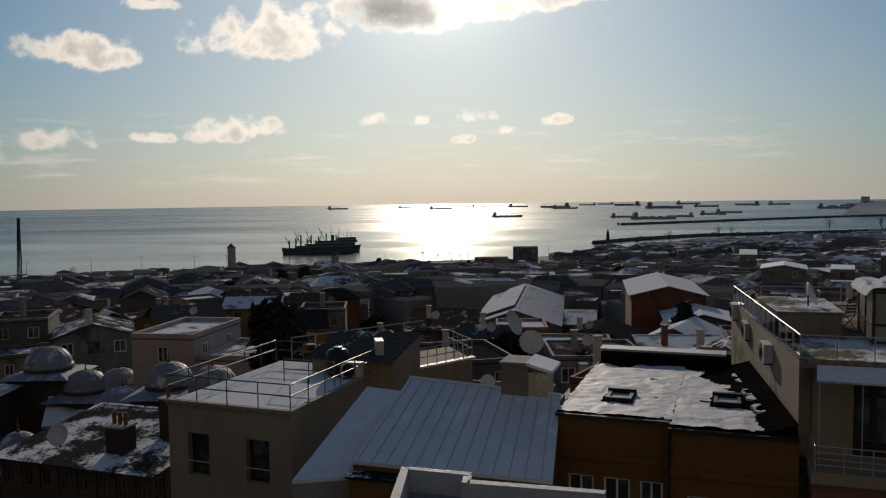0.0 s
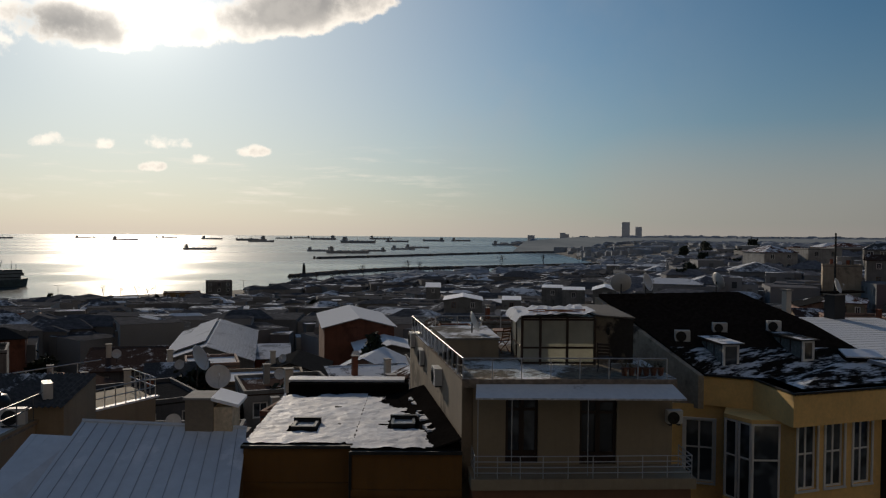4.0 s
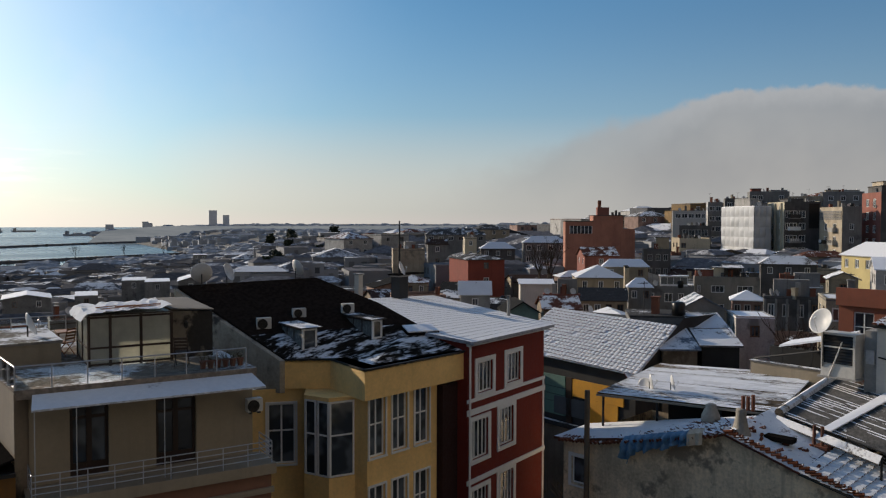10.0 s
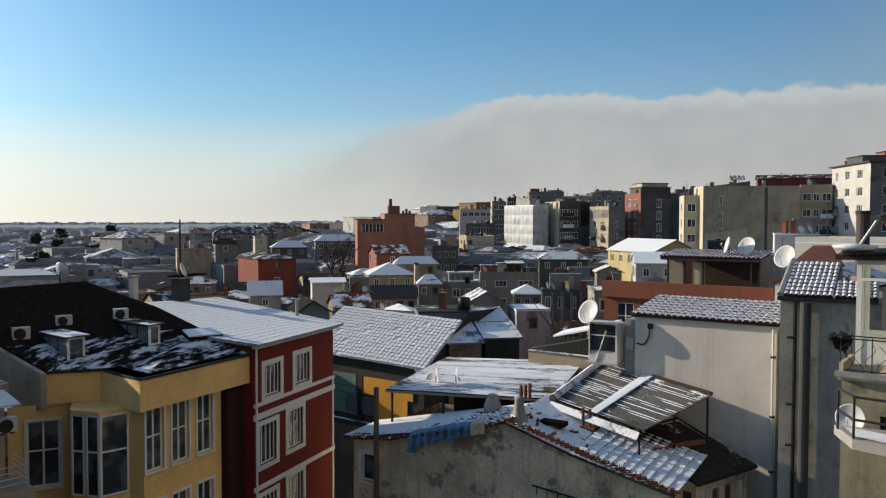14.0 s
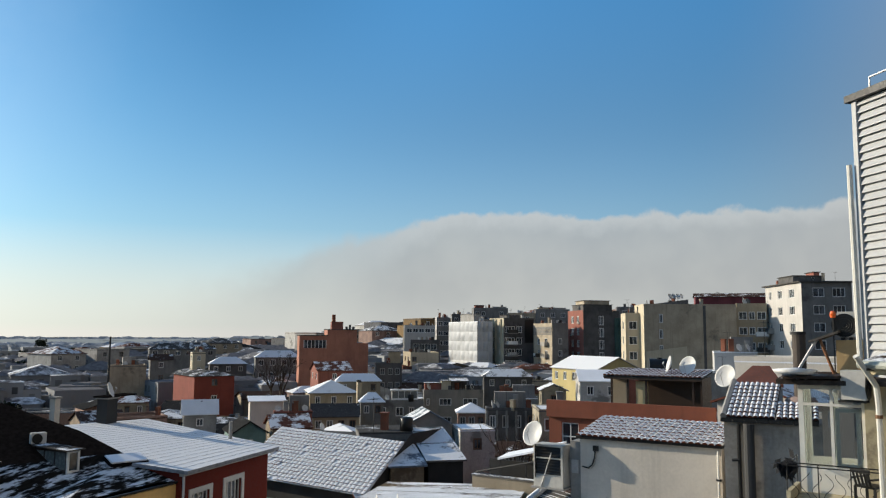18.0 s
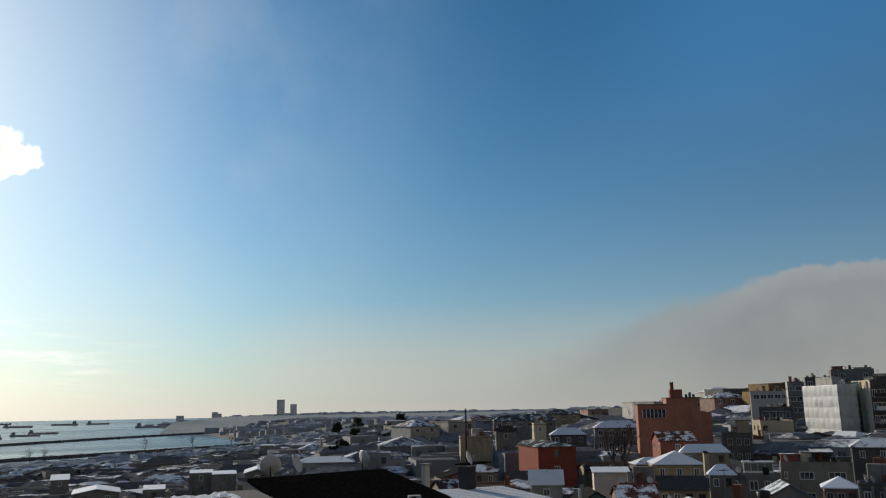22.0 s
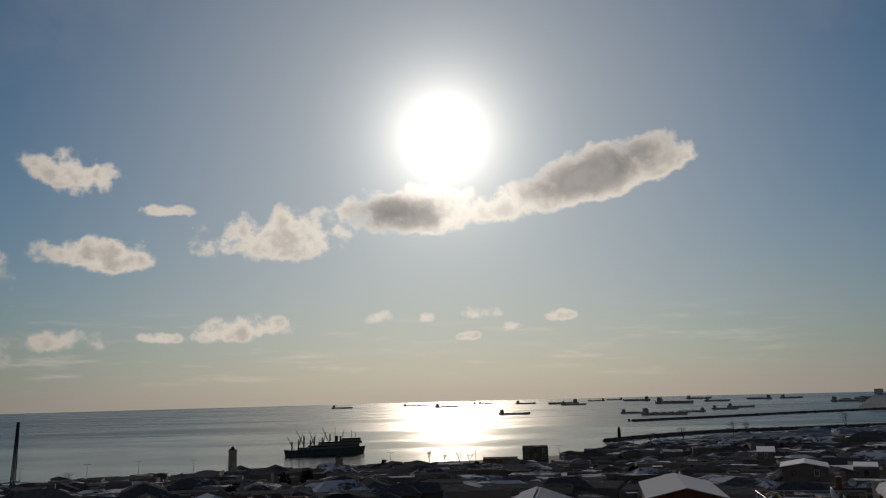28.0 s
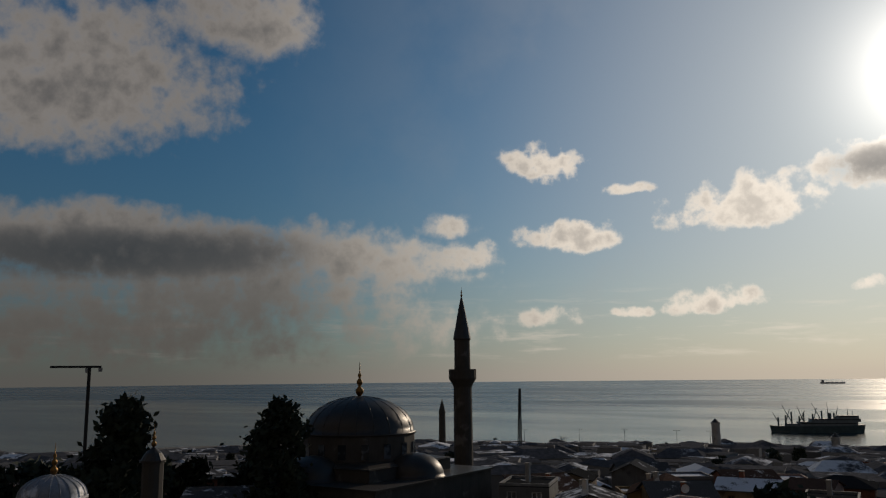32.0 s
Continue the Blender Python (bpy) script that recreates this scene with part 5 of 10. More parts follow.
    part("pane", Mesh().box(0.03, -0.008, 0.05, gw - 0.03, 0.008, gh), MILKY, g)
    part("pane", Mesh().box(-0.008, 0.03, 0.05, 0.008, gd, gh), MILKY, g)
    top = Mesh()
    n = 14
    for i in range(n + 1):
        for k in range(6):
            top.v.append((-0.25 + (gw + 0.3) * i / n + random.uniform(-0.05, 0.05), -0.22 + (gd + 0.3) * k / 5 + random.uniform(-0.07, 0.07), gh + 0.05 + random.uniform(0, 0.13) + 0.1 * (i / n) - (0.22 if i == 0 else 0)))
    for i in range(n):
        for k in range(5):
            q = i * 6 + k
            top.f.append((q, q + 6, q + 7, q + 1))
    part("foil_roof", top, snowy("foil_snow", (0.35, 0.33, 0.30), 0.7, 1.2), g, "crumpled pale foil sheet with snow")
    part("ceiling", Mesh().box(0, 0, gh - 0.02, gw, gd, gh + 0.03), DARKWOOD, g)
    for k in range(7):
        x, y = random.uniform(0.1, gw - 0.7), random.uniform(-0.1, 0.9)
        part("stick", Mesh().tube((x, y, gh + 0.2), (x + random.uniform(0.4, 0.9), y + random.uniform(-0.3, 0.3), gh + 0.24), 0.02, n=4), WOOD, g)
    sw = thing("stair_block", m @ Matrix.Translation((4.55, 2.9, F)), "grey rendered stair block with a dark damp stain", "stair block")
    part("wall", Mesh().prism([(0, 0), (1.25, -0.1), (1.25, 3.2), (0, 3.2)], 0, [1.5, 1.42, 1.5, 1.55]), surface("damp_render", (0.22, 0.19, 0.15), 0.9, vary=0.2, stain=(0.03, 0.027, 0.024), stain_at=0.47, stain_scale=0.8), sw)
    part("coping", Mesh().slab([(-0.06, -0.1, 1.58), (1.28, -0.15, 1.5), (1.28, 3.25, 1.6), (-0.06, 3.25, 1.62)], 0.05), surface("dark_coping", (0.12, 0.11, 0.1), 0.9), sw)
    lamp = thing("wall_lamp", m @ Matrix.Translation((4.95, 2.72, F + 1.05)), "small black lantern on the stair block wall", "lamp")
    part("bracket", Mesh().tube((0, 0.12, 0.1), (0, 0, 0.12), 0.012, n=5), DARKIRON, lamp)
    part("lantern", Mesh().lathe([(0.02, -0.12), (0.06, -0.06), (0.07, 0.06), (0.02, 0.12)], 6), DARKIRON, lamp)
    bx = thing("roof_box", m @ Matrix.Translation((-0.25, 3.6, F)), "snow-topped rendered box on the roof terrace", "box")
    part("wall", Mesh().prism([(0, 0), (1.75, 0.15), (1.6, 3.4), (-0.4, 3.2)], 0, 0.62), BEIGE, bx)
    part("cap", Mesh().prism([(-0.05, -0.05), (1.8, 0.1), (1.65, 3.45), (-0.45, 3.25)], 0.624, 0.7), snowy("box_lid_snow", (0.22, 0.2, 0.17), 0.5, 0.6), bx)
    dish(tuple(m @ Vector((0.7, 5.0, F + 0.7))), 0.75, 100, 20, 0.35, "satellite dish seen edge-on, standing on the snowy roof box")
    wooden_chair(m @ Vector((1.75, 5.2, F)), 200, WOOD, "reddish wooden folding chair on the roof terrace")
    wooden_chair(m @ Vector((4.5, 1.4, F)), 140, DARKWOOD, "dark folding chair on the roof terrace")
    tb = thing("side_table", m @ Matrix.Translation((2.0, 6.2, F)), "small wooden terrace table", "table")
    part("tabletop", Mesh().box(-0.4, -0.4, 0.62, 0.4, 0.4, 0.66), WOOD, tb)
    for x in (-0.35, 0.35):
        for y in (-0.35, 0.35):
            part("leg", Mesh().box(x - 0.025, y - 0.025, 0, x + 0.025, y + 0.025, 0.62), WOOD, tb)
    for k in range(6):
        x = 4.9 + 0.22 * k
        pl = thing("planter", m @ Matrix.Translation((x, 0.6, F)), "terracotta flower pot with a bare dry plant", "flower pot", "flower pots")
        part("pot", Mesh().lathe([(0.07, 0), (0.1, 0.2), (0.11, 0.2), (0.11, 0.24), (0.08, 0.24)], 10), BRICK_PIPE, pl)
        tw = Mesh()
        for i in range(14):
            tw.tube((0, 0, 0.2), (random.uniform(-0.16, 0.16), random.uniform(-0.16, 0.16), random.uniform(0.3, 0.55)), 0.008, 0.003, n=3)
        part("plant", tw, surface("dry_plant", (0.10, 0.07, 0.03), 0.9), pl)
    side = math.degrees(math.atan2(ER[1] - EL[1], ER[0] - EL[0]))
    ac_unit(m @ Vector((-0.75, 4.0, 16.9)), side - 90 + 6)
    ac_unit(m @ Vector((-1.15, 8.0, 16.9)), side - 90 + 6)
    ac_unit(m @ Vector((-1.5, 10.6, 17.2)), side - 90 + 6)
    ac_unit(m @ Vector((6.0, -0.1, 16.45)), side, (0.45, 0.25, 0.42), label="white air conditioner on the balcony wall under the awning")


def Mesh_move(mesh, m):
    mesh.v = [tuple(m @ Vector(q)) for q in mesh.v]
    return mesh


glazed_terrace_house()


# ---- yellow house with dormers ----
def dormer(at, turn, w, d, h, label):
    """A glazed box on the roof: white-framed front light, glass cheeks, flat snowy lid."""
    ob = thing("dormer", pose(at[0], at[1], at[2], 0, 0, turn), label, "dormer", "roof dormers")
    part("front_frame", lattice([0, 0.09, w - 0.09, w], [0, 0.09, h - 0.09, h], 0.0, 0.07), WHITE, ob)
    part("pane", Mesh().box(0.07, 0.03, 0.07, w - 0.07, 0.045, h - 0.07), GLASS, ob)
    for x in (0.0, w - 0.05):
        ck = part("cheek", Mesh_move(lattice([0.0, 0.06, d * 0.36, d * 0.36 + 0.06, d * 0.7, d * 0.7 + 0.06, d - 0.06, d], [0, 0.12, h - 0.08, h - 0.01], 0.0, 0.05), pose(x + 0.05, 0.075, 0, 0, 0, 90)), DARKWOOD, ob)
        part("side_pane", Mesh().box(x + 0.015, 0.1, 0.08, x + 0.03, d, h - 0.04), FROST, ck)
    part("roof", Mesh().slab([(-0.14, -0.14, h + 0.05), (w + 0.14, -0.14, h + 0.05), (w + 0.14, d + 0.1, h + 0.1), (-0.14, d + 0.1, h + 0.1)], 0.05), snowy("dormer_snow", (0.07, 0.065, 0.06), 0.5, 1.0), ob)
    return ob


def yellow_house():
    a, b, c, d = (20.95, 23.88), (22.96, 22.89), (21.43, 19.86), (27.27, 19.65)
    back_l, back_r = (25.3, 29.2), (31.4, 26.4)
    z = 36.5
    ob = thing("house", Matrix.Translation((20, 20, 20)), "yellow house with a jettied top storey, bay windows and dark roof", "house")
    rel = lambda *pts: [(x - 20, y - 20) for x, y in pts]
    band = rel(a, (22.2, 22.6), c, d, back_r, back_l)
    part("upper_wall", Mesh().prism(band, 15.35, z - 20), YELLOW, ob)
    part("gutter", Mesh().prism([(x - 0.06 if i < 4 else x, y - 0.08 if i < 4 else y) for i, (x, y) in enumerate(band)], z - 20, z - 19.93), DARKIRON, ob)
    # grey gable end
    grimy = surface("grimy_render", (0.40, 0.35, 0.27), 0.9, vary=0.35, stain=(0.07, 0.06, 0.05), stain_at=0.52, stain_scale=0.5, streak=0.4)
    part("gable_wall", Mesh().prism(rel((20.75, 23.95), (20.93, 23.85), (20.2, 30.2), (20.0, 30.2)), 15.2, [16.5, 16.5, 19.05, 19.05]), grimy, ob, "stained beige gable wall")
    part("side_wall", Mesh().prism(rel((19.99, 24.9), (20.12, 24.7), (20.2, 30.2), (20.0, 30.2)), 0.0, 15.19), grimy, ob, "stained beige side wall")
    # lower storeys, set back under the jetty, with windows on three facets
    low = [(20.0, 24.75), (21.75, 23.35), (22.0, 20.3), (26.0, 20.15), (27.3, 24)]
    lw_ = Mesh()
    spots = []
    for (p, q, wins) in ((low[0], low[1], [(0.6, 1.7, 12.3, 14.75), ]), (low[1], low[2], []), (low[2], low[3], [(0.1, 0.95, 12.95, 15.25), (1.35, 2.2, 12.95, 15.25), (2.65, 3.5, 12.95, 15.25), (0.1, 0.95, 9.6, 11.8), (1.35, 2.2, 9.6, 11.8), (2.65, 3.5, 9.6, 11.8)])):
        fm, ln = front((p[0] - 20, p[1] - 20), (q[0] - 20, q[1] - 20), 0)
        one = Mesh_move(pierced(Mesh(), ln, 0, 15.35, wins), fm)
        s = len(lw_.v)
        lw_.v += one.v
        lw_.f += [tuple(i + s for i in f) for f in one.f]
        spots += [(fm, q2) for q2 in wins]
    fm = Matrix()
    lw_.quad(*[(x - 20, y - 20, zz) for (x, y), zz in ((low[3], 0), (low[4], 0), (low[4], 15.35), (low[3], 15.35))])
    part("lower_wall", lw_, YELLOW, ob)
    for f, (x0, x1, z0, z1) in spots:
        window(ob, x0, z0, x1 - x0, z1 - z0, (2, 2), f, surround=0.08, sill=True)
    # bay with three lights
    by = [(21.55, 23.3), (20.75, 22.5), (20.95, 21.3), (21.95, 20.9), (22.6, 22.6)]
    part("bay", Mesh().prism(rel(*by), 8.0, 12.25), YELLOW, ob)
    part("bay_head", Mesh().prism(rel(*by), 15.2, 15.345), YELLOW, ob)
    for p, q, n in ((by[0], by[1], 1), (by[1], by[2], 2), (by[2], by[3], 1)):
        f, ln = front((p[0] - 20, p[1] - 20), (q[0] - 20, q[1] - 20), 0)
        for i in range(n):
            window(ob, i * ln / n + 0.03, 12.27, ln / n - 0.06, 2.92, (1, 2), f @ Matrix.Translation((0, -0.08, 0)), sill=False)
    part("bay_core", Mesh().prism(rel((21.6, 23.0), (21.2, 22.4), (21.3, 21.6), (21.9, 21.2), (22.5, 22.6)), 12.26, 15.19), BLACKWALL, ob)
    # one big slope up to a far ridge: half-snowed below, black above
    e = [Vector((x - 20, y - 20, z - 19.93)) for x, y in (a, (22.2, 22.6), c, d)]
    t1, t2, t3 = Vector((20.2, 30.2, 39.2)) - Vector((20, 20, 20)), Vector((25.86, 27.48, 39.39)) - Vector((20, 20, 20)), Vector((27.6, 25.0, 38.2)) - Vector((20, 20, 20))
    ml, mr = e[0].lerp(t1, 0.30), e[3].lerp(t3, 0.55)
    part("front_slope", Mesh().slab([e[0], e[1], e[2], e[3], mr, ml], 0.12), FELT_HALF, ob, "dark felt roof slope with half-melted snow")
    part("back_slope", Mesh().slab([ml, mr, t3, t2, t1], 0.12), FELT_DARK, ob, "black felt upper roof slope")
    part("rear_slope", Mesh().slab([t1, t2, t3, t3 + Vector((3, 3, -3)), t1 + Vector((3, 4, -3))], 0.12), FELT_DARK, ob)
    dormer((21.72, 23.7, 36.6), -12, 0.68, 1.75, 1.1, "white-framed roof dormer with glass front and snowy lid")
    dormer((24.65, 22.6, 37.05), -10, 0.52, 1.9, 0.82, "white-framed roof dormer with glass cheeks and snowy lid")
    ac_unit((21.2, 25.95, 37.5), -28, (0.6, 0.28, 0.5))
    ac_unit((22.96, 25.74, 37.85), -28, (0.58, 0.28, 0.42))
    ac_unit((24.9, 24.7, 37.95), -28, (0.55, 0.28, 0.45))
    dish((22.0, 29.15, 39.2), 0.85, 150, 20, 0.55, "white satellite dish on the dark roof ridge")
    dish((21.0, 29.6, 39.15), 0.95, 30, 20, 0.55, "dark-backed satellite dish on the dark roof ridge", DARKIRON)
    dish((24.9, 27.85, 39.35), 0.8, 95, 20, 0.5, "white satellite dish on the dark roof ridge")
    chimney((27.2, 26.0, 37.6), 0.28, 0.28, 1.9, 0, PALE, label="slim pale chimney pipe on the roof ridge")
    pn = thing("roof_hatch", pose(26.1, 21.9, 37.1, 14, 0, -27), "snow-covered roof hatch lid", "hatch")
    part("frame", Mesh().box(0, 0, 0, 1.5, 0.9, 0.12), TAR, pn)
    part("lid", Mesh().box(0.05, 0.05, 0.124, 1.45, 0.85, 0.18), SNOW, pn)


yellow_house()


# ---- oxide-red house ----
SLATE_SNOW = snowy("slate_snow", (0.3, 0.31, 0.34), 0.93, 0.4)


def red_house():
    L, R = (27.2, 19.45), (33.95, 19.85)
    m, w = front(L, R, 20.0)
    ob = thing("house", m, "oxide-red rendered house with white window surrounds and a snowy roof", "house")
    h, deep = 16.95, 9.5
    wins = [(0.75, 2.0, 14.6, 15.95), (3.2, 4.45, 14.65, 16.0), (0.35, 1.65, 11.75, 13.45), (2.6, 3.85, 11.85, 13.55), (0.35, 1.65, 8.7, 10.4), (2.6, 3.85, 8.8, 10.6)]
    part("front_wall", pierced(Mesh(), w, 0, h, wins, 0.25), OXRED, ob)
    part("side_wall", Mesh().quad((w, 0, 0), (w, deep, 0), (w, deep, h), (w, 0, h)).quad((0, deep, 0), (0, 0, 0), (0, 0, h), (0, deep, h)), OXRED, ob)
    for a, b, c, d in wins:
        window(ob, a, c, b - a, d - c, (4, 1), sill=True, surround=0.2)
    for z, zz in ((14.3, 14.45), (13.75, 14.0), (10.75, 10.95)):
        part("string_course", Mesh().box(-0.05, -0.07, z, w + 0.05, -0.004, zz), WHITE, ob)
    part("cornice", Mesh().box(-0.1, -0.22, h - 0.18, w + 0.15, -0.004, h), surface("greyish_white_cornice", (0.5, 0.48, 0.46), 0.7), ob)
    part("quoin", Mesh().box(w - 0.12, -0.03, 0, w + 0.03, -0.004, 14.3), WHITE, ob)
    part("roof", Mesh().slab([(-0.15, -0.4, h + 0.05), (w + 0.35, -0.4, h + 0.05), (w + 3.0, deep - 0.5, h + 0.75), (-0.6, deep + 1.8, h + 1.0)], 0.14), SLATE_SNOW, ob)
    part("back_wall", Mesh().box(0, deep, 0, w, deep + 0.2, h + 0.6), OXRED, ob)
    # courses of the snowed-in roof tiles
    for k in range(1, 24):
        f = k / 24
        a = Vector((-0.15, -0.4, h + 0.055)).lerp(Vector((-0.6, deep + 1.8, h + 1.005)), f)
        b = Vector((w + 0.35, -0.4, h + 0.055)).lerp(Vector((w + 3.0, deep - 0.5, h + 0.755)), f)
        part("tile_course", Mesh().tube(a, b, 0.006, n=4), SLATE_SNOW, ob)
    part("downpipe", Mesh().tube((0.06, -0.1, 0), (0.06, -0.1, h - 0.2), 0.05), WHITE, ob)
    part("flue", Mesh().tube((w + 0.6, 2.4, h), (w + 0.6, 2.4, h + 1.1), 0.09), CONCRETE, ob)
    # the gap's shade is put into this wall's near-black colour
    part("dark_recess", Mesh().box(-1.1, 0.5, 0, -0.02, 1.0, 15.2), surface("gap_shade_red", (0.03, 0.01, 0.008), 0.9), ob)
    ch = chimney((33.3, 28.9, 37.6), 0.8, 0.6, 1.35, 5, BLACKWALL, label="dark brick chimney with a slab lid on the snowy roof")
    part("slab_lid", Mesh().box(-0.2, -0.1, 1.432, 2.2, 0.7, 1.51), TAR, ch)
    antenna((33.5, 29.1, 39.1), 3.0)
    dish((33.4, 28.95, 39.1), 0.8, 150, 20, 0.3, "satellite dish on the chimney of the snowy roof")


red_house()


# ---- burnt-out house under a snowy tile roof ----
SHADE_BLOCK = surface("shade_block_grey", (0.10, 0.095, 0.085), 0.9, vary=0.3, streak=0.5)


def tile_roof_house():
    el, er, rl, rr = Vector((47.6, 31.2, 33.0)), Vector((45.44, 20.3, 32.7)), Vector((53.6, 31.2, 35.4)), Vector((53.0, 20.2, 35.7))
    o = Vector((45, 25, 20))
    ob = thing("house", Matrix.Translation(o), "derelict house with mint and amber walls under a snowy tile roof", "house")
    tiled(ob, el - o, (er - el), (rl - el), SNOW_TILE, 0.34, 0.4, joined=True, high=0.045, deck=SNOW)
    part("tongue", Mesh().slab([er - o + Vector((0.1, 0.9, 0.05)), er - o + Vector((-0.9, -0.35, -0.75)), er - o + Vector((-0.6, -0.55, -0.7)), er - o + Vector((1.2, 0.2, 0.35))], 0.08), TILE_RED, ob)
    d = (er - el).normalized()
    n = Vector((-1, 0.2, 0))
    a, b = el - o + Vector((0.5, 0, -0.25)), er - o + Vector((0.5, 0.3, -0.25))
    def panel(f0, f1, z0, z1, out, mat, nm):
        p, q = a.lerp(b, f0) + n * out, a.lerp(b, f1) + n * out
        p2, q2 = p - n * 0.3, q - n * 0.3
        part(nm, Mesh().prism([(q.x, q.y), (q2.x, q2.y), (p2.x, p2.y), (p.x, p.y)], z0, z1), mat, ob)
    panel(0, 1, -2.0, 12.6, 0.0, BLACKWALL, "front_wall")
    for z0, z1 in ((8.9, 9.75), (9.8, 10.25), (10.3, 10.75), (10.8, 11.6)):
        panel(0.24, 0.47, z0, z1, 0.09, MINT, "board")
    panel(0.53, 0.92, 10.4, 11.55, 0.08, AMBER, "painted_panel")
    panel(0.64, 0.88, 8.6, 10.39, 0.08, AMBER, "painted_panel")
    panel(0.48, 0.525, 8.5, 11.6, 0.1, DARKWOOD, "post")
    panel(0.38, 0.63, 9.0, 10.2, 0.1, surface("slate_board", (0.07, 0.08, 0.09), 0.8), "board")
    panel(0.0, 1.0, 8.2, 8.5, 0.35, snowy("sill_snow", (0.05, 0.05, 0.05), 0.6, 1.0), "ledge")
    # mud render darkened: the alley's shade is in its colour
    panel(0.0, 1.0, -2.0, 8.19, 0.2, surface("shaded_mud_render", (0.13, 0.11, 0.085), 0.95, vary=0.35, streak=0.5), "lower_wall")
    # block out of view behind the red roof, added to cut the sun off this wall
    house((44.5, 33.4), (50.5, 32.8), 6, 20, 32.5, "flat", SHADE_BLOCK, ROOFS[4], label="unseen added block that shades the derelict house wall", detail=False)
    part("gable_wall", Mesh().quad(er - o + Vector((0.4, 0.25, -14)), er - o + Vector((0.4, 0.25, -0.2)), rr - o + Vector((0, 0.2, -0.2)), rr - o + Vector((6, 0, -0.4)), rr - o + Vector((6, 0, -16))), BLACKWALL, ob)
    part("back_wall", Mesh().box(8, -4, -2, 14, 6, 14.6), BLACKWALL, ob)


tile_roof_house()


# ---- low house with corrugated lean-tos ----
IW_L, IW_R = (32.3, 17.7), (31.0, 3.2)


SHEET_BROWN = snowy("brown_sheet_snow", (0.16, 0.125, 0.09), 0.55, 0.5, stretch=(1.6, 0.35, 1.0))


def low_house():
    m, w = front(IW_L, IW_R, 20.0)
    ob = thing("house", m, "low old house with bare stained mud-render wall and broken snowy roof", "house")
    top = [(0.0, 12.1), (2.2, 12.35), (6.2, 13.45), (7.7, 13.75), (10.8, 12.85), (14.5, 11.95)]
    t = 0.35
    wall = Mesh()
    win = (0.45, 1.25, 10.1, 11.35)
    pierced(wall, 14.5, 0, 11.9, [win], 0.2)
    k = len(wall.v)
    wall.v += [(x, 0, z) for x, z in top] + [(14.5, 0, 11.9), (0, 0, 11.9)]
    wall.f.append(tuple(range(k + 7, k - 1, -1)))
    wall.quad((14.5, 0, 0), (14.5, 8, 0), (14.5, 8, 11.9), (14.5, 0, 11.9)).quad((0, 8, 0), (0, 0, 0), (0, 0, 12.0), (0, 8, 12.0)).quad((14.5, 8, 0), (0, 8, 0), (0, 8, 12), (14.5, 8, 12))
    part("wall", wall, MUD, ob)
    wn = window(ob, win[0], win[2], win[1] - win[0], win[3] - win[2], (1, 1), surround=0.15, sill=False)
    part("red_curtain", Mesh().box(0.12, 0.14, 0.12, 0.62, 0.15, 1.1), surface("red_cloth", (0.35, 0.03, 0.02), 0.9), wn)
    # left slope: flat and snowed over; right slope: tiled down to the eaves
    part("left_slope", Mesh().slab([(-0.4, -0.25, 12.12), (2.2, -0.25, 12.4), (7.7, -0.25, 13.78), (7.9, 3.4, 13.9), (3.0, 3.2, 12.6), (-0.4, 2.6, 12.2)], 0.12), snowy("drift_snow", (0.12, 0.06, 0.045), 0.68, 1.2), ob)
    tiled(ob, (14.75, -0.3, 11.92), (0.25, 4.6, 0.3), (-4.1, 0, 0.98), TILE_RED, 0.3, 0.38)
    part("patched_slope", Mesh().slab([(10.7, -0.3, 12.92), (7.8, -0.3, 13.82), (7.9, 4.3, 14.1), (10.7, 4.3, 13.25)], 0.1), snowy("broken_tile_snow", (0.10, 0.04, 0.03), 0.66, 1.3), ob)
    vt = Mesh().lathe([(0.02, 0), (0.06, 0.0), (0.07, 0.36), (0.02, 0.36)], 8).data("verge_tile", snowy("verge_tile_snow", (0.16, 0.06, 0.035), 0.35, 3.0))
    for i in range(34):
        f = i / 33
        x = 7.8 + f * 6.8
        z = 13.84 - (x - 7.8) * 0.283 if x < 10.8 else 12.96 - (x - 10.8) * 0.262
        q = part("verge_tile", vt, BRICK_PIPE, ob)
        q.matrix_local = pose(x, -0.28, z + 0.05, 0, 78, 0) @ pose(0, 0, 0, 0, 0, random.uniform(-20, 20))
    for i in range(26):
        x, y = random.uniform(7.9, 11.2), random.uniform(0.0, 3.0)
        q = part("loose_tile", vt, BRICK_PIPE, ob)
        q.matrix_local = pose(x, y, 13.9 - (x - 7.8) * 0.3, 80 + random.uniform(-10, 10), 0, random.uniform(0, 360)) @ Matrix.Diagonal((1, 1, 0.7, 1))
    rb, bits = random.Random(8), Mesh()
    for i in range(230):
        x, y = rb.uniform(2.6, 8.0), rb.uniform(-0.25, 2.6)
        if x < 5 and y > 0.5 + 0.35 * (x - 2.6):
            continue
        z = 12.4 + (x - 2.2) * 0.251 + 0.02 * y
        tilt = pose(x, y, z + 0.06, rb.uniform(-28, 28), rb.uniform(-28, 28), rb.uniform(0, 180))
        a, b = rb.uniform(0.1, 0.22), rb.uniform(0.07, 0.14)
        bits.slab([tilt @ Vector(q) for q in ((-a, -b, 0), (a, -b, 0), (a, b, 0.02), (-a, b, 0))], 0.04)
    tagged(part("broken_tiles", bits, snowy("rubble_snow", (0.17, 0.07, 0.045), 0.66, 2.0), ob, "broken tiles and boards under snow"), kind="stuff")
    lip = Mesh()
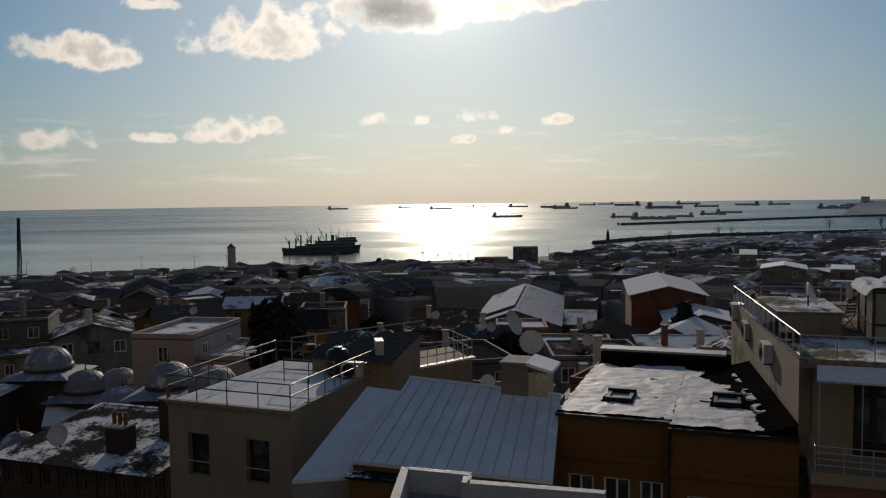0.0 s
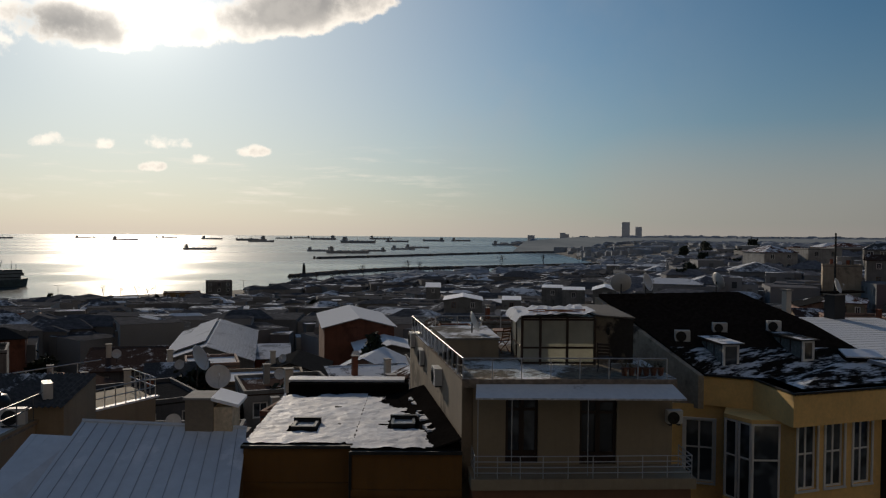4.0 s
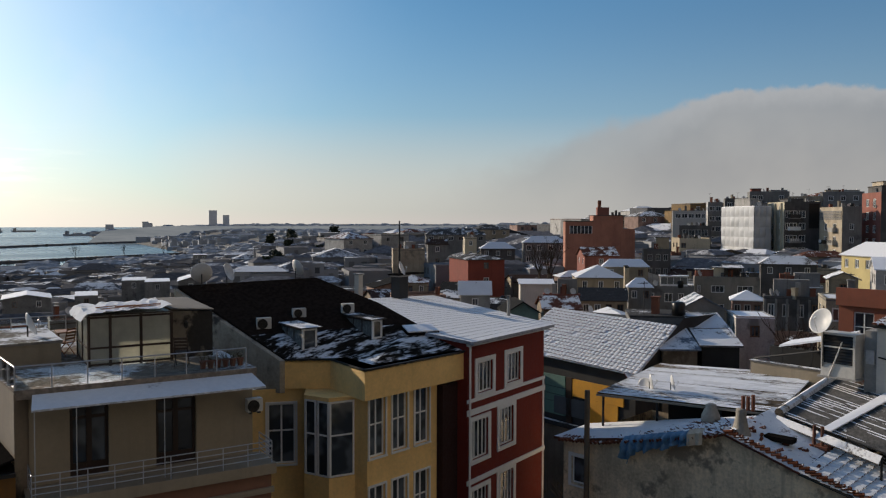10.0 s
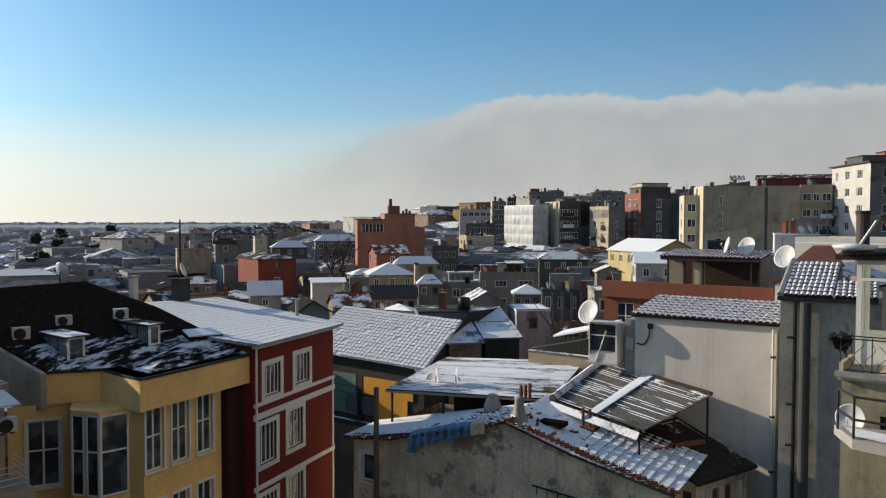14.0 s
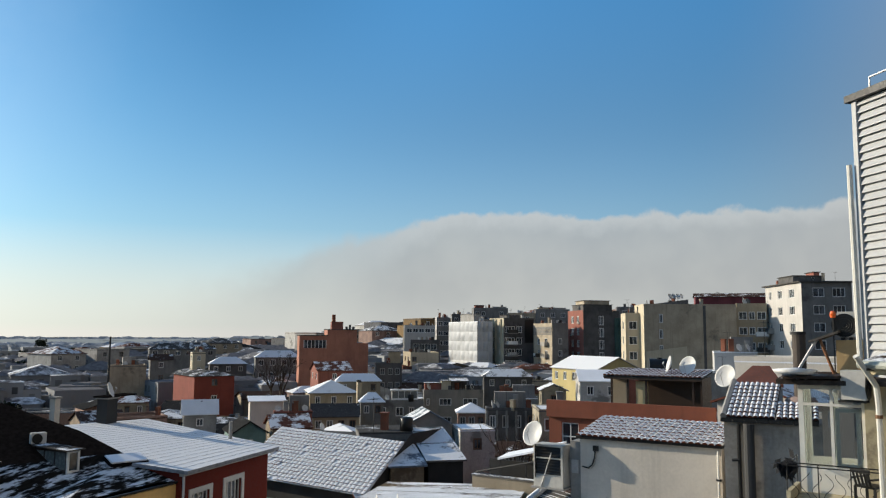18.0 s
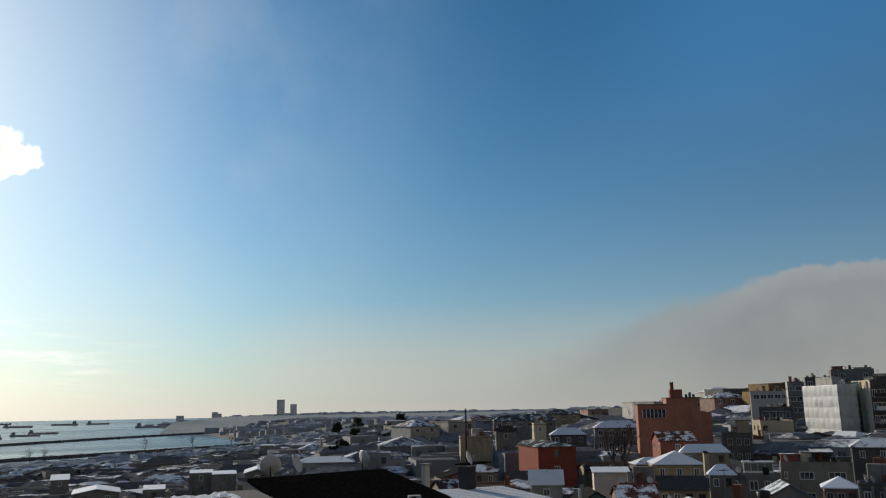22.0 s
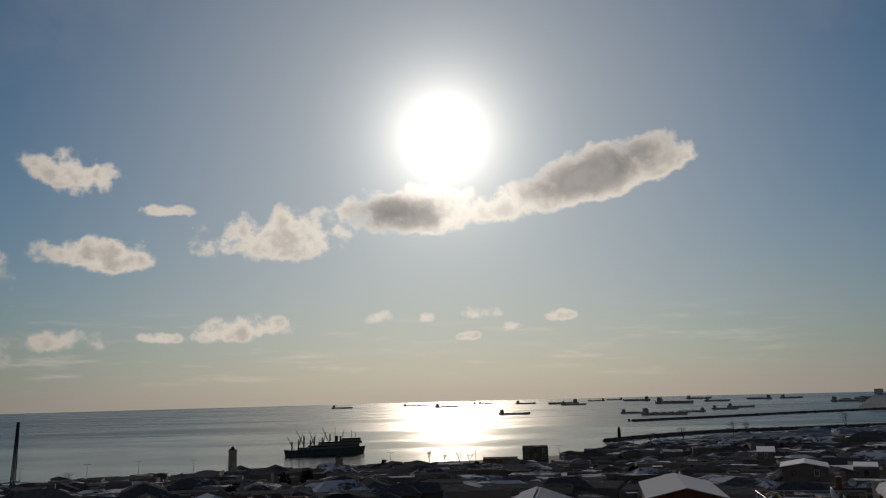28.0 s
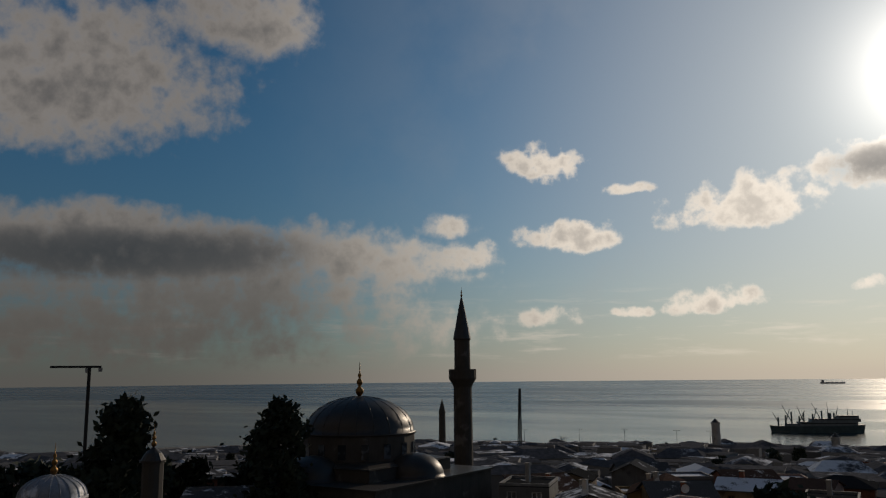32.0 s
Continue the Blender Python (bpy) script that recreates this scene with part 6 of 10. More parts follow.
    for i in range(40):
        x = 0.1 + i * 0.19
        z = 12.16 + x * 0.11 if x < 2.2 else 12.4 + (x - 2.2) * 0.251
        lip.tube((x, -0.42 - rb.uniform(0, 0.1), z - 0.08), (x + rb.uniform(-0.05, 0.05), 0.1, z + 0.02), 0.07, 0.05, n=6)
    tagged(part("eave_tiles", lip, snowy("eave_row_snow", (0.16, 0.06, 0.035), 0.4, 3.0), ob, "ragged row of red eave tiles"), kind="stuff")
    part("stone_patch", Mesh().box(8.8, 1.1, 13.5, 9.9, 1.6, 13.68), TAR, ob)
    part("wall_rail", Mesh().tube((9.0, -0.12, 11.3), (11.3, -0.12, 11.05), 0.04, n=5), BLACKWALL, ob)
    for i in range(5):
        part("rail_hook", Mesh().tube((9.2 + i * 0.45, -0.12, 11.26 - 0.04 * i), (9.2 + i * 0.45, -0.12, 10.95 - 0.04 * i), 0.025, n=4), BLACKWALL, ob)
    # tarpaulin
    tp = thing("tarpaulin", m @ Matrix.Translation((3.3, -0.3, 12.2)), "crumpled blue and beige tarpaulin hanging over the eaves", "tarpaulin")
    mesh = Mesh()
    nx, nz = 44, 8
    for i in range(nx + 1):
        for j in range(nz + 1):
            x = 3.2 * i / nx
            drop = (0.78 - 0.22 * i / nx + 0.32 * math.exp(-((i - 5) / 4.0) ** 2)) * j / nz * (0.95 + 0.1 * math.sin(i * 0.5) + 0.05 * math.sin(i * 1.7))
            fold = 0.13 * math.sin(i * 1.15 + 0.2 * j) * (0.4 + j / nz) + 0.05 * math.sin(i * 2.7 - j * 0.6)
            lip = 0.3 * max(0.0, 1 - j / 1.5)
            mesh.v.append((x + 0.04 * math.sin(j * 1.3 + i), -0.16 - fold + lip, 0.27 * x + 0.62 - drop + random.uniform(-0.015, 0.015)))
    for i in range(nx):
        for j in range(nz):
            q = i * (nz + 1) + j
            mesh.f.append((q, q + nz + 1, q + nz + 2, q + 1))
    part("sheet", mesh, BLUETARP, tp, smooth=True)
    cl = Mesh()
    for i in range(7):
        for j in range(5):
            cl.v.append((3.05 + 0.11 * i, -0.2 - 0.06 * math.sin(i * 1.6) + (0.25 if j == 0 else 0), 1.5 + 0.03 * i - 0.16 * j))
    for i in range(6):
        for j in range(4):
            q = i * 5 + j
            cl.f.append((q, q + 5, q + 6, q + 1))
    part("cloth", cl, surface("beige_cloth", (0.5, 0.42, 0.32), 0.9), tp, "beige cloth at its end")
    # wrapped chimneys with pots, and a pole
    P = lambda x, y, z: m @ Vector((x, y, z))
    for x, y, hh, pots in ((8.1, 0.6, 1.15, 3), (6.0, 2.4, 0.7, 0)):
        c = thing("chimney", m @ Matrix.Translation((x, y, 13.5)), "chimney wrapped in grey cloth" + (" with terracotta pots" if pots else ""), "chimney", "chimneys")
        pr = [(0.42, 0), (0.36, 0.25), (0.25, 0.5), (0.19, hh * 0.8), (0.22, hh), (0.1, hh + 0.06)]
        mm = Mesh().lathe(pr, 14)
        mm.v = [(a * (1 + 0.22 * math.sin(7 * math.atan2(b, a) + cz * 3)), b * (1 + 0.22 * math.sin(7 * math.atan2(b, a))), cz) for a, b, cz in mm.v]
        part("wrapping", mm, surface("grey_sacking", (0.33, 0.30, 0.25), 0.95, vary=0.3, bump=0.7), c, smooth=True)
        for i in range(pots):
            part("chimney_pot", Mesh().tube((0.05 + i * 0.2, 0.05, hh), (0.05 + i * 0.2, 0.05, hh + 0.55 + 0.1 * (i == 2)), 0.075, n=8), BRICK_PIPE, c)
    c = thing("chimney", m @ Matrix.Translation((10.2, 2.6, 13.1)), "two thin rusty flue pipes on a small terracotta base", "chimney", "chimneys")
    part("base", Mesh().box(-0.2, -0.2, -0.3, 0.55, 0.3, 0.18), BRICK_PIPE, c)
    for x in (0.0, 0.3):
        part("flue", Mesh().tube((x, 0, 0.1), (x, 0, 0.95), 0.07, n=8), surface("rusty_pipe", (0.12, 0.05, 0.03), 0.8), c)
    pl = thing("wooden_pole", m @ Matrix.Translation((1.6, -0.5, 0)), "weathered wooden pole standing before the mud wall", "pole")
    part("shaft", Mesh().tube((0, 0, 0), (0, 0, 14.6), 0.14, 0.12, n=10), surface("grey_timber", (0.13, 0.10, 0.07), 0.9, vary=0.3), pl)
    # two corrugated roofs behind
    r1 = thing("corrugated_roof", Matrix.Translation((34, 13, 33)), "wide snowy corrugated sheet roof on thin posts", "roof")
    o = Vector((34, 13, 33))
    A, B, C, D = (Vector(q) - o for q in ((34.1, 17.0, 33.95), (35.6, 9.2, 33.9), (42.5, 9.4, 34.5), (42.6, 17.6, 34.1)))
    corrugated(r1, D, A, B, C, SHEET_BROWN, 0.26, 0.045, sheets=7)
    snow_strips(r1, D, A, B, C, 0.52, 0.8, 0.85)
    for f in (0.03, 0.35, 0.7, 0.98):
        p = A.lerp(B, f)
        part("post", Mesh().tube((p.x + 0.2, p.y, -6), (p.x + 0.2, p.y, p.z - 0.05), 0.06, n=6), DARKIRON, r1)
    part("fascia", Mesh().tube(A + Vector((0, 0, -0.08)), B + Vector((0, 0, -0.08)), 0.06, n=5), surface("grey_timber_fascia", (0.3, 0.26, 0.2), 0.9), r1)
    # black wall in place of the shade beneath the sheet roof
    part("back_wall", Mesh().prism([(2.4, 1.4), (2.8, -3.6), (3.0, -3.6), (2.6, 1.4)], -10, 0.6), BLACKWALL, r1)
    r2 = thing("corrugated_roof", Matrix.Translation((36, 6, 33)), "dark translucent corrugated sheet roof with streaks of snow", "roof")
    o = Vector((36, 6, 33))
    A, B, C, D = (Vector(q) - o for q in ((35.2, 9.0, 34.0), (33.0, 4.6, 33.6), (36.3, 2.3, 34.62), (41.4, 8.2, 34.75)))
    corrugated(r2, D, A, B, C, SHEET2, 0.24, 0.05, sheets=6)
    snow_strips(r2, D, A, B, C, 0.24, 0.62, 0.42)
    part("batten", Mesh().slab([A.lerp(B, 0.44) + Vector((0, 0, 0.12)), A.lerp(B, 0.52) + Vector((0, 0, 0.12)), D.lerp(C, 0.52) + Vector((0, 0, 0.12)), D.lerp(C, 0.44) + Vector((0, 0, 0.12))], 0.05), SNOW, r2)
    part("verge_sheet", Mesh().tube(A + Vector((0, 0, 0.05)), D + Vector((0, 0, 0.05)), 0.2, n=8), SHEET_BROWN, r2, "rounded grey verge sheet")
    part("verge_timber", Mesh().tube(D + Vector((0, 0, 0.06)), C + Vector((0, 0, 0.06)), 0.1, n=6), DARKWOOD, r2, "rotten timber edge")
    part("skirt", Mesh().slab([A + Vector((-0.2, 0, -0.02)), B + Vector((-0.2, 0.1, -0.02)), B + Vector((-0.3, 0.2, -0.32)), A + Vector((-0.3, 0.2, -0.25))], 0.04), SHEET, r2)
    for p in (B, C, B.lerp(C, 0.5)):
        part("post", Mesh().tube((p.x, p.y + 0.15, -6), (p.x, p.y + 0.15, p.z - 0.05), 0.05, n=6), DARKIRON, r2)
    part("parapet", Mesh().prism([(B.x + 0.2, B.y + 0.2), (C.x, C.y + 0.2), (C.x, C.y + 0.5), (B.x + 0.2, B.y + 0.5)], -8, -0.35), TERRA, r2)
    part("inner_wall", Mesh().prism([(A.x + 1.0, A.y), (C.x - 0.5, C.y + 2.0), (C.x - 0.4, C.y + 2.2), (A.x + 1.2, A.y + 0.2)], -8, 0.4), BLACKWALL, r2)
    br = house((32.9, 2.5), (35.9, 0.8), 3.5, 24, 31.9, "shed", MUD, snowy("dark_lean_roof", (0.04, 0.035, 0.03), 0.15, 0.6), 1.2, label="low lean-to with a row of narrow windows under a dark roof", win=(0.45, 1.0), every=0.7)
    dish((36.6, 15.6, 33.4), 0.95, 290, 10, 0.6, "grey satellite dish below the corrugated roof edge")
    for x, y in ((36.0, 15.2), (36.4, 14.3)):
        dish((x, y, 34.1), 0.75, 150, 12, 0.35, "satellite dish seen edge-on, on the snowy corrugated roof")


low_house()


# ---- white gable wall with a tiled lean-to roof ----
def white_wall_house():
    L, R = (38.94, 6.06), (37.58, -0.22)
    m, w = front(L, R, 20.0)
    ob = thing("house", m, "house with a blank pale rendered wall under a tiled snowy roof", "house")
    h = 17.55
    part("wall", Mesh().box(0, 0, 0, w, 4.2, h), PALE, ob)
    part("gutter", Mesh().tube((-0.1, -0.16, h + 0.02), (w + 0.05, -0.16, h + 0.1), 0.06, n=6), DARKIRON, ob)
    tiled(ob, (-0.15, -0.2, h + 0.1), (w + 0.25, 0, 0), (0.1, 3.3, 0.62), TILE_RED, 0.29, 0.42)
    part("downpipe", Mesh().tube((w - 0.12, -0.1, 2), (w - 0.12, -0.1, h - 0.1), 0.055), DRAIN, ob)
    for z in (8.5, 11.2, 13.6, 16.2):
        part("pipe_clip", Mesh().box(w - 0.22, -0.16, z, w - 0.02, -0.004, z + 0.08), DARKIRON, ob)
    wire = Mesh()
    pts = [(0.75, -0.05, 17.1), (0.72, -0.06, 16.7), (0.6, -0.06, 16.35), (0.4, -0.06, 16.2), (0.1, -0.06, 16.25)]
    for a, b in zip(pts, pts[1:]):
        wire.tube(a, b, 0.035, n=5)
    part("cable", wire, PLASTIC, ob)
    part("cable_box", Mesh().box(0.66, -0.12, 17.0, 0.9, -0.004, 17.25), PLASTIC, ob)
    part("side_pier", Mesh().box(-0.55, 0.1, 0, -0.004, 3.0, h - 0.2), CONCRETE, ob)
    part("meter_box", Mesh().box(-0.45, -0.02, 15.9, -0.1, 0.096, 16.5), surface("grey_enamel", (0.42, 0.42, 0.42), 0.5), ob)
    cg = thing("cooling_unit", m @ Matrix.Translation((-2.2, -0.4, 15.2)), "large louvred cooling unit in a steel frame", "cooling unit")
    part("casing", Mesh().box(0, 0, 0, 1.5, 0.9, 1.95), surface("cooler_steel", (0.50, 0.485, 0.45), 0.6, vary=0.2, streak=0.3), cg)
    part("front_frame", lattice([0, 0.1, 1.4, 1.5], [0, 0.5, 1.3, 1.36, 1.87, 1.95], -0.07, -0.013), surface("worn_ivory_paint", (0.55, 0.53, 0.48), 0.6, vary=0.2, streak=0.3), cg, "worn pale steel frame")
    for i in range(9):
        part("louvre", Mesh().slab([(0.12, -0.05, 0.62 + i * 0.135), (1.38, -0.05, 0.62 + i * 0.135), (1.38, -0.004, 0.70 + i * 0.135), (0.12, -0.004, 0.70 + i * 0.135)], 0.02), PLASTIC, cg)
    part("grille_back", Mesh().box(0.1, -0.012, 0.58, 1.4, -0.003, 1.85), PLASTIC, cg)
    part("leg", Mesh().tube((0.3, -0.1, -0.3), (0.95, -0.12, 1.6), 0.03, n=5), STEEL, cg)
    part("shelf", Mesh().box(-0.1, -0.2, -0.08, 1.6, 1.0, -0.004), CONCRETE, cg)
    dish(tuple(m @ Vector((-2.1, -0.5, 15.6))), 1.2, 300, 22, 2.0, "large white satellite dish on a tall mast")
    tw = thing("terrace_wall", m @ Matrix.Translation((-7.0, 1.6, 8)), "pale terrace wall with a snow-topped canopy frame", "terrace")
    part("wall", Mesh().box(0.2, 0, 0, 5.0, 0.3, 6.95), BEIGE, tw)
    part("coping", Mesh().box(0.15, -0.05, 6.954, 5.0, 0.35, 7.02), ROOFS[3], tw)
    part("top_rail", Mesh().tube((0.3, 0.2, 7.1), (4.9, 0.2, 8.2), 0.05, n=5), DARKIRON, tw)
    part("canopy", Mesh().slab([(1.5, 0.4, 7.9), (4.9, 0.4, 8.75), (4.9, 1.6, 8.9), (1.5, 1.6, 8.05)], 0.1), SNOW, tw)
    for x in (1.6, 3.1, 4.8):
        part("post", Mesh().box(x, 0.45, 6.9, x + 0.06, 0.5, 7.45 + 0.25 * x), DARKIRON, tw)
    # black sheet: dimness behind the canopy given as colour
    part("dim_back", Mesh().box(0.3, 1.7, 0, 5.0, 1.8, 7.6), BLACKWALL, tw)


white_wall_house()


# ---- grey house with stove pipes, balconies, siding ----
def pipe_house():
    L, R = (34.3, -0.4), (34.0, -3.85)
    m, w = front(L, R, 20.0)
    ob = thing("house", m, "grey rendered house with thick black stove pipes and a tiled roof", "house")
    h = 19.05
    part("wall", Mesh().box(0, 0, 0, w, 6, h), surface("sooty_grey_render", (0.36, 0.325, 0.28), 0.9, vary=0.3, stain=(0.19, 0.17, 0.145), stain_at=0.55, stain_scale=0.5, streak=0.5), ob)
    for i in range(8):
        part("gutter_length", Mesh().box(-0.1 + i * w / 8, -0.18, h - 0.02, -0.12 + (i + 1) * w / 8, -0.004, h + 0.13), DARKIRON, ob)
    # taller hip over the corner, lower lean-to beside it
    tiled(ob, (0.1, -0.1, h + 0.16), (1.75, 0, 0), (0.15, 2.6, 1.15), TILE_RED, 0.2, 0.3)
    tiled(ob, (1.9, -0.1, h + 0.16), (w - 2.0, 0, 0), (0.0, 1.3, 0.5), TILE_RED, 0.2, 0.3)
    part("step_wall", Mesh().prism([(1.92, 0.4), (2.06, 0.4), (2.06, 2.6), (1.92, 2.6)], h, [h + 0.3, h + 0.3, h + 1.2, h + 1.2]), CONCRETE, ob)
    part("verge", Mesh().tube((0.0, -0.1, h + 0.2), (0.2, 2.6, h + 1.4), 0.13, n=6), CONCRETE, ob)
    part("roof_peak", Mesh().slab([(0.1, 2.6, h + 1.3), (2.1, 2.6, h + 1.3), (1.5, 4.6, h + 2.0), (0.8, 4.6, h + 2.0)], 0.1), surface("old_red_tile", (0.13, 0.045, 0.03), 0.9, vary=0.4), ob)
    part("stove_pipe", Mesh().tube((0.55, -0.14, 2), (0.55, -0.14, h - 0.1), 0.07), PLASTIC, ob)
    part("stove_pipe", Mesh().tube((0.92, -0.26, 2), (0.92, -0.26, h - 0.05), 0.2, n=12), surface("sooty_pipe", (0.05, 0.05, 0.05), 0.7), ob)
    for z in (13.4, 15.0, 17.6):
        part("pipe_valve", Mesh().tube((0.28, -0.2, z), (0.55, -0.2, z + 0.03), 0.06, n=6), BLACKWALL, ob)
    part("meter_box", Mesh().box(2.25, -0.14, 15.2, 2.5, -0.002, 15.75), WHITE, ob)
    ch = thing("chimney", m @ Matrix.Translation((2.75, 1.9, h + 0.55)), "round sooty metal chimney pipe on a wide pedestal", "chimney", "chimneys")
    part("flue", Mesh().tube((0, 0, 0), (0, 0, 2.9), 0.25, n=14), surface("sooty_flue", (0.07, 0.055, 0.045), 0.75, vary=0.4), ch)
    part("flue_rim", Mesh().lathe([(0.25, 2.8), (0.29, 2.8), (0.29, 2.92), (0.2, 2.92)], 14), DARKIRON, ch)
    part("pedestal", Mesh().lathe([(0.6, -0.6), (0.6, 0.2), (0.5, 0.32), (0.26, 0.36)], 18), surface("pinkish_pedestal", (0.30, 0.22, 0.19), 0.9), ch, smooth=True)


pipe_house()


def balcony_house():
    m, w = front((18.32, -1.76), (17.96, -3.39), 20.0)
    ob = thing("apartment_house", m, "cream apartment house with a white glazed bay and iron balconies", "house")
    cream = surface("cream_render", (0.50, 0.43, 0.28), 0.85, vary=0.2, stain=(0.28, 0.23, 0.15), stain_at=0.6, stain_scale=0.8, streak=0.45)
    ivory = surface("ivory_frame_paint", (0.78, 0.76, 0.70), 0.5, vary=0.1)
    # glazed bay that one sees through
    room = Mesh().quad((0.12, 1.32, 19.105), (1.4, 1.32, 19.105), (1.4, 2.4, 19.105), (0.12, 2.4, 19.105))
    part("bay_floor", room, cream, ob)
    g = part("glazed_bay", lattice([0.1, 0.2, 0.70, 0.76, 1.28, 1.34], [19.1, 19.62, 20.86, 20.92, 21.2, 21.28], 1.3, 1.37), ivory, ob, "ivory-framed glazed bay")
    part("pane", Mesh().box(0.18, 1.33, 19.6, 1.3, 1.34, 21.24), CLEAR, g)
    part("side_pane", Mesh().box(0.12, 1.38, 19.6, 0.13, 2.38, 21.24), CLEAR, g)
    part("lower_panel", Mesh().box(0.2, 1.312, 19.1, 1.28, 1.36, 19.6), ivory, g)
    part("door_frame", lattice([0.78, 0.86, 1.16, 1.25], [19.62, 19.7, 20.74, 20.82], 1.40, 1.45), ivory, g)
    part("rear_frame", lattice([0.12, 0.2, 0.66, 0.74, 1.3, 1.36], [19.1, 19.7, 21.2, 21.28], 2.36, 2.4), ivory, g)
    for y in (1.85, 2.36):
        part("side_post", Mesh().box(0.1, y, 19.1, 0.16, y + 0.06, 21.28), ivory, g)
    part("pier", Mesh().box(1.344, 1.2, 8, 1.85, 2.0, 21.32), cream, ob)
    part("bay_roof", Mesh().slab([(-0.25, 0.9, 21.40), (1.85, 0.9, 21.42), (1.85, 2.6, 21.52), (-0.25, 2.6, 21.52)], 0.1), snowy("bay_snow", (0.06, 0.05, 0.045), 0.3, 0.8), ob)
    part("roof_planks", Mesh().slab([(-0.1, 0.8, 21.46), (0.9, 0.8, 21.5), (1.2, 1.2, 21.54), (-0.2, 1.3, 21.5)], 0.05), DARKWOOD, ob)
    part("tray", Mesh().lathe([(0.02, 0.0), (0.38, -0.02), (0.44, 0.06), (0.02, 0.1)], 20, (0.12, 0.9, 21.55)), surface("white_enamel", (0.7, 0.7, 0.7), 0.4), ob, "shallow white tray on the bay roof", smooth=True)
    # upper balcony
    part("balcony_slab", Mesh().box(0.0, 0.0, 18.96, 1.75, 1.3, 19.1), cream, ob)
    part("slab_edge", Mesh().box(-0.05, -0.06, 19.02, 1.78, -0.002, 19.13), CONCRETE, ob)
    part("upstand", Mesh().box(0.02, 0.02, 19.104, 0.1, 1.2, 19.3), cream, ob)
    P = lambda x, y, z: tuple(m @ Vector((x, y, z)))
    rl = railing([P(0.04, 1.25, 19.1), P(0.04, 0.04, 19.1), P(1.72, 0.04, 19.1)], 0.74, "curled black wrought-iron balcony railing", (1.0, 0.92, 0.08), 0.6, 0.012, DARKIRON)
    inv = rl.matrix_world.inverted()
    for i in range(8):
        cv = Mesh()
        for k in range(14):
            q = lambda f: inv @ m @ Vector((0.16 + i * 0.205 + 0.085 * math.sin(f * 6.28 + 1.3 * i), 0.04, 19.16 + 0.52 * f))
            cv.tube(q(k / 14), q((k + 1) / 14), 0.007, n=4)
        part("scroll", cv, DARKIRON, rl)
    ch = thing("plastic_chair", m @ Matrix.Translation((1.45, 0.5, 19.1)) @ pose(0, 0, 0, 0, 0, 150), "black plastic garden chair on the balcony", "chair")
    part("seat", Mesh().box(-0.2, -0.2, 0.34, 0.2, 0.2, 0.38), PLASTIC, ch)
    for i in range(5):
        part("back_slat", Mesh().slab([(-0.17 + 0.075 * i, 0.2, 0.36), (-0.12 + 0.075 * i, 0.2, 0.36), (-0.12 + 0.075 * i, 0.3, 0.66), (-0.17 + 0.075 * i, 0.3, 0.66)], 0.02), PLASTIC, ch)
    part("back_rail", Mesh().box(-0.19, 0.28, 0.62, 0.2, 0.32, 0.7), PLASTIC, ch)
    for x in (-0.22, 0.18):
        part("armrest", Mesh().box(x, -0.18, 0.5, x + 0.05, 0.26, 0.53), PLASTIC, ch)
        for y in (-0.18, 0.16):
            part("leg", Mesh().box(x, y, 0, x + 0.04, y + 0.04, 0.5 if y < 0 else 0.36), PLASTIC, ch)
    bundle = Mesh()
    g = random.Random(5)
    for _ in range(70):
        c = Vector((-0.02 + g.gauss(0, 0.07), 0.3 + g.gauss(0, 0.12), 19.66 + g.gauss(0, 0.09)))
        u, v = (Vector((g.uniform(-1, 1), g.uniform(-1, 1), g.uniform(-1, 1))) * 0.11 for _ in range(2))
        bundle.quad(c - u, c - v, c + u, c + v)
    tagged(part("cloth", bundle, surface("black_cloth", (0.012, 0.012, 0.014), 0.95, bump=0.8), ob), "black cloth tied to the railing", kind="stuff")
    # lower storey and balcony
    mossy = surface("mossy_render", (0.29, 0.26, 0.17), 0.9, vary=0.25, stain=(0.16, 0.15, 0.095), stain_at=0.52, stain_scale=0.9, streak=0.6)
    part("lower_wall", Mesh_move(pierced(Mesh(), 1.75, 8, 18.96, [(0.75, 1.55, 17.65, 18.3)], 0.25, x0=0.06), Matrix.Translation((0, 0.1, 0))), mossy, ob)
    part("lower_side", Mesh().quad((0.06, 3.0, 8), (0.06, 0.1, 8), (0.06, 0.1, 18.96), (0.06, 3.0, 18.96)), cream, ob)
    window(ob, 0.75, 17.65, 0.8, 0.65, (2, 1), Matrix.Translation((0, 0.1, 0)), mat=DARKWOOD, sill=False)
    for i in range(6):
        part("glass_bottle", Mesh().lathe([(0.035, 0), (0.035, 0.18), (0.015, 0.25), (0.015, 0.3)], 8, (0.82 + 0.1 * i, 0.02, 17.66)), surface("olive_glass", (0.05, 0.06, 0.02), 0.15), ob)
    dish(P(0.3, -0.2, 17.9), 0.56, 290, 8, 0.36, "white satellite dish fixed low on the house wall")
    low = [(17.6, -1.75, 38.15), (16.9, -1.98, 38.15), (16.12, -3.49, 38.2), (15.7, -4.3, 38.22)]
    part("lower_slab", Mesh().prism([tuple((m.inverted() @ Vector(q)).xy) for q in ((17.9, -1.7, 0), (16.88, -1.96, 0), (15.68, -4.32, 0), (17.6, -4.6, 0))], 17.95, 18.14), CONCRETE, ob)
    part("deck_snow", Mesh().prism([tuple((m.inverted() @ Vector(q)).xy) for q in ((17.7, -1.85, 0), (16.97, -2.02, 0), (15.8, -4.3, 0), (16.5, -4.4, 0))], 18.144, 18.17), ROOFS[3], ob, "thin snow on the balcony deck")
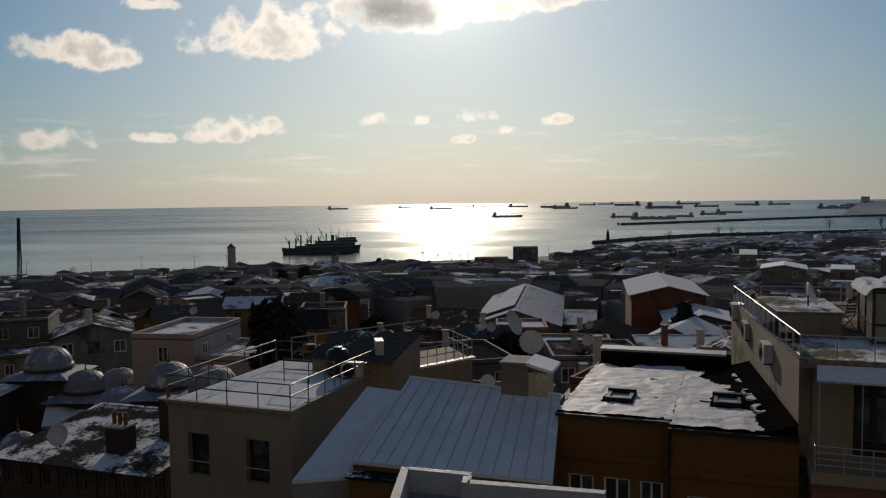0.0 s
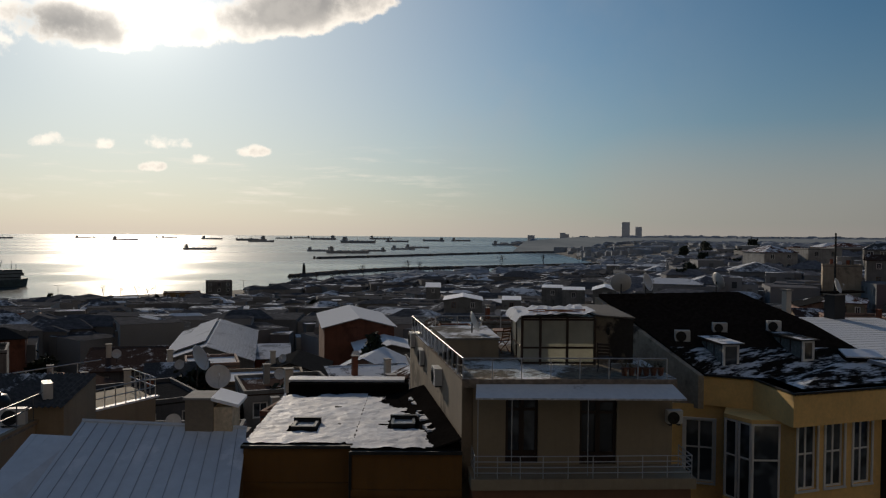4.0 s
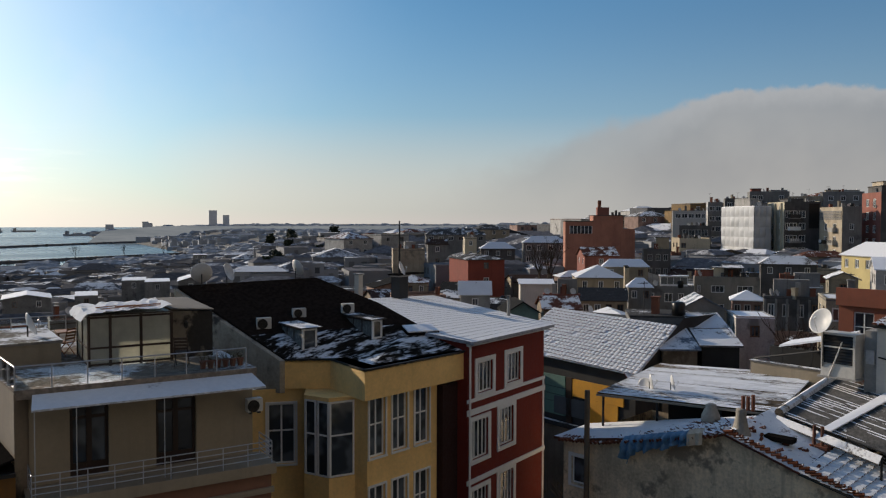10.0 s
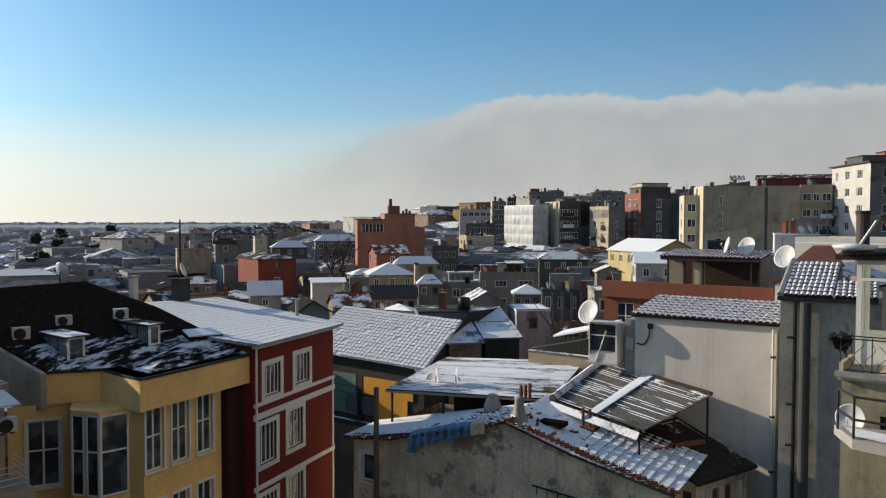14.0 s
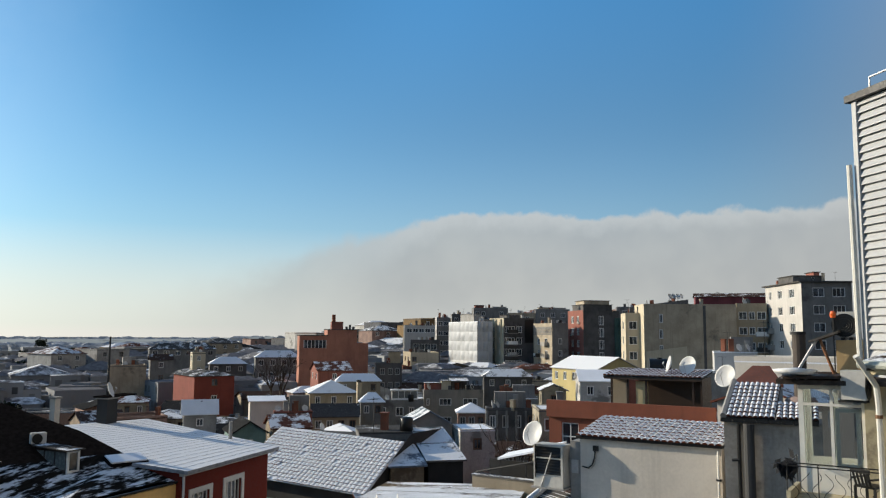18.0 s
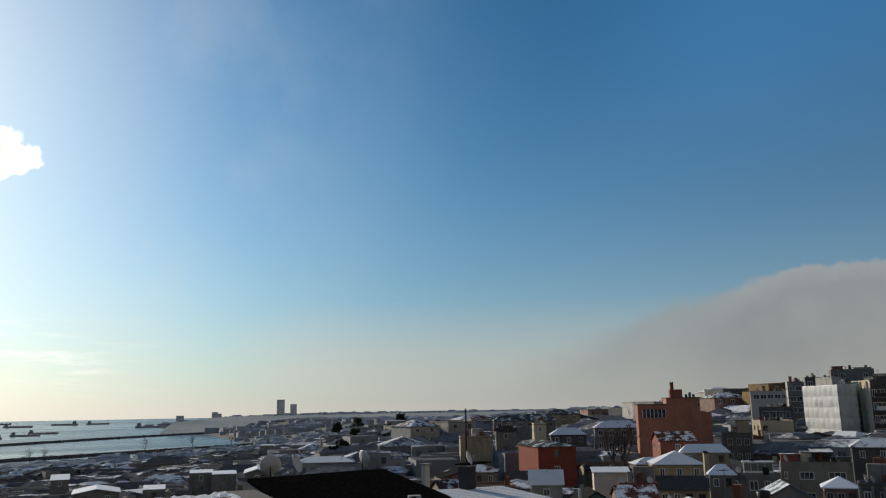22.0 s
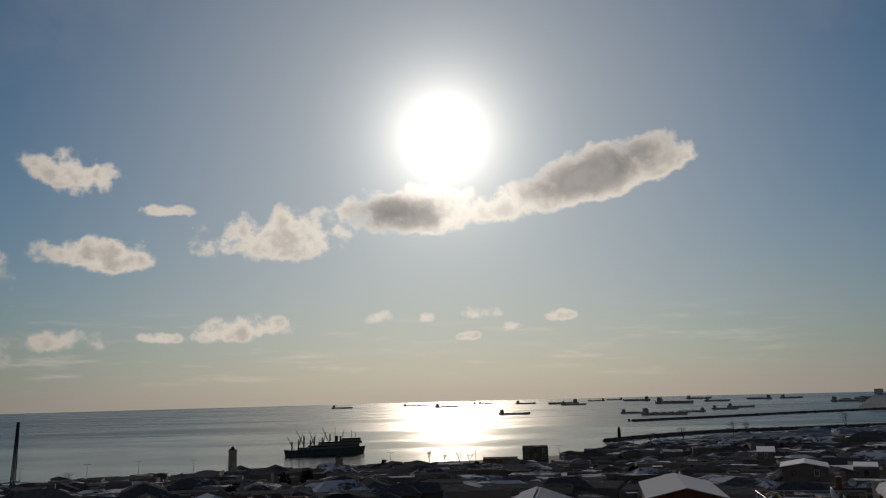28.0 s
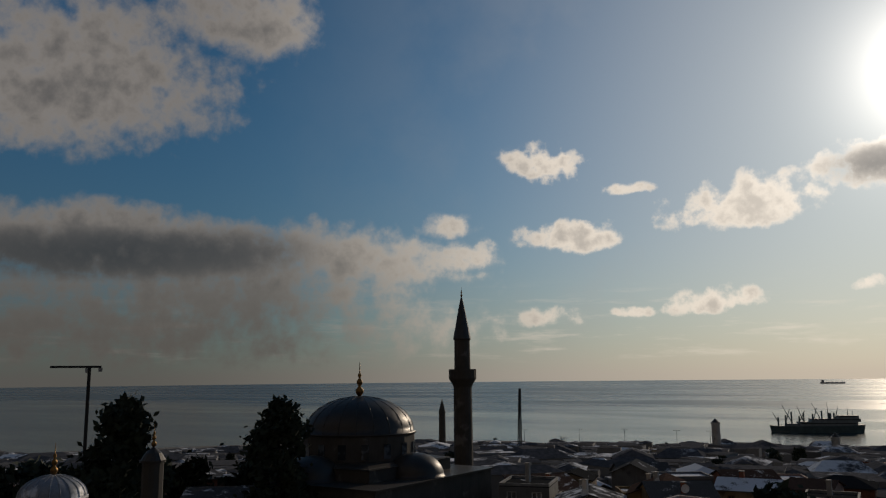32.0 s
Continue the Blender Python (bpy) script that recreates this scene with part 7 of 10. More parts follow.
    railing(low, 0.76, "plain black steel balcony railing with snow on the deck", (1.0, 0.45), 0.85, 0.024, DARKIRON)
    ac_unit(P(1.42, 0.85, 21.0), math.degrees(math.atan2(-1.63, -0.36)) + 82, (0.42, 0.46, 0.62), "white outdoor unit hung on the corner of the bay")
    st = thing("roof_shed", pose(20.46, -3.0, 41.5, 0, 0, -104), "small ochre stair hut with a tilted snowy tin lid", "hut")
    part("wall", Mesh().box(0, 0, 0, 0.6, 1.2, 0.72), surface("ochre_plain", (0.46, 0.33, 0.17), 0.9, vary=0.12), st)
    part("lid", Mesh().slab([(-0.5, -0.35, 0.7), (0.1, -0.35, 0.92), (0.1, 1.3, 0.98), (-0.5, 1.3, 0.76)], 0.05), SHEET, st)
    part("strut", Mesh().tube((-0.75, -0.2, 0.05), (-0.35, -0.2, 0.72), 0.035, n=5), DISHMAT, st, "pale bent strut")
    part("strut", Mesh().tube((-0.02, -0.25, 0.0), (-0.28, -0.25, 0.75), 0.035, n=5), WOOD, st)
    ac_unit((20.5, -3.05, 42.24), -104, (0.36, 0.3, 0.6), "grey boiler unit on the hut roof")
    lt = thing("warning_lamp", Matrix.Translation((20.3, -2.95, 42.7)), "small orange beacon on a rod", "lamp")
    part("rod", Mesh().tube((0, 0, -1.2), (0, 0, 0), 0.015, n=5), DARKIRON, lt)
    part("lens", Mesh().lathe([(0.05, 0), (0.065, 0.08), (0.045, 0.14), (0.01, 0.15)], 10), surface("orange_plastic", (0.7, 0.12, 0.02), 0.4), lt)
    # the wing beyond the bay: eaves with a gutter, a pilaster and a tall window
    em, ew = front((17.0, -3.03), (15.4, -4.83), 20.0)
    eb = thing("apartment_house", em, "cream house wing with pilasters under a snow-dusted eave", "house")
    part("front_wall", Mesh_move(pierced(Mesh(), ew, 8, 21.62, [(0.5, 0.72, 19.3, 21.0)], 0.15, x0=0.3), Matrix.Translation((0, 0.3, 0))), surface("pale_cream_render", (0.66, 0.62, 0.48), 0.85, vary=0.15, stain=(0.24, 0.21, 0.15), stain_at=0.6, stain_scale=0.9, streak=0.35), eb)
    window(eb, 0.5, 19.3, 0.22, 1.7, (1, 2), Matrix.Translation((0, 0.3, 0)), sill=True)
    for x in (0.82, 1.7):
        part("pilaster", Mesh().box(x, 0.12, 8, x + 0.34, 0.296, 21.4), cream, eb)
        part("capital", Mesh().box(x - 0.05, 0.06, 21.404, x + 0.39, 0.29, 21.6), cream, eb)
    part("soffit", Mesh().box(0.1, 0.02, 21.624, ew, 1.2, 21.7), cream, eb)
    part("eave_roof", Mesh().slab([(0.02, -0.04, 21.86), (ew, -0.04, 21.82), (ew, 1.3, 22.1), (0.02, 1.3, 22.14)], 0.1), snowy("eave_tile_snow", (0.08, 0.06, 0.05), 0.62, 1.2), eb, "tiled eave with patches of snow")
    part("gutter", Mesh().tube((0.0, -0.08, 21.8), (ew, -0.08, 21.76), 0.075, n=8), surface("green_white_gutter", (0.40, 0.42, 0.37), 0.5, vary=0.15), eb, "pale green rounded gutter")
    for i in range(5):
        part("gutter_bracket", Mesh().box(0.2 + 0.45 * i, -0.17, 21.7, 0.23 + 0.45 * i, 0.0, 21.74), DARKIRON, eb)
    dp = Mesh()
    inv = em.inverted()
    pts = [inv @ Vector(q) for q in ((16.66, -2.9, 41.95), (16.95, -3.24, 41.42), (16.95, -3.26, 41.1), (16.95, -3.26, 28.0))]
    for a, b in zip(pts, pts[1:]):
        dp.tube(a, b, 0.05, n=8)
    part("downpipe", dp, DRAIN, eb, "bent white downpipe")
    for z in (20.9, 19.4):
        q = inv @ Vector((16.95, -3.26, 20 + z))
        part("pipe_clip", Mesh().lathe([(0.05, -0.03), (0.064, -0.03), (0.064, 0.03), (0.05, 0.03)], 8, tuple(q)), surface("rusty_clip", (0.2, 0.1, 0.05), 0.8), eb)


balcony_house()


def siding_house():
    eye = Vector((1.14, -0.95, 42.19))
    m0, w = front((16.1, -3.0), (11.9, -5.7), 20.0)
    m = Matrix.Translation(eye) @ Matrix.Scale(1.25, 4) @ Matrix.Translation(-eye) @ m0
    ob = thing("house", m, "tall house end clad in grey horizontal siding boards", "house")
    part("wall", Mesh().box(0.02, 0.05, 5, w, 4, 26.3), SIDING, ob)
    for i in range(32):
        z = 21.95 + i * 0.138
        part("board", Mesh().slab([(0.1, -0.035, z), (w, -0.035, z), (w, 0.03, z + 0.14), (0.1, 0.03, z + 0.14)], 0.02), SIDING, ob)
    part("corner_trim", Mesh().box(0.0, -0.06, 20, 0.1, 0.1, 26.35), SIDING, ob)
    part("fascia", Mesh().box(-0.1, -0.12, 26.3, w, 0.3, 26.42), DARKIRON, ob)
    part("downpipe", Mesh().tube((-0.05, -0.12, 25.2), (-0.02, -0.12, 21.9), 0.045, n=8), DRAIN, ob)
    P = lambda x, y, z: tuple(m @ Vector((x, y, z)))
    railing([P(0.15, 0.2, 26.4), P(w, 0.2, 26.4)], 0.4, "low steel rail on the siding house roof", (1.0,), 1.0, 0.02)


siding_house()


# ---- terracotta terrace block with a pergola ----
CREAM_DOOR = surface("cream_door", (0.45, 0.38, 0.22), 0.6, vary=0.1)


def pergola_house():
    L, R = (54.3, 11.0), (52.3, 0.4)
    m, w = front(L, R, 22.0)
    ob = thing("house", m, "house with a terracotta parapet and a tiled roof-terrace pergola", "house")
    holes = [(0.9, 2.1, 12.6, 14.6)]
    part("front_wall", pierced(Mesh(), w, 0, 14.95, holes), TERRA, ob)
    window(ob, 0.9, 12.6, 1.2, 2.0, (2, 2))
    part("body", Mesh().box(0.05, 0.3, 0, w, 8, 14.9), TERRA, ob)
    part("parapet", Mesh().box(-0.1, -0.2, 14.95, w + 0.1, 0.1, 16.05), TERRA, ob)
    part("deck", Mesh().box(0, 0.1, 14.95, w, 8, 15.1), CONCRETE, ob)
    pg = thing("pergola", m @ Matrix.Translation((3.6, 1.2, 15.1)), "roof-terrace shelter with posts under a snowy tile roof", "pergola")
    for x in (0.3, 1.4, 2.6, 5.6, 6.1):
        part("post", Mesh().box(x, 0, 0, x + 0.12, 0.12, 2.6), DARKWOOD, pg)
    # back and end walls are coloured dark to carry the deep shade inside
    part("back_wall", Mesh().box(1.4, 2.4, 0, 6.2, 2.6, 2.6), DARKWOOD, pg, "back wall in dark wood colour for the shelter's deep shade")
    part("end_wall", Mesh().box(6.1, 0.2, 0, 6.2, 2.4, 2.6), DARKWOOD, pg)
    part("fascia", Mesh().box(-0.05, -0.28, 2.42, 6.3, -0.2, 2.6), DARKWOOD, pg)
    part("pale_door", Mesh().box(1.9, 0.3, 0, 2.7, 0.4, 2.3), CREAM_DOOR, pg, "pale yellowish door")
    part("side_wall", Mesh().box(0.2, 0.3, 0, 1.3, 0.5, 2.5), BEIGE, pg)
    tiled(pg, (-0.1, -0.3, 2.62), (6.4, 0, 0), (0, 3.0, 0.35), TILE_RED, 0.28, 0.5)
    tk = thing("water_tank", pose(62.9, 4.5, 39.3, 0, 0, -80), "large black plastic roof water tank", "tank")
    part("tank_body", Mesh().tube((-0.75, 0, 0.75), (0.75, 0, 0.75), 0.62, n=18), PLASTIC, tk)
    part("stand", Mesh().box(-0.7, -0.45, -4.2, 0.7, 0.45, 0.14), CONCRETE, tk)
    part("lid", Mesh().tube((0, 0, 1.3), (0, 0, 1.45), 0.2, n=12), PLASTIC, tk)
    dish(tuple(m @ Vector((8.75, 2.5, 17.5))), 1.25, 305, 22, 0.9, "white satellite dish beside a black tank")
    dish(tuple(m @ Vector((7.7, 2.0, 17.6))), 1.1, 345, 15, 0.9, "white satellite dish seen edge-on beside a black tank")
    dish((50.2, -0.4, 38.6), 1.35, 305, 22, 1.4, "white satellite dish above a tiled roof")
    house((50.6, 0.2), (49.0, -4.5), 6, 24, 38.6, "gable_y", PALE, TILE_BARE, 1.0, label="small house with a snow-dusted tile roof", win=(0.8, 1.0))
    house((60.0, -0.8), (58.2, -7.0), 5, 26, 40.6, "flat", PALE, SNOW, label="pale roof-top hut with white snow on its lid", detail=False)


pergola_house()


# ---- hillside blocks in the west ----
def at(az, d):
    return (d * math.sin(radians(az)), d * math.cos(radians(az)))


def height(el, d):
    return EYE + d * math.tan(radians(el))


TAKEN = []          # centres and radii that the small houses keep clear of


def meet(p, d, az):
    """How far along d from p the bearing az is met."""
    s, c = math.sin(radians(az)), math.cos(radians(az))
    den = d[0] * c - d[1] * s
    return -(p[0] * c - p[1] * s) / den


TAUPE = surface("taupe_render", (0.39, 0.33, 0.245), 0.9, vary=0.22, stain=(0.17, 0.15, 0.12), stain_at=0.57, stain_scale=0.12, streak=0.45)
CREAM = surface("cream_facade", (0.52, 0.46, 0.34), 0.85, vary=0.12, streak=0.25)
OLDGREY = surface("old_grey_facade", (0.23, 0.22, 0.21), 0.9, vary=0.25, streak=0.45)
WHITEF = surface("white_facade", (0.46, 0.45, 0.43), 0.8, vary=0.08, streak=0.15)


def block(azl, azm, azr, el, d, turn=25.0, base=None, wall=None, lit=None, deep=None, **kw):
    """A block whose near corner stands at azm; its lit side runs back to azl, its front to azr."""
    p = at(azm, d)
    a = radians(azm)
    right = Vector((math.cos(a), -math.sin(a)))
    away = Vector((math.sin(a), math.cos(a)))
    t = radians(turn)
    fd = right * math.cos(t) + away * math.sin(t)
    sd = Vector((-fd.y, fd.x))
    w = meet(p, fd, azr)
    if azl < azm - 0.05:
        deep = min(40.0, abs(meet(p, sd, azl)))
    deep = deep or 10.0
    q = (p[0] + fd.x * w, p[1] + fd.y * w)
    z1 = height(el, d)
    g = min(ground_z(*p), ground_z(*q)) - 2.0
    TAKEN.append((p[0] + fd.x * w / 2 + sd.x * deep / 2, p[1] + fd.y * w / 2 + sd.y * deep / 2, max(w, deep) * 0.62))
    base = min(g, z1 - 6)
    ob = house(p, q, deep, base, z1, wall=wall, **kw)
    ww, wd, wh = SIZES[ob.name]
    if lit:
        # front in another render than the side
        part("front_render", Mesh().box(0, -0.05, 0, ww, -0.003, wh), lit, ob)
    if kw.get("roof") == "flat" and d > 70 and ww > 3:
        rn = random.Random(int(azm * 100))
        hx = rn.uniform(0.1, 0.5) * ww
        part("roof_hut", Mesh().box(hx, wd * 0.35, wh + 0.1, min(ww - 0.3, hx + rn.uniform(2, 4)), wd * 0.8, wh + rn.uniform(1.4, 2.4)), rn.choice((CONCRETE, OLDGREY)), ob)
        for _ in range(3):
            x, y = rn.uniform(0.4, ww - 1.0), rn.uniform(0.4, max(0.6, wd * 0.3))
            part("chimney", Mesh().box(x, y, wh, x + 0.6, y + 0.5, wh + rn.uniform(0.9, 2.0)), rn.choice((CONCRETE, BRICK_PIPE)), ob)
        for _ in range(2):
            v = ob.matrix_world @ Vector((rn.uniform(0.4, ww - 0.4), 0.5, wh + 0.1))
            dish(tuple(v), rn.uniform(0.8, 1.1), 200 + rn.uniform(-25, 25), 20, 0.5, "pale satellite dish on an apartment roof")
        if "left" in kw.get("faces", ("left",)) and wd > 6:
            for k in range(2, int(wh / 2.9)):
                z = wh - k * 2.9 + 0.4
                if z > 3 and rn.random() < 0.6:
                    b = part("balcony", Mesh().box(-0.9, wd * 0.55, z - 0.15, -0.004, wd * 0.55 + 2.4, z), CONCRETE, ob)
                    part("balcony_front", Mesh().box(-0.9, wd * 0.55, z + 0.004, -0.82, wd * 0.55 + 2.4, z + 0.85), rn.choice((WHITE, CONCRETE)), b)
    return ob


# ---- apartment blocks on the slope: a render per face, often darker where the front's shade is put in, window columns and balconies ----
BUFF = surface("buff_facade", (0.36, 0.30, 0.21), 0.9, vary=0.2, stain=(0.2, 0.17, 0.12), stain_at=0.6, stain_scale=0.2, streak=0.4)
BRICKRED = surface("dull_brick_red_facade", (0.25, 0.095, 0.07), 0.9, vary=0.2, streak=0.35)
ORANGE = surface("orange_red_render", (0.37, 0.165, 0.11), 0.9, vary=0.18, stain=(0.28, 0.125, 0.085), stain_at=0.58, stain_scale=0.15, streak=0.35)
# dark greys; on the fronts of two-tone blocks they hold painted-in shade
DARKGREY = surface("dark_grey_facade", (0.095, 0.092, 0.09), 0.9, vary=0.3, stain=(0.05, 0.05, 0.05), stain_at=0.55, stain_scale=0.2, streak=0.5)
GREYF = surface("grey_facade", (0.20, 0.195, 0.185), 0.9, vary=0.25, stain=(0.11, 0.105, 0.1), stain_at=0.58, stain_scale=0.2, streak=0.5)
FLATS_ROOF = snowy("flats_roof_snow", (0.09, 0.085, 0.08), 0.5, 0.35)


def stand(azl, azm, azr, d, turn, deep=None):
    """Near corner, right front corner and depth of a block seen between two bearings."""
    p = at(azm, d)
    a, t = radians(azm), radians(turn)
    fd = Vector((math.cos(a), -math.sin(a))) * math.cos(t) + Vector((math.sin(a), math.cos(a))) * math.sin(t)
    sd = Vector((-fd.y, fd.x))
    w = meet(p, fd, azr)
    if azl < azm - 0.05:
        deep = min(40.0, abs(meet(p, sd, azl)))
    deep = deep or 10.0
    q = (p[0] + fd.x * w, p[1] + fd.y * w)
    TAKEN.append((p[0] + fd.x * w / 2 + sd.x * deep / 2, p[1] + fd.y * w / 2 + sd.y * deep / 2, max(w, deep) * 0.6))
    return p, q, w, deep


def apartment(azl, azm, azr, el, d, turn, side, face, label, side_cols=(), front_cols=(), rows=4, top=0.8, storey=2.9, win=(1.4, 1.45), side_win=None, bars=(2, 1), frame_mat=None,
              balconies=(), huts=(), dishes=2, acs=0, overhang=0.0, deep=None, roof=None, pots=2, seed=0, parapet=0.45):
    """A flat-roofed block of flats; columns are shares of each face's length; balconies: face, share, width, rows."""
    rn = random.Random(int(azm * 100) + seed)
    p, q, w, deep = stand(azl, azm, azr, d, turn, deep)
    z0, z1 = min(ground_z(*p), ground_z(*q)) - 3.0, height(el, d)
    z0 = min(z0, z1 - 8)
    m, _ = front(p, q, z0)
    h = z1 - z0
    ob = thing("apartment_house", m, label, "apartment house", "hillside flats")
    SIZES[ob.name] = (w, deep, h)
    FLATS.append((m, w, deep, h))
    faces = {"front": (Matrix(), w, front_cols, face, win), "side": (pose(0, deep, 0, 0, 0, -90), deep, side_cols, side, side_win or win)}
    for nm, (fm, ln, cols, mat, sz) in faces.items():
        holes = []
        for c in cols:
            c, ww = c if isinstance(c, tuple) else (c, sz[0])
            for k in range(rows):
                t = h - top - k * storey
                x0, x1 = c * ln - ww / 2, c * ln + ww / 2
                if t - sz[1] > 1.0 and x0 > 0.1 and x1 < ln - 0.1:
                    holes.append((x0, x1, t - sz[1], t))
        part(nm + "_wall", Mesh_move(pierced(Mesh(), ln, 0, h, holes), fm), mat, ob)
        for a, b, c, e in holes:
            window(ob, a, c, b - a, e - c, (3, 1) if b - a > 2.0 else bars, fm, simple=True, mat=frame_mat or WHITE)
    part("rear_wall", Mesh().quad((w, 0, 0), (w, deep, 0), (w, deep, h), (w, 0, h)).quad((w, deep, 0), (0, deep, 0), (0, deep, h), (w, deep, h)), side, ob)
    o = overhang
    if o:
        part("roof", Mesh().box(-o, -o, h, w + o, deep + o, h + 0.22), roof or FLATS_ROOF, ob)
    else:
        part("roof", Mesh().box(0.02, 0.02, h - 0.3, w - 0.02, deep - 0.02, h - 0.1), roof or FLATS_ROOF, ob)
        for x0, y0, x1, y1, mat in ((0, 0, w, 0.2, face), (0, 0.2, 0.2, deep, side), (w - 0.2, 0.2, w, deep, side), (0.2, deep - 0.2, w - 0.2, deep, side)):
            if parapet:
                part("parapet", Mesh().box(x0, y0, h, x1, y1, h + parapet * (0.5 + 0.5 * rn.random())), mat, ob)
    for fc, share, wd, ks in balconies:
        fm, ln = faces[fc][0], faces[fc][1]
        x0 = share * ln - wd / 2
        for k in ks:
            z = h - top - k * storey - 1.75
            b = part("balcony", Mesh_move(Mesh().box(x0, -1.0, z - 0.16, x0 + wd, -0.004, z), fm), CONCRETE, ob)
            part("balcony_front", Mesh_move(Mesh().box(x0, -1.0, z + 0.004, x0 + wd, -0.92, z + 0.85).box(x0, -0.92, z + 0.004, x0 + 0.06, -0.004, z + 0.85).box(x0 + wd - 0.06, -0.92, z + 0.004, x0 + wd, -0.004, z + 0.85), fm),
                 rn.choice((WHITE, CONCRETE, side, DARKIRON)), b)
            if rn.random() < 0.5:
                wash = Mesh()
                for i in range(4):
                    xx = x0 + 0.2 + i * (wd - 0.5) / 4
                    wash.quad((xx, -1.06, z + 0.2 + 0.2 * rn.random()), (xx + 0.35, -1.06, z + 0.25), (xx + 0.35, -1.05, z + 0.95), (xx, -1.05, z + 0.95))
                part("laundry", Mesh_move(wash, fm), rn.choice((WHITE, DARKGREY, DISHMAT)), b)
    for x0, y0, x1, y1, hz, mat in huts:
        part("roof_hut", Mesh().box(x0 * w, y0 * deep, h + (0.22 if o else -0.1), x1 * w, y1 * deep, h + hz), mat, ob)
        part("hut_lid", Mesh().box(x0 * w - 0.2, y0 * deep - 0.2, h + hz, x1 * w + 0.2, y1 * deep + 0.2, h + hz + 0.12), FLATS_ROOF, ob)
    for _ in range(pots):
        x, y = rn.uniform(0.1, 0.9) * (w - 0.8), rn.uniform(0.1, 0.9) * (deep - 0.8)
        part("chimney", Mesh().box(x, y, h - 0.1, x + 0.7, y + 0.5, h + rn.uniform(0.8, 1.6)), rn.choice((CONCRETE, DARKGREY, BRICK_PIPE)), ob)
    for _ in range(dishes):
        dish(tuple(m @ Vector((rn.uniform(0.05, 0.95) * w, rn.uniform(0.1, 0.5) * deep, h + (0.22 if o else -0.1)))), rn.uniform(0.8, 1.1), 200 + rn.uniform(-35, 35), 20, rn.uniform(0.6, 1.0), "pale satellite dish on an apartment roof")
    for i in range(acs):
        fc = rn.choice(("front", "side"))
        fm, ln = faces[fc][0], faces[fc][1]
        u = m @ fm @ Vector((rn.uniform(0.15, 0.8) * ln, -0.34, h - top - rn.randrange(rows) * storey - 2.0))
        ac_unit(tuple(u), math.degrees((m @ fm).to_euler().z))
    return ob


# the big orange house with a stepped gable and a chimney
big = apartment(59.85, 60.02, 64.86, -0.49, 175, 4, ORANGE, ORANGE, "large orange-red rendered house with a stepped gable", front_cols=((0.36, 1.5),), rows=1, top=4.6, win=(1.4, 1.3), frame_mat=FRAME_GREY, deep=11, dishes=2, pots=0, parapet=0.0)
bw_, bd_, bh_ = SIZES[big.name]
zl, zc = height(0.02, 175) - big.location.z, height(0.45, 175) - big.location.z
part("gable_step", Mesh().box(0.0, 0.0, bh_, bw_ * 0.40, bd_, zl), ORANGE, big)
part("gable_step", Mesh().box(bw_ * 0.40, 0.0, bh_, bw_ * 0.83, bd_, zc), ORANGE, big)
part("roof_cap", Mesh().box(-0.15, -0.15, zl, bw_ * 0.40, bd_ + 0.1, zl + 0.2), FLATS_ROOF, big)
part("roof_cap", Mesh().box(bw_ * 0.40, -0.1, zc, bw_ * 0.84, bd_ + 0.1, zc + 0.12), FLATS_ROOF, big)
part("chimney", Mesh().box(bw_ * 0.46, 0.5, zc, bw_ * 0.63, 3.0, height(1.05, 175) - big.location.z), BRICKRED, big, "brick-red chimney block")
part("chimney_pot", Mesh().tube((bw_ * 0.495, 1.2, zc + 1.5), (bw_ * 0.495, 1.2, height(1.55, 175) - big.location.z), 0.4, n=8), BRICK_PIPE, big)
part("window_band", Mesh().box(0.9, -0.05, zl - 2.6, bw_ * 0.385, -0.004, zl - 0.9), GLASS, big)
for i in range(7):
    part("mullion", Mesh().box(0.9 + i * (bw_ * 0.385 - 1.0) / 6, -0.1, zl - 2.6, 1.02 + i * (bw_ * 0.385 - 1.0) / 6, -0.054, zl - 0.9), WHITE, big)
for i in range(3):
    part("roof_clutter", Mesh().box(bw_ * (0.68 + 0.05 * i), 2.0, zc, bw_ * (0.71 + 0.05 * i), 3.0, zc + 0.8 + 0.4 * (i % 2)), DARKGREY, big)
block(60.9, 61.45, 63.75, -2.4, 152, 12, wall=BRICKRED, roof="gable_x", cover=ROOFS[0], rise=1.6, label="small brick-red house under a low snowy gable roof", win=(0.9, 1.1), every=3.2)
block(60.6, 60.95, 64.3, -3.95, 138, 6, wall=BUFF, roof="hip", cover=ROOFS[3], rise=2.0, label="buff house with a broad snow-covered hipped roof", win=(0.9, 1.3), every=2.4, max_floors=1)
block(62.72, 62.8, 65.85, -3.12, 146, 5, wall=BUFF, roof="hip", cover=SNOW, rise=1.3, label="house with a white snow-covered hipped roof", win=(0.9, 1.2), every=2.4, max_floors=1)
block(64.28, 64.32, 64.6, -3.2, 130, 3, wall=BUFF, roof="flat", deep=5, parapet=0.0, label="narrow beige party wall standing above the roofs", detail=False)
block(61.2, 61.27, 64.46, -5.55, 120, 3, wall=BUFF, roof="gable_x", cover=ROOFS[2], rise=1.8, label="low beige house with white windows under a grey roof", win=(0.95, 1.2), every=1.25, max_floors=1, deep=8)
block(64.52, 64.6, 66.2, -4.54, 124, 4, wall=GREYF, roof="hip", cover=SNOW, rise=1.35, label="small dark house with a pointed white hipped roof", win=(0.85, 1.2), every=1.1, max_floors=2)
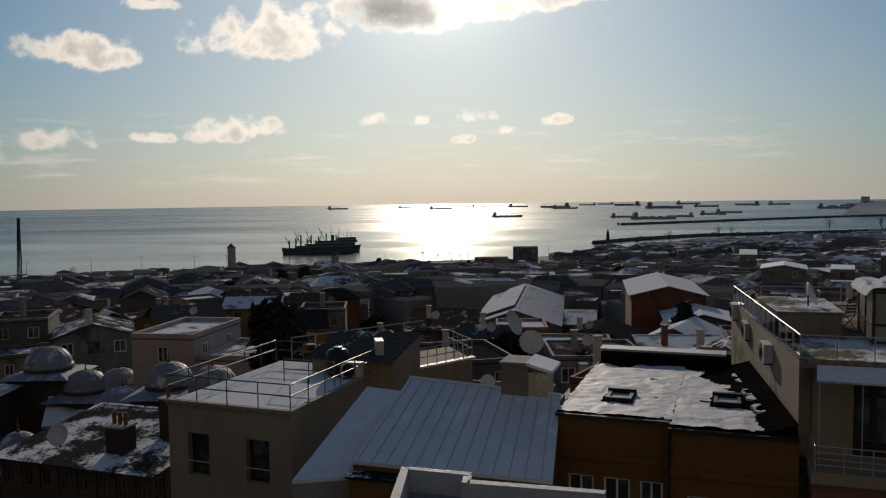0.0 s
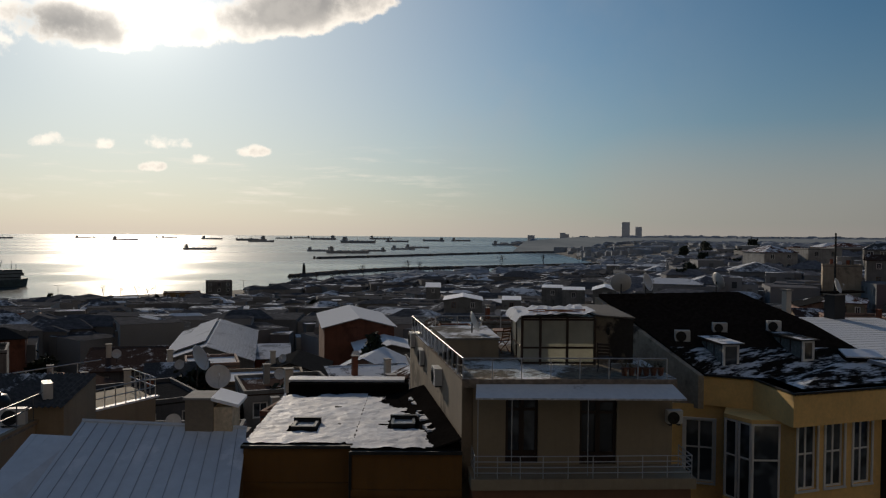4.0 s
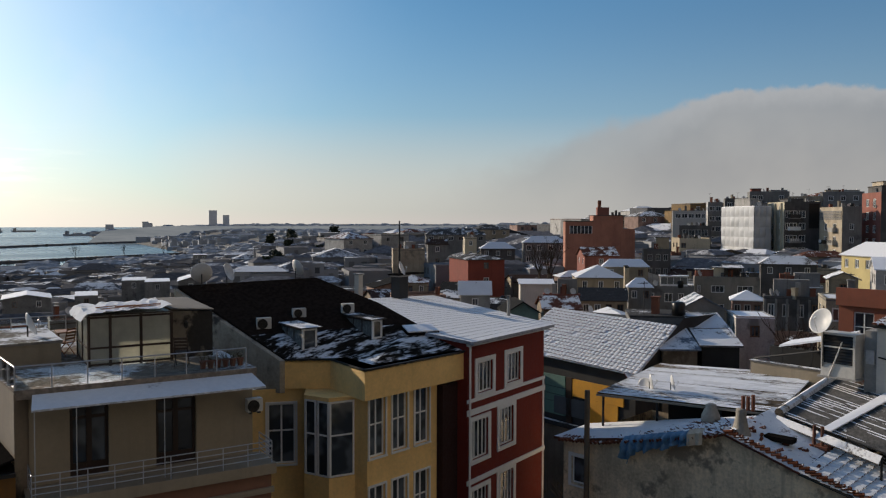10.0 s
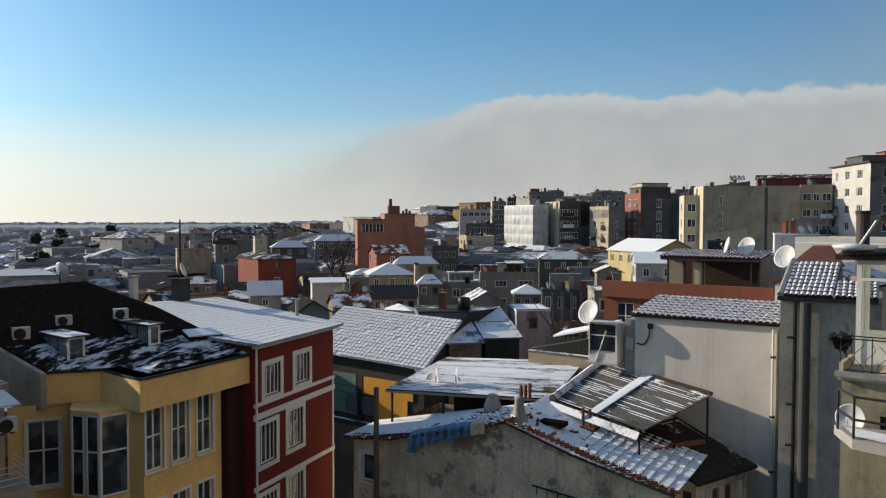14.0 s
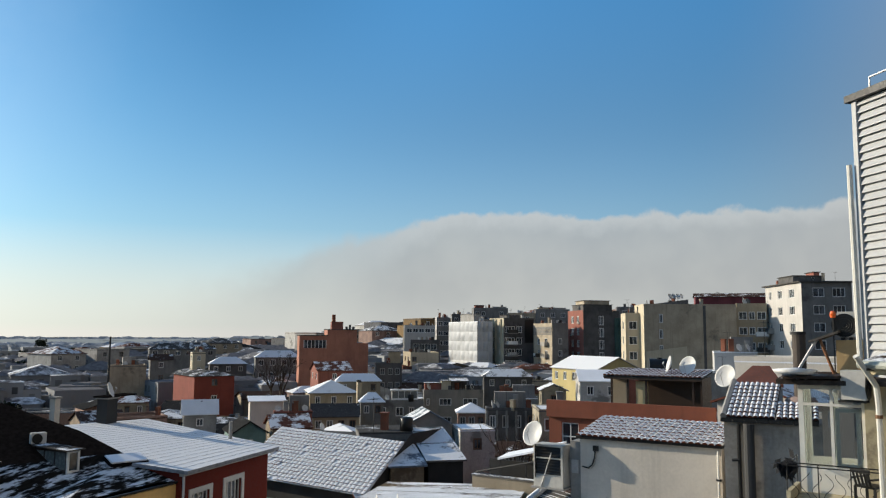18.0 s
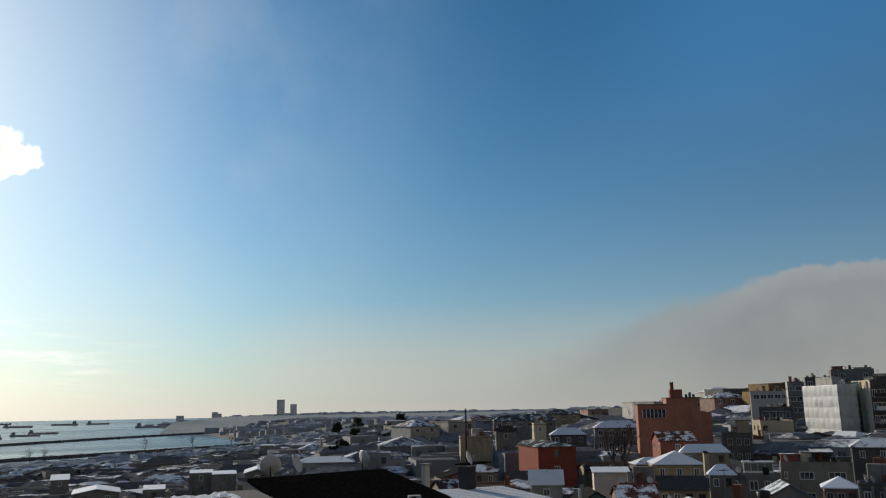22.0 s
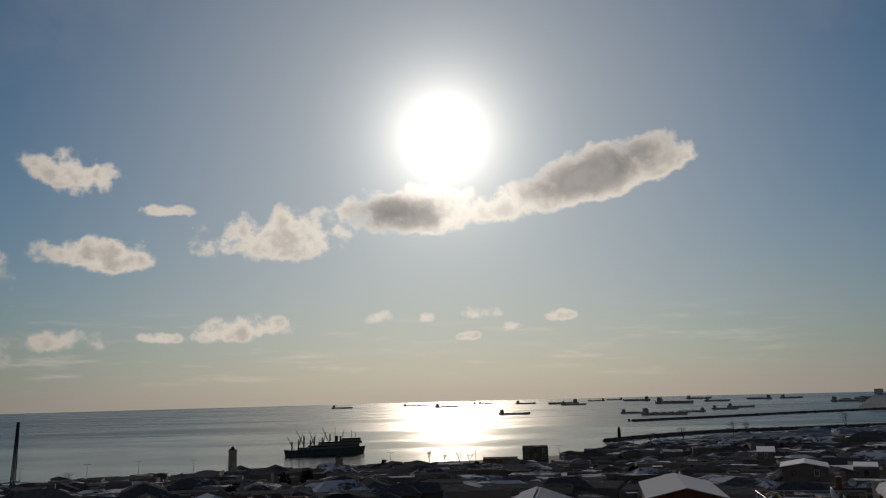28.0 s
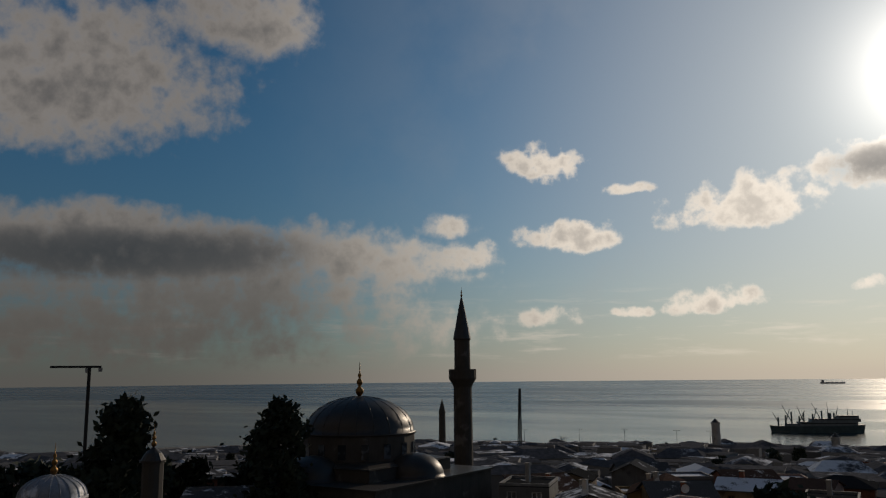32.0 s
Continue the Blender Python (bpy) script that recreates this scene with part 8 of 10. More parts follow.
gl = apartment(65.66, 65.72, 68.98, -4.54, 134, 4, GREYF, GREYF, "grey house with a glazed roof storey", front_cols=((0.12, 1.0), (0.48, 1.3), (0.74, 0.9)), rows=2, top=0.9, win=(1.2, 1.5), frame_mat=WHITE, deep=9, pots=1)
gw_, gd_, gh_ = SIZES[gl.name]
gz = height(-3.72, 134) - gl.location.z
part("glazed_storey", lattice([gw_ * 0.31 + v for v in (0, 0.1, 1.05, 1.12, 2.05, 2.12, 3.1, 3.17, 4.2, 4.3)], [gh_, gh_ + 0.55, gz - 0.25, gz - 0.1], 0.1, 0.2), WHITE, gl, "white-framed glazed roof storey")
part("glazing", Mesh().box(gw_ * 0.31 + 0.05, 0.14, gh_ + 0.3, gw_ * 0.31 + 4.25, 0.16, gz - 0.15), FROST, gl)
part("storey_wall", Mesh().box(gw_ * 0.31, 0.21, gh_, gw_ * 0.31 + 4.3, gd_ * 0.7, gz - 0.1), GREYF, gl)
part("storey_roof", Mesh().box(gw_ * 0.31 - 0.2, 0.0, gz - 0.1, gw_ * 0.31 + 4.5, gd_ * 0.75, gz + 0.05), SNOW, gl)
wide = apartment(68.9, 68.98, 73.19, -3.81, 138, 4, GREYF, surface("taupe_grey_facade", (0.245, 0.225, 0.195), 0.9, vary=0.2, stain=(0.14, 0.13, 0.115), stain_at=0.57, stain_scale=0.25, streak=0.5), "wide grey-taupe house with a dark roof terrace",
                 front_cols=((0.07, 0.55), (0.36, 2.1), (0.78, 2.5)), rows=2, top=1.2, storey=3.1, win=(1.3, 1.2), deep=10, huts=((0.02, 0.3, 0.3, 0.8, 1.3, BRICKRED), (0.3, 0.2, 0.46, 0.8, 1.7, CREAM), (0.72, 0.1, 0.98, 0.7, 0.9, DARKGREY)), dishes=3)
ww_, wd_, wh_ = SIZES[wide.name]
part("terrace_canopy", Mesh().slab([(ww_ * 0.45, 0.1, wh_ + 1.75), (ww_ * 0.76, 0.1, wh_ + 1.8), (ww_ * 0.76, 4.0, wh_ + 2.1), (ww_ * 0.45, 4.0, wh_ + 2.05)], 0.12), ROOFS[3], wide, "snowy canopy over a dark terrace")
# near-black back wall carries the shade inside the open terrace
part("terrace_back", Mesh().box(ww_ * 0.46, 3.0, wh_ - 0.1, ww_ * 0.75, 3.2, wh_ + 1.9), DARKGREY, wide)
for i in range(4):
    part("canopy_post", Mesh().box(ww_ * (0.46 + 0.095 * i), 0.2, wh_ - 0.1, ww_ * (0.46 + 0.095 * i) + 0.1, 0.3, wh_ + 1.75), DARKWOOD, wide)
apartment(67.28, 67.82, 69.83, -1.2, 205, 15, BUFF, CREAM, "cream block with brown windows and a mostly blank front", side_cols=(0.3, 0.7), front_cols=((0.14, 1.2),), rows=3, win=(1.5, 1.3), side_win=(1.3, 1.2), frame_mat=FRAME_BROWN, acs=2)
apartment(65.35, 65.45, 67.3, -1.96, 170, 8, GREYF, DARKGREY, "old grey-brown house with a snowy roof edge", front_cols=(0.25, 0.55, 0.82), rows=3, win=(1.0, 1.4), frame_mat=FRAME_GREY, huts=((0.5, 0.2, 0.95, 0.9, 2.6, BUFF),))
wg = apartment(67.25, 67.32, 69.51, 0.72, 235, 5, GREYF, WHITEF, "pale grey block with top windows above a blank wall", front_cols=((0.16, 1.6), (0.36, 1.6), (0.56, 1.6), (0.76, 1.6), (0.92, 1.0)), rows=1, top=0.5, win=(1.6, 1.3), dishes=3)
apartment(67.7, 67.78, 69.84, -0.3, 222, -6, DARKGREY, DARKGREY, "dark terrace house with a sloping canopy roof", front_cols=(0.2, 0.4, 0.6, 0.8), rows=1, win=(1.8, 1.7), frame_mat=FRAME_GREY)
apartment(69.5, 69.62, 70.56, 1.3, 240, 8, WHITEF, GREYF, "slim pale grey block with rows of white windows", front_cols=(0.3, 0.72), side_cols=(0.5,), rows=6, win=(1.5, 1.4))
wrapped = block(70.55, 72.63, 73.67, 1.09, 205, 30, wall=GREYF, roof="flat", cover=SNOW, label="building wrapped in white scaffold sheeting", faces=(), parapet=0.0)
sheetmat = surface("white_sheeting", (0.44, 0.455, 0.47), 0.6, vary=0.12, bump=0.9, bump_scale=0.9)
ww, wd, wh = SIZES[wrapped.name]
for face_m, length, nc in ((Matrix(), wd, 7), (pose(0, -0.02, 0, 0, 0, 90), ww, 3)):
    for i in range(nc):
        for k in range(6):
            q = Mesh()
            n = 5
            ys, zs = length / nc, (wh - 2) / 6
            puff = random.uniform(0.12, 0.4)
            for a in range(n):
                for b in range(n):
                    u = (i + a / (n - 1)) * ys
                    bow = -0.1 - puff * math.sin(math.pi * a / (n - 1)) * math.sin(math.pi * b / (n - 1)) - 0.05 * random.random()
                    if nc == 7:
                        q.v.append((bow, u, 2 + (k + b / (n - 1)) * zs))
                    else:
                        q.v.append((u, bow, 2 + (k + b / (n - 1)) * zs))
            for a in range(n - 1):
                for b in range(n - 1):
                    s = a * n + b
                    q.f.append((s, s + 1, s + n + 1, s + n))
            part("sheet", q, sheetmat, wrapped, smooth=True)
apartment(70.6, 70.7, 72.2, 1.55, 255, 5, GREYF, DARKGREY, "dark ridge block behind the wrapped building", front_cols=(0.2, 0.5, 0.8), rows=2)
apartment(72.1, 72.25, 74.72, 2.0, 262, 5, GREYF, GREYF, "grey ridge block with a white panel and roof hut", front_cols=(0.12, 0.28, 0.8), rows=2, huts=((0.05, 0.1, 0.3, 0.6, 1.2, BRICKRED), (0.55, 0.1, 0.95, 0.6, 0.7, WHITEF)))
apartment(74.6, 74.7, 76.7, 1.65, 258, 5, GREYF, TAUPE, "taupe ridge block with few windows", front_cols=(0.3, 0.7), rows=2)
# cream side in sun; the front's dark grey includes its shade
col = apartment(73.44, 74.48, 76.64, 1.3, 205, 24, CREAM, DARKGREY, "dark block of flats with columns of windows and a cream side", side_cols=(0.3, 0.75), front_cols=((0.1, 1.1), (0.26, 1.8), (0.5, 1.6)), rows=6, top=1.8, win=(1.4, 1.7), side_win=(1.0, 1.5), huts=((0.2, 0.2, 0.6, 0.7, 1.0, DARKGREY),), dishes=4, balconies=(("front", 0.26, 2.6, (0, 1, 2, 3, 4)),), acs=3)
cw_, cd_, ch_ = SIZES[col.name]
part("banner", Mesh().box(cw_ * 0.68, -0.12, ch_ - 6.0, cw_ * 0.96, -0.05, ch_ - 0.1), PLASTIC, col, "black hanging banner")
for i in range(3):
    part("fin", Mesh_move(Mesh().box(cd_ * (0.12 + 0.36 * i), -0.4, 2, cd_ * (0.12 + 0.36 * i) + 0.35, -0.004, ch_), pose(0, cd_, 0, 0, 0, -90)), CREAM, col)
# front greyed against the taupe side to give it shade
tp_ = apartment(76.6, 77.93, 79.06, 0.95, 195, 26, TAUPE, GREYF, "taupe block of flats with small balconies and a louvred top", side_cols=((0.28, 1.3), (0.68, 1.6)), front_cols=((0.5, 1.0),), rows=6, top=3.4, win=(1.0, 1.4), side_win=(1.3, 1.6), balconies=(("side", 0.68, 2.4, (0, 1, 2, 3, 4)), ("side", 0.25, 1.8, (1, 3))), acs=4, dishes=2)
tw_, td_, th_ = SIZES[tp_.name]
for k in range(6):
    part("louvre", Mesh_move(Mesh().box(0.3, -0.12, th_ - 2.5 + 0.34 * k, td_ - 0.3, -0.004, th_ - 2.25 + 0.34 * k), pose(0, td_, 0, 0, 0, -90)), GREYF, tp_)
apartment(76.55, 76.7, 79.1, 1.92, 258, 5, DARKGREY, GREYF, "grey ridge block with roof clutter", front_cols=(0.2, 0.5, 0.8), rows=2, huts=((0.1, 0.2, 0.4, 0.7, 0.9, TAUPE), (0.6, 0.2, 0.9, 0.7, 0.8, WHITEF)), pots=4)
# front coloured near black for shade, side left brick-red
rb = apartment(79.03, 80.12, 82.6, 1.85, 195, 22, BRICKRED, DARKGREY, "brick-red block of flats with white window groups and a shade-dark front", side_cols=((0.3, 1.7), (0.66, 1.7)), front_cols=((0.5, 1.3),), rows=5, top=1.0, win=(1.2, 2.2), side_win=(1.7, 1.75), bars=(3, 1), acs=5, dishes=3, huts=((0.05, 0.1, 0.85, 0.8, 1.7, DARKGREY), (0.1, 0.15, 0.8, 0.7, 2.7, TAUPE)))
rw_, rd_, rh_ = SIZES[rb.name]
net = Mesh()
for i in range(9):
    for k in range(8):
        net.v.append((rw_ * (0.84 + 0.2 * i / 8), -0.5 - 0.15 * math.sin(i * 2.1 + k), rh_ * 0.3 + k * rh_ * 0.09))
for i in range(8):
    for k in range(7):
        net.f.append((i * 8 + k, i * 8 + 8 + k, i * 8 + 9 + k, i * 8 + k + 1))
part("scaffold_net", net, surface("green_netting", (0.05, 0.10, 0.09), 0.9, vary=0.3), rb, "dark green scaffold netting")
apartment(82.3, 82.4, 84.2, 2.1, 240, 4, DARKGREY, GREYF, "blue-grey ridge block behind the cream flats", front_cols=(0.3, 0.7), rows=1)
apartment(82.78, 83.1, 84.35, 1.64, 158, 10, CREAM, CREAM, "cream bay of flats with large white windows", front_cols=((0.4, 1.6),), side_cols=(0.5,), rows=4, top=1.2, win=(1.4, 1.6), acs=1, dishes=0)
big2 = apartment(83.72, 84.36, 90.4, 2.3, 155, 12, CREAM, TAUPE, "wide taupe block of flats with blank stained walls", side_cols=((0.5, 1.7),), front_cols=((0.185, 0.7),), rows=4, top=1.6, win=(1.0, 1.7), side_win=(1.6, 1.7), dishes=1, pots=3, parapet=0.3)
bw2, bd2, bh2 = SIZES[big2.name]
# no opening here: a dark strip on the wall gives the recess its shade
part("light_well", Mesh().box(bw2 * 0.64, -0.03, 2, bw2 * 0.67, -0.004, bh2), DARKGREY, big2, "flat dark strip, a recess's shade put in as colour")
part("lighter_patch", Mesh().prism([(bw2 * 0.02, -0.02), (bw2 * 0.46, -0.02), (bw2 * 0.46, -0.004), (bw2 * 0.02, -0.004)], bh2 - 12.0, [bh2 - 8.6, bh2 - 7.6, bh2 - 7.6, bh2 - 8.6]), CREAM, big2)
part("roof_slope", Mesh().prism([(bw2 * 0.02, 1.0), (bw2 * 0.5, 1.0), (bw2 * 0.5, bd2 - 0.5), (bw2 * 0.02, bd2 - 0.5)], bh2 - 0.05, [bh2 + 0.1, bh2 + 1.2, bh2 + 1.2, bh2 + 0.1]), ROOFS[3], big2, "sloping snowy roof")
for i in range(7):
    dish(tuple(big2.matrix_world @ Vector((bw2 * (0.3 + 0.022 * i), 1.6 + (i % 2), bh2 + 0.9))), 1.0, 205 + 8 * (i % 3), 20, 0.9, "satellite dish in a cluster on an apartment roof")
block(87.6, 87.7, 92.4, 2.85, 215, 4, wall=surface("maroon_facade", (0.16, 0.04, 0.045), 0.9), roof="gable_x", cover=ROOFS[1], rise=1.0, label="maroon house with a low roof behind the flats", detail=False)
apartment(90.3, 90.42, 92.3, 2.3, 162, 6, BUFF, BUFF, "buff block of flats with balconies and mixed windows", front_cols=((0.2, 1.5), (0.5, 1.1), (0.82, 1.6)), rows=5, top=1.3, win=(1.2, 1.5), balconies=(("front", 0.82, 2.2, (1, 2, 3)),), acs=2, dishes=2)
# grey front carries the shade that the white side lacks
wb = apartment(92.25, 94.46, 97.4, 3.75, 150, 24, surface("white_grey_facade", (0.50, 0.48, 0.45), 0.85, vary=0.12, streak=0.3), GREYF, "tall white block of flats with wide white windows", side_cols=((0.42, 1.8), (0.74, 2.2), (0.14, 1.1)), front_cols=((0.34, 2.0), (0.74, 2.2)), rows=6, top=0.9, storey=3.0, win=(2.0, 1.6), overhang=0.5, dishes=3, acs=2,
               huts=((0.0, 0.2, 0.62, 0.6, 1.3, DARKGREY), (0.5, 0.3, 0.62, 0.5, 2.1, BRICKRED)), balconies=(("side", 0.16, 2.0, (2, 3, 4)),))
# the yellow house under a big snow roof, and low huts before the flats
yl = block(78.08, 81.2, 84.1, -2.18, 122, 38, wall=surface("lemon_render", (0.50, 0.41, 0.19), 0.85, vary=0.12, streak=0.2), lit=BRICKRED, roof="gable_y", cover=snowy("wide_snow_roof", (0.4, 0.4, 0.4), 0.95, 0.4), rise=1.9, label="yellow house under a broad smooth snow roof", win=(0.9, 1.3), every=1.9, max_floors=1, faces=("left",))
block(89.05, 89.1, 91.8, -0.85, 104, 3, wall=WHITEF, roof="flat", cover=SNOW, deep=5, parapet=0.15, label="pale roof hut with a snow-white lid", detail=False)
block(73.1, 73.2, 76.6, -2.75, 150, 4, wall=DARKGREY, roof="hip", cover=ROOFS[3], rise=1.4, label="dark house with a snow-dusted hipped roof", win=(0.9, 1.2), every=2.6, max_floors=1)
block(74.15, 74.25, 77.1, -4.25, 118, 4, wall=GREYF, roof="flat", cover=SNOW, deep=7, parapet=0.2, label="grey house with a snow-covered flat roof", win=(1.2, 1.0), every=2.4, max_floors=1)
block(71.5, 71.6, 73.5, -5.2, 104, 3, wall=WALLS[3], roof="hip", cover=SNOW, rise=1.1, label="pinkish house with a row of windows under a white roof", win=(0.8, 1.1), every=0.95, max_floors=1)
pil = block(73.55, 73.62, 77.2, -5.05, 98, 3, wall=DARKGREY, roof="flat", cover=ROOFS[2], deep=7, parapet=0.35, label="dark grey house front with pilasters and narrow windows", win=(0.75, 1.5), every=1.25, max_floors=3)
pw_, pd_, ph_ = SIZES[pil.name]
for i in range(6):
    part("pilaster", Mesh().box(pw_ * i / 5.3, -0.14, 0, pw_ * i / 5.3 + 0.25, -0.004, ph_), GREYF, pil)
block(77.3, 77.5, 79.2, -3.6, 100, 6, wall=WALLS[0], roof="gable_y", cover=ROOFS[3], rise=0.8, label="cream gabled house with a snowy roof", win=(0.8, 1.1), every=1.5, max_floors=2)
# the older quarter before the orange house
block(51.71, 53.1, 55.73, -2.75, 150, 18, wall=surface("crimson_render", (0.21, 0.05, 0.035), 0.9, vary=0.15, streak=0.3), roof="hip", cover=ROOFS[2], rise=0.9, label="dull red house with a white window bay", win=(1.1, 1.3), every=4.6, max_floors=2, faces=("front",))
db = block(52.65, 52.7, 54.85, -5.25, 108, 3, wall=WALLS[5], roof="gable_x", cover=SNOW, rise=1.8, deep=7, label="white house with a snow-white roof and a small gabled dormer", win=(0.9, 1.0), every=1.9, max_floors=1)
dw_, dd_, dh_ = SIZES[db.name]
part("dormer", Mesh().prism([(dw_ * 0.42, 0.9), (dw_ * 0.66, 0.9), (dw_ * 0.66, 2.4), (dw_ * 0.42, 2.4)], dh_ + 0.4, dh_ + 1.1), WALLS[5], db)
part("dormer_roof", Mesh().slab([(dw_ * 0.38, 0.7, dh_ + 1.05), (dw_ * 0.54, 0.7, dh_ + 1.6), (dw_ * 0.54, 2.6, dh_ + 1.6), (dw_ * 0.38, 2.6, dh_ + 1.05)], 0.1).slab([(dw_ * 0.54, 0.7, dh_ + 1.6), (dw_ * 0.70, 0.7, dh_ + 1.05), (dw_ * 0.70, 2.6, dh_ + 1.05), (dw_ * 0.54, 2.6, dh_ + 1.6)], 0.1), DARKGREY, db)
block(56.9, 57.0, 60.1, -1.5, 195, 4, wall=GREYF, roof="hip", cover=ROOFS[3], rise=1.6, label="long grey house under a snowy hipped roof", win=(1.2, 1.4), every=2.4, max_floors=2)
block(56.95, 57.0, 59.3, -4.43, 118, 3, wall=PALE, roof="gable_x", cover=SNOW, rise=0.5, deep=6, label="blank pale house end with a thin snow roof", detail=False)
block(58.65, 58.7, 61.3, -5.3, 110, 3, wall=BRICKRED, roof="flat", cover=ROOFS[1], deep=6, parapet=0.3, label="low brick-red house with a brown flat roof", win=(0.8, 1.0), every=2.6, max_floors=1)
block(47.5, 47.6, 49.9, -2.1, 175, 4, wall=TAUPE, roof="flat", label="plain taupe block among low roofs", detail=False)
block(50.0, 50.1, 51.5, -1.65, 190, 5, wall=GREYF, roof="gable_x", cover=ROOFS[1], rise=1.2, label="grey house with a steep brown roof", win=(1.0, 1.3), every=2.2, max_floors=2)
block(52.6, 52.75, 53.6, -1.25, 215, 12, wall=CREAM, roof="flat", label="small cream block with two rows of windows", win=(1.0, 1.3), every=1.6, max_floors=2)
block(53.85, 53.95, 56.4, -1.95, 195, 4, wall=DARKGREY, roof="hip", cover=ROOFS[3], rise=1.6, label="dark house under a broad snowy roof", win=(1.0, 1.2), every=2.4, max_floors=1)
block(49.8, 49.9, 54.2, -0.95, 260, 4, wall=GREYF, roof="hip", cover=ROOFS[2], rise=2.0, label="long grey hall with a dark snow-edged roof", win=(1.6, 1.4), every=3.0, max_floors=1)

# ---- sheds and lean-tos crowded behind the low houses ----
def shed(azl, azr, el, d, deep, roof, wall, cover, rise, label, **kw):
    p, q = at(azl, d), at(azr, d + 0.6)
    z1 = height(el, d)
    TAKEN.append(((p[0] + q[0]) / 2, (p[1] + q[1]) / 2, 2.5))
    return house(p, q, deep, min(ground_z(*p) - 1, z1 - 4), z1, roof, wall, cover, rise, label=label, name="shed", category="shed", over=0.2, **kw)


TIN = snowy("blue_tin_snow", (0.16, 0.19, 0.23), 0.5, 0.7)
shed(65.2, 69.6, -6.6, 60, 4.5, "flat", WALLS[1], ROOFS[2], 0.2, "flat-roofed grey shed with a thin sheet roof", win=(0.7, 1.0), every=3.4, parapet=0.0)
shed(67.6, 69.9, -8.7, 53, 3.2, "shed", WALLS[2], TIN, 0.9, "lean-to with a steep blue tin roof and snow", detail=False)
shed(68.6, 71.4, -5.9, 66, 4.0, "gable_y", WALLS[1], TIN, 1.0, "small gabled shed under a blue-white tin roof", win=(0.6, 0.6), every=2.0)
shed(69.7, 71.8, -7.3, 58, 3.5, "shed", surface("green_boarding", (0.14, 0.22, 0.20), 0.8, vary=0.3), ROOFS[3], 0.8, "green-boarded lean-to with snow on its roof", detail=False)
shed(70.2, 72.6, -8.3, 54, 3.0, "shed", BLACKWALL, ROOFS[3], 0.7, "dark open shed with a snowy sheet roof", detail=False)
shed(59.0, 61.6, -6.2, 72, 4.5, "gable_x", WALLS[2], ROOFS[0], 1.0, "buff cottage with snow-dusted tiles", win=(0.7, 1.0), every=1.4)
shed(56.4, 58.6, -6.5, 70, 4.0, "gable_y", surface("green_boarding", (0.14, 0.22, 0.20), 0.8, vary=0.3), ROOFS[4], 1.0, "green gabled shed with a dark roof", win=(0.6, 0.8), every=1.6)
shed(72.2, 74.6, -6.4, 64, 4.0, "flat", WALLS[5], SNOW, 0.2, "pale flat-roofed shed under snow", win=(0.7, 0.9), every=1.6, parapet=0.15)
shed(77.6, 80.6, -5.0, 70, 5.0, "flat", WALLS[0], ROOFS[3], 0.2, "cream roof-top room with wide windows", win=(1.0, 1.1), every=1.5, parapet=0.2)
shed(80.2, 83.0, -2.9, 95, 6.0, "gable_x", WALLS[5], SNOW, 1.2, "white house with a broad snow roof", win=(0.8, 1.1), every=1.5)
shed(84.6, 87.4, -2.7, 90, 6.0, "hip", WALLS[2], ROOFS[0], 1.2, "buff house with a snow-dusted hipped roof", win=(0.8, 1.1), every=1.5)
shed(87.6, 90.6, -2.2, 100, 6.0, "flat", WALLS[5], SNOW, 0.2, "pale roof hut with a snowy lid", win=(0.9, 1.0), every=1.8, parapet=0.2)
shed(91.0, 93.4, -2.0, 95, 6.0, "gable_x", WALLS[1], ROOFS[2], 1.2, "grey house under a ribbed snowy roof", win=(0.9, 1.1), every=1.6)

# ---- warehouses and larger houses before the sea ----
FROSTY = snowy("warehouse_frost", (0.32, 0.33, 0.34), 0.62, 0.25)
wh_ob = house((3.4, 100.9), (14.6, 99.05), 30, 20, 25.6, "gable_y", WALLS[1], FROSTY, 1.95, label="long warehouse with a frosted ribbed sheet roof", faces=(), name="warehouse", over=0.2)
wsz = SIZES[wh_ob.name]
for i in range(34):
    y = 0.3 + i * 29.4 / 33
    part("roof_rib", Mesh().tube((wsz[0] / 2 + 0.05, y, wsz[2] + 1.93), (wsz[0] + 0.18, y, wsz[2] + 0.02), 0.045, n=4), FROSTY, wh_ob)
part("roof_monitor", Mesh().slab([(0.9, 3.0, wsz[2] + 0.75), (wsz[0] / 2 - 0.3, 3.0, wsz[2] + 2.25), (wsz[0] / 2 - 0.3, 29.0, wsz[2] + 2.25), (2.6, 29.0, wsz[2] + 1.3)], 0.14), FROSTY, wh_ob, "raised strip of roof along the ridge")
house((-2.4, 101.5), (3.2, 100.95), 14, 20, 23.6, "shed", WALLS[1], FROSTY, 1.4, label="low aisle of a warehouse under a frosted roof", faces=(), name="warehouse")
house((15.2, 108.0), (20.5, 107.0), 12, 18, 24.4, "gable_x", WALLS[4], FROSTY, 1.2, label="low annexe beside the long warehouse", faces=(), name="warehouse")
BARN_SNOW = snowy("barn_snow", (0.3, 0.3, 0.3), 0.9, 0.3)
house((22.8, 95.8), (31.4, 94.2), 17, 18, 29.8, "gable_y", WALLS[4], BARN_SNOW, 1.2, label="tall brick barn with a low snowy gabled roof", faces=(), name="barn", over=0.4)
house((24.6, 86.5), (32.0, 85.0), 9, 18, 27.9, "gable_y", WALLS[1], BARN_SNOW, 1.0, label="shed with a low snowy gabled roof", faces=(), name="shed", over=0.35)
house((-26.0, 65.0), (-20.6, 64.0), 9, 19, 30.6, "flat", surface("pinkish_render", (0.45, 0.36, 0.33), 0.9, vary=0.12), ROOFS[3], label="pinkish flat-roofed house with a snowy terrace", every=3.2, parapet=0.5)
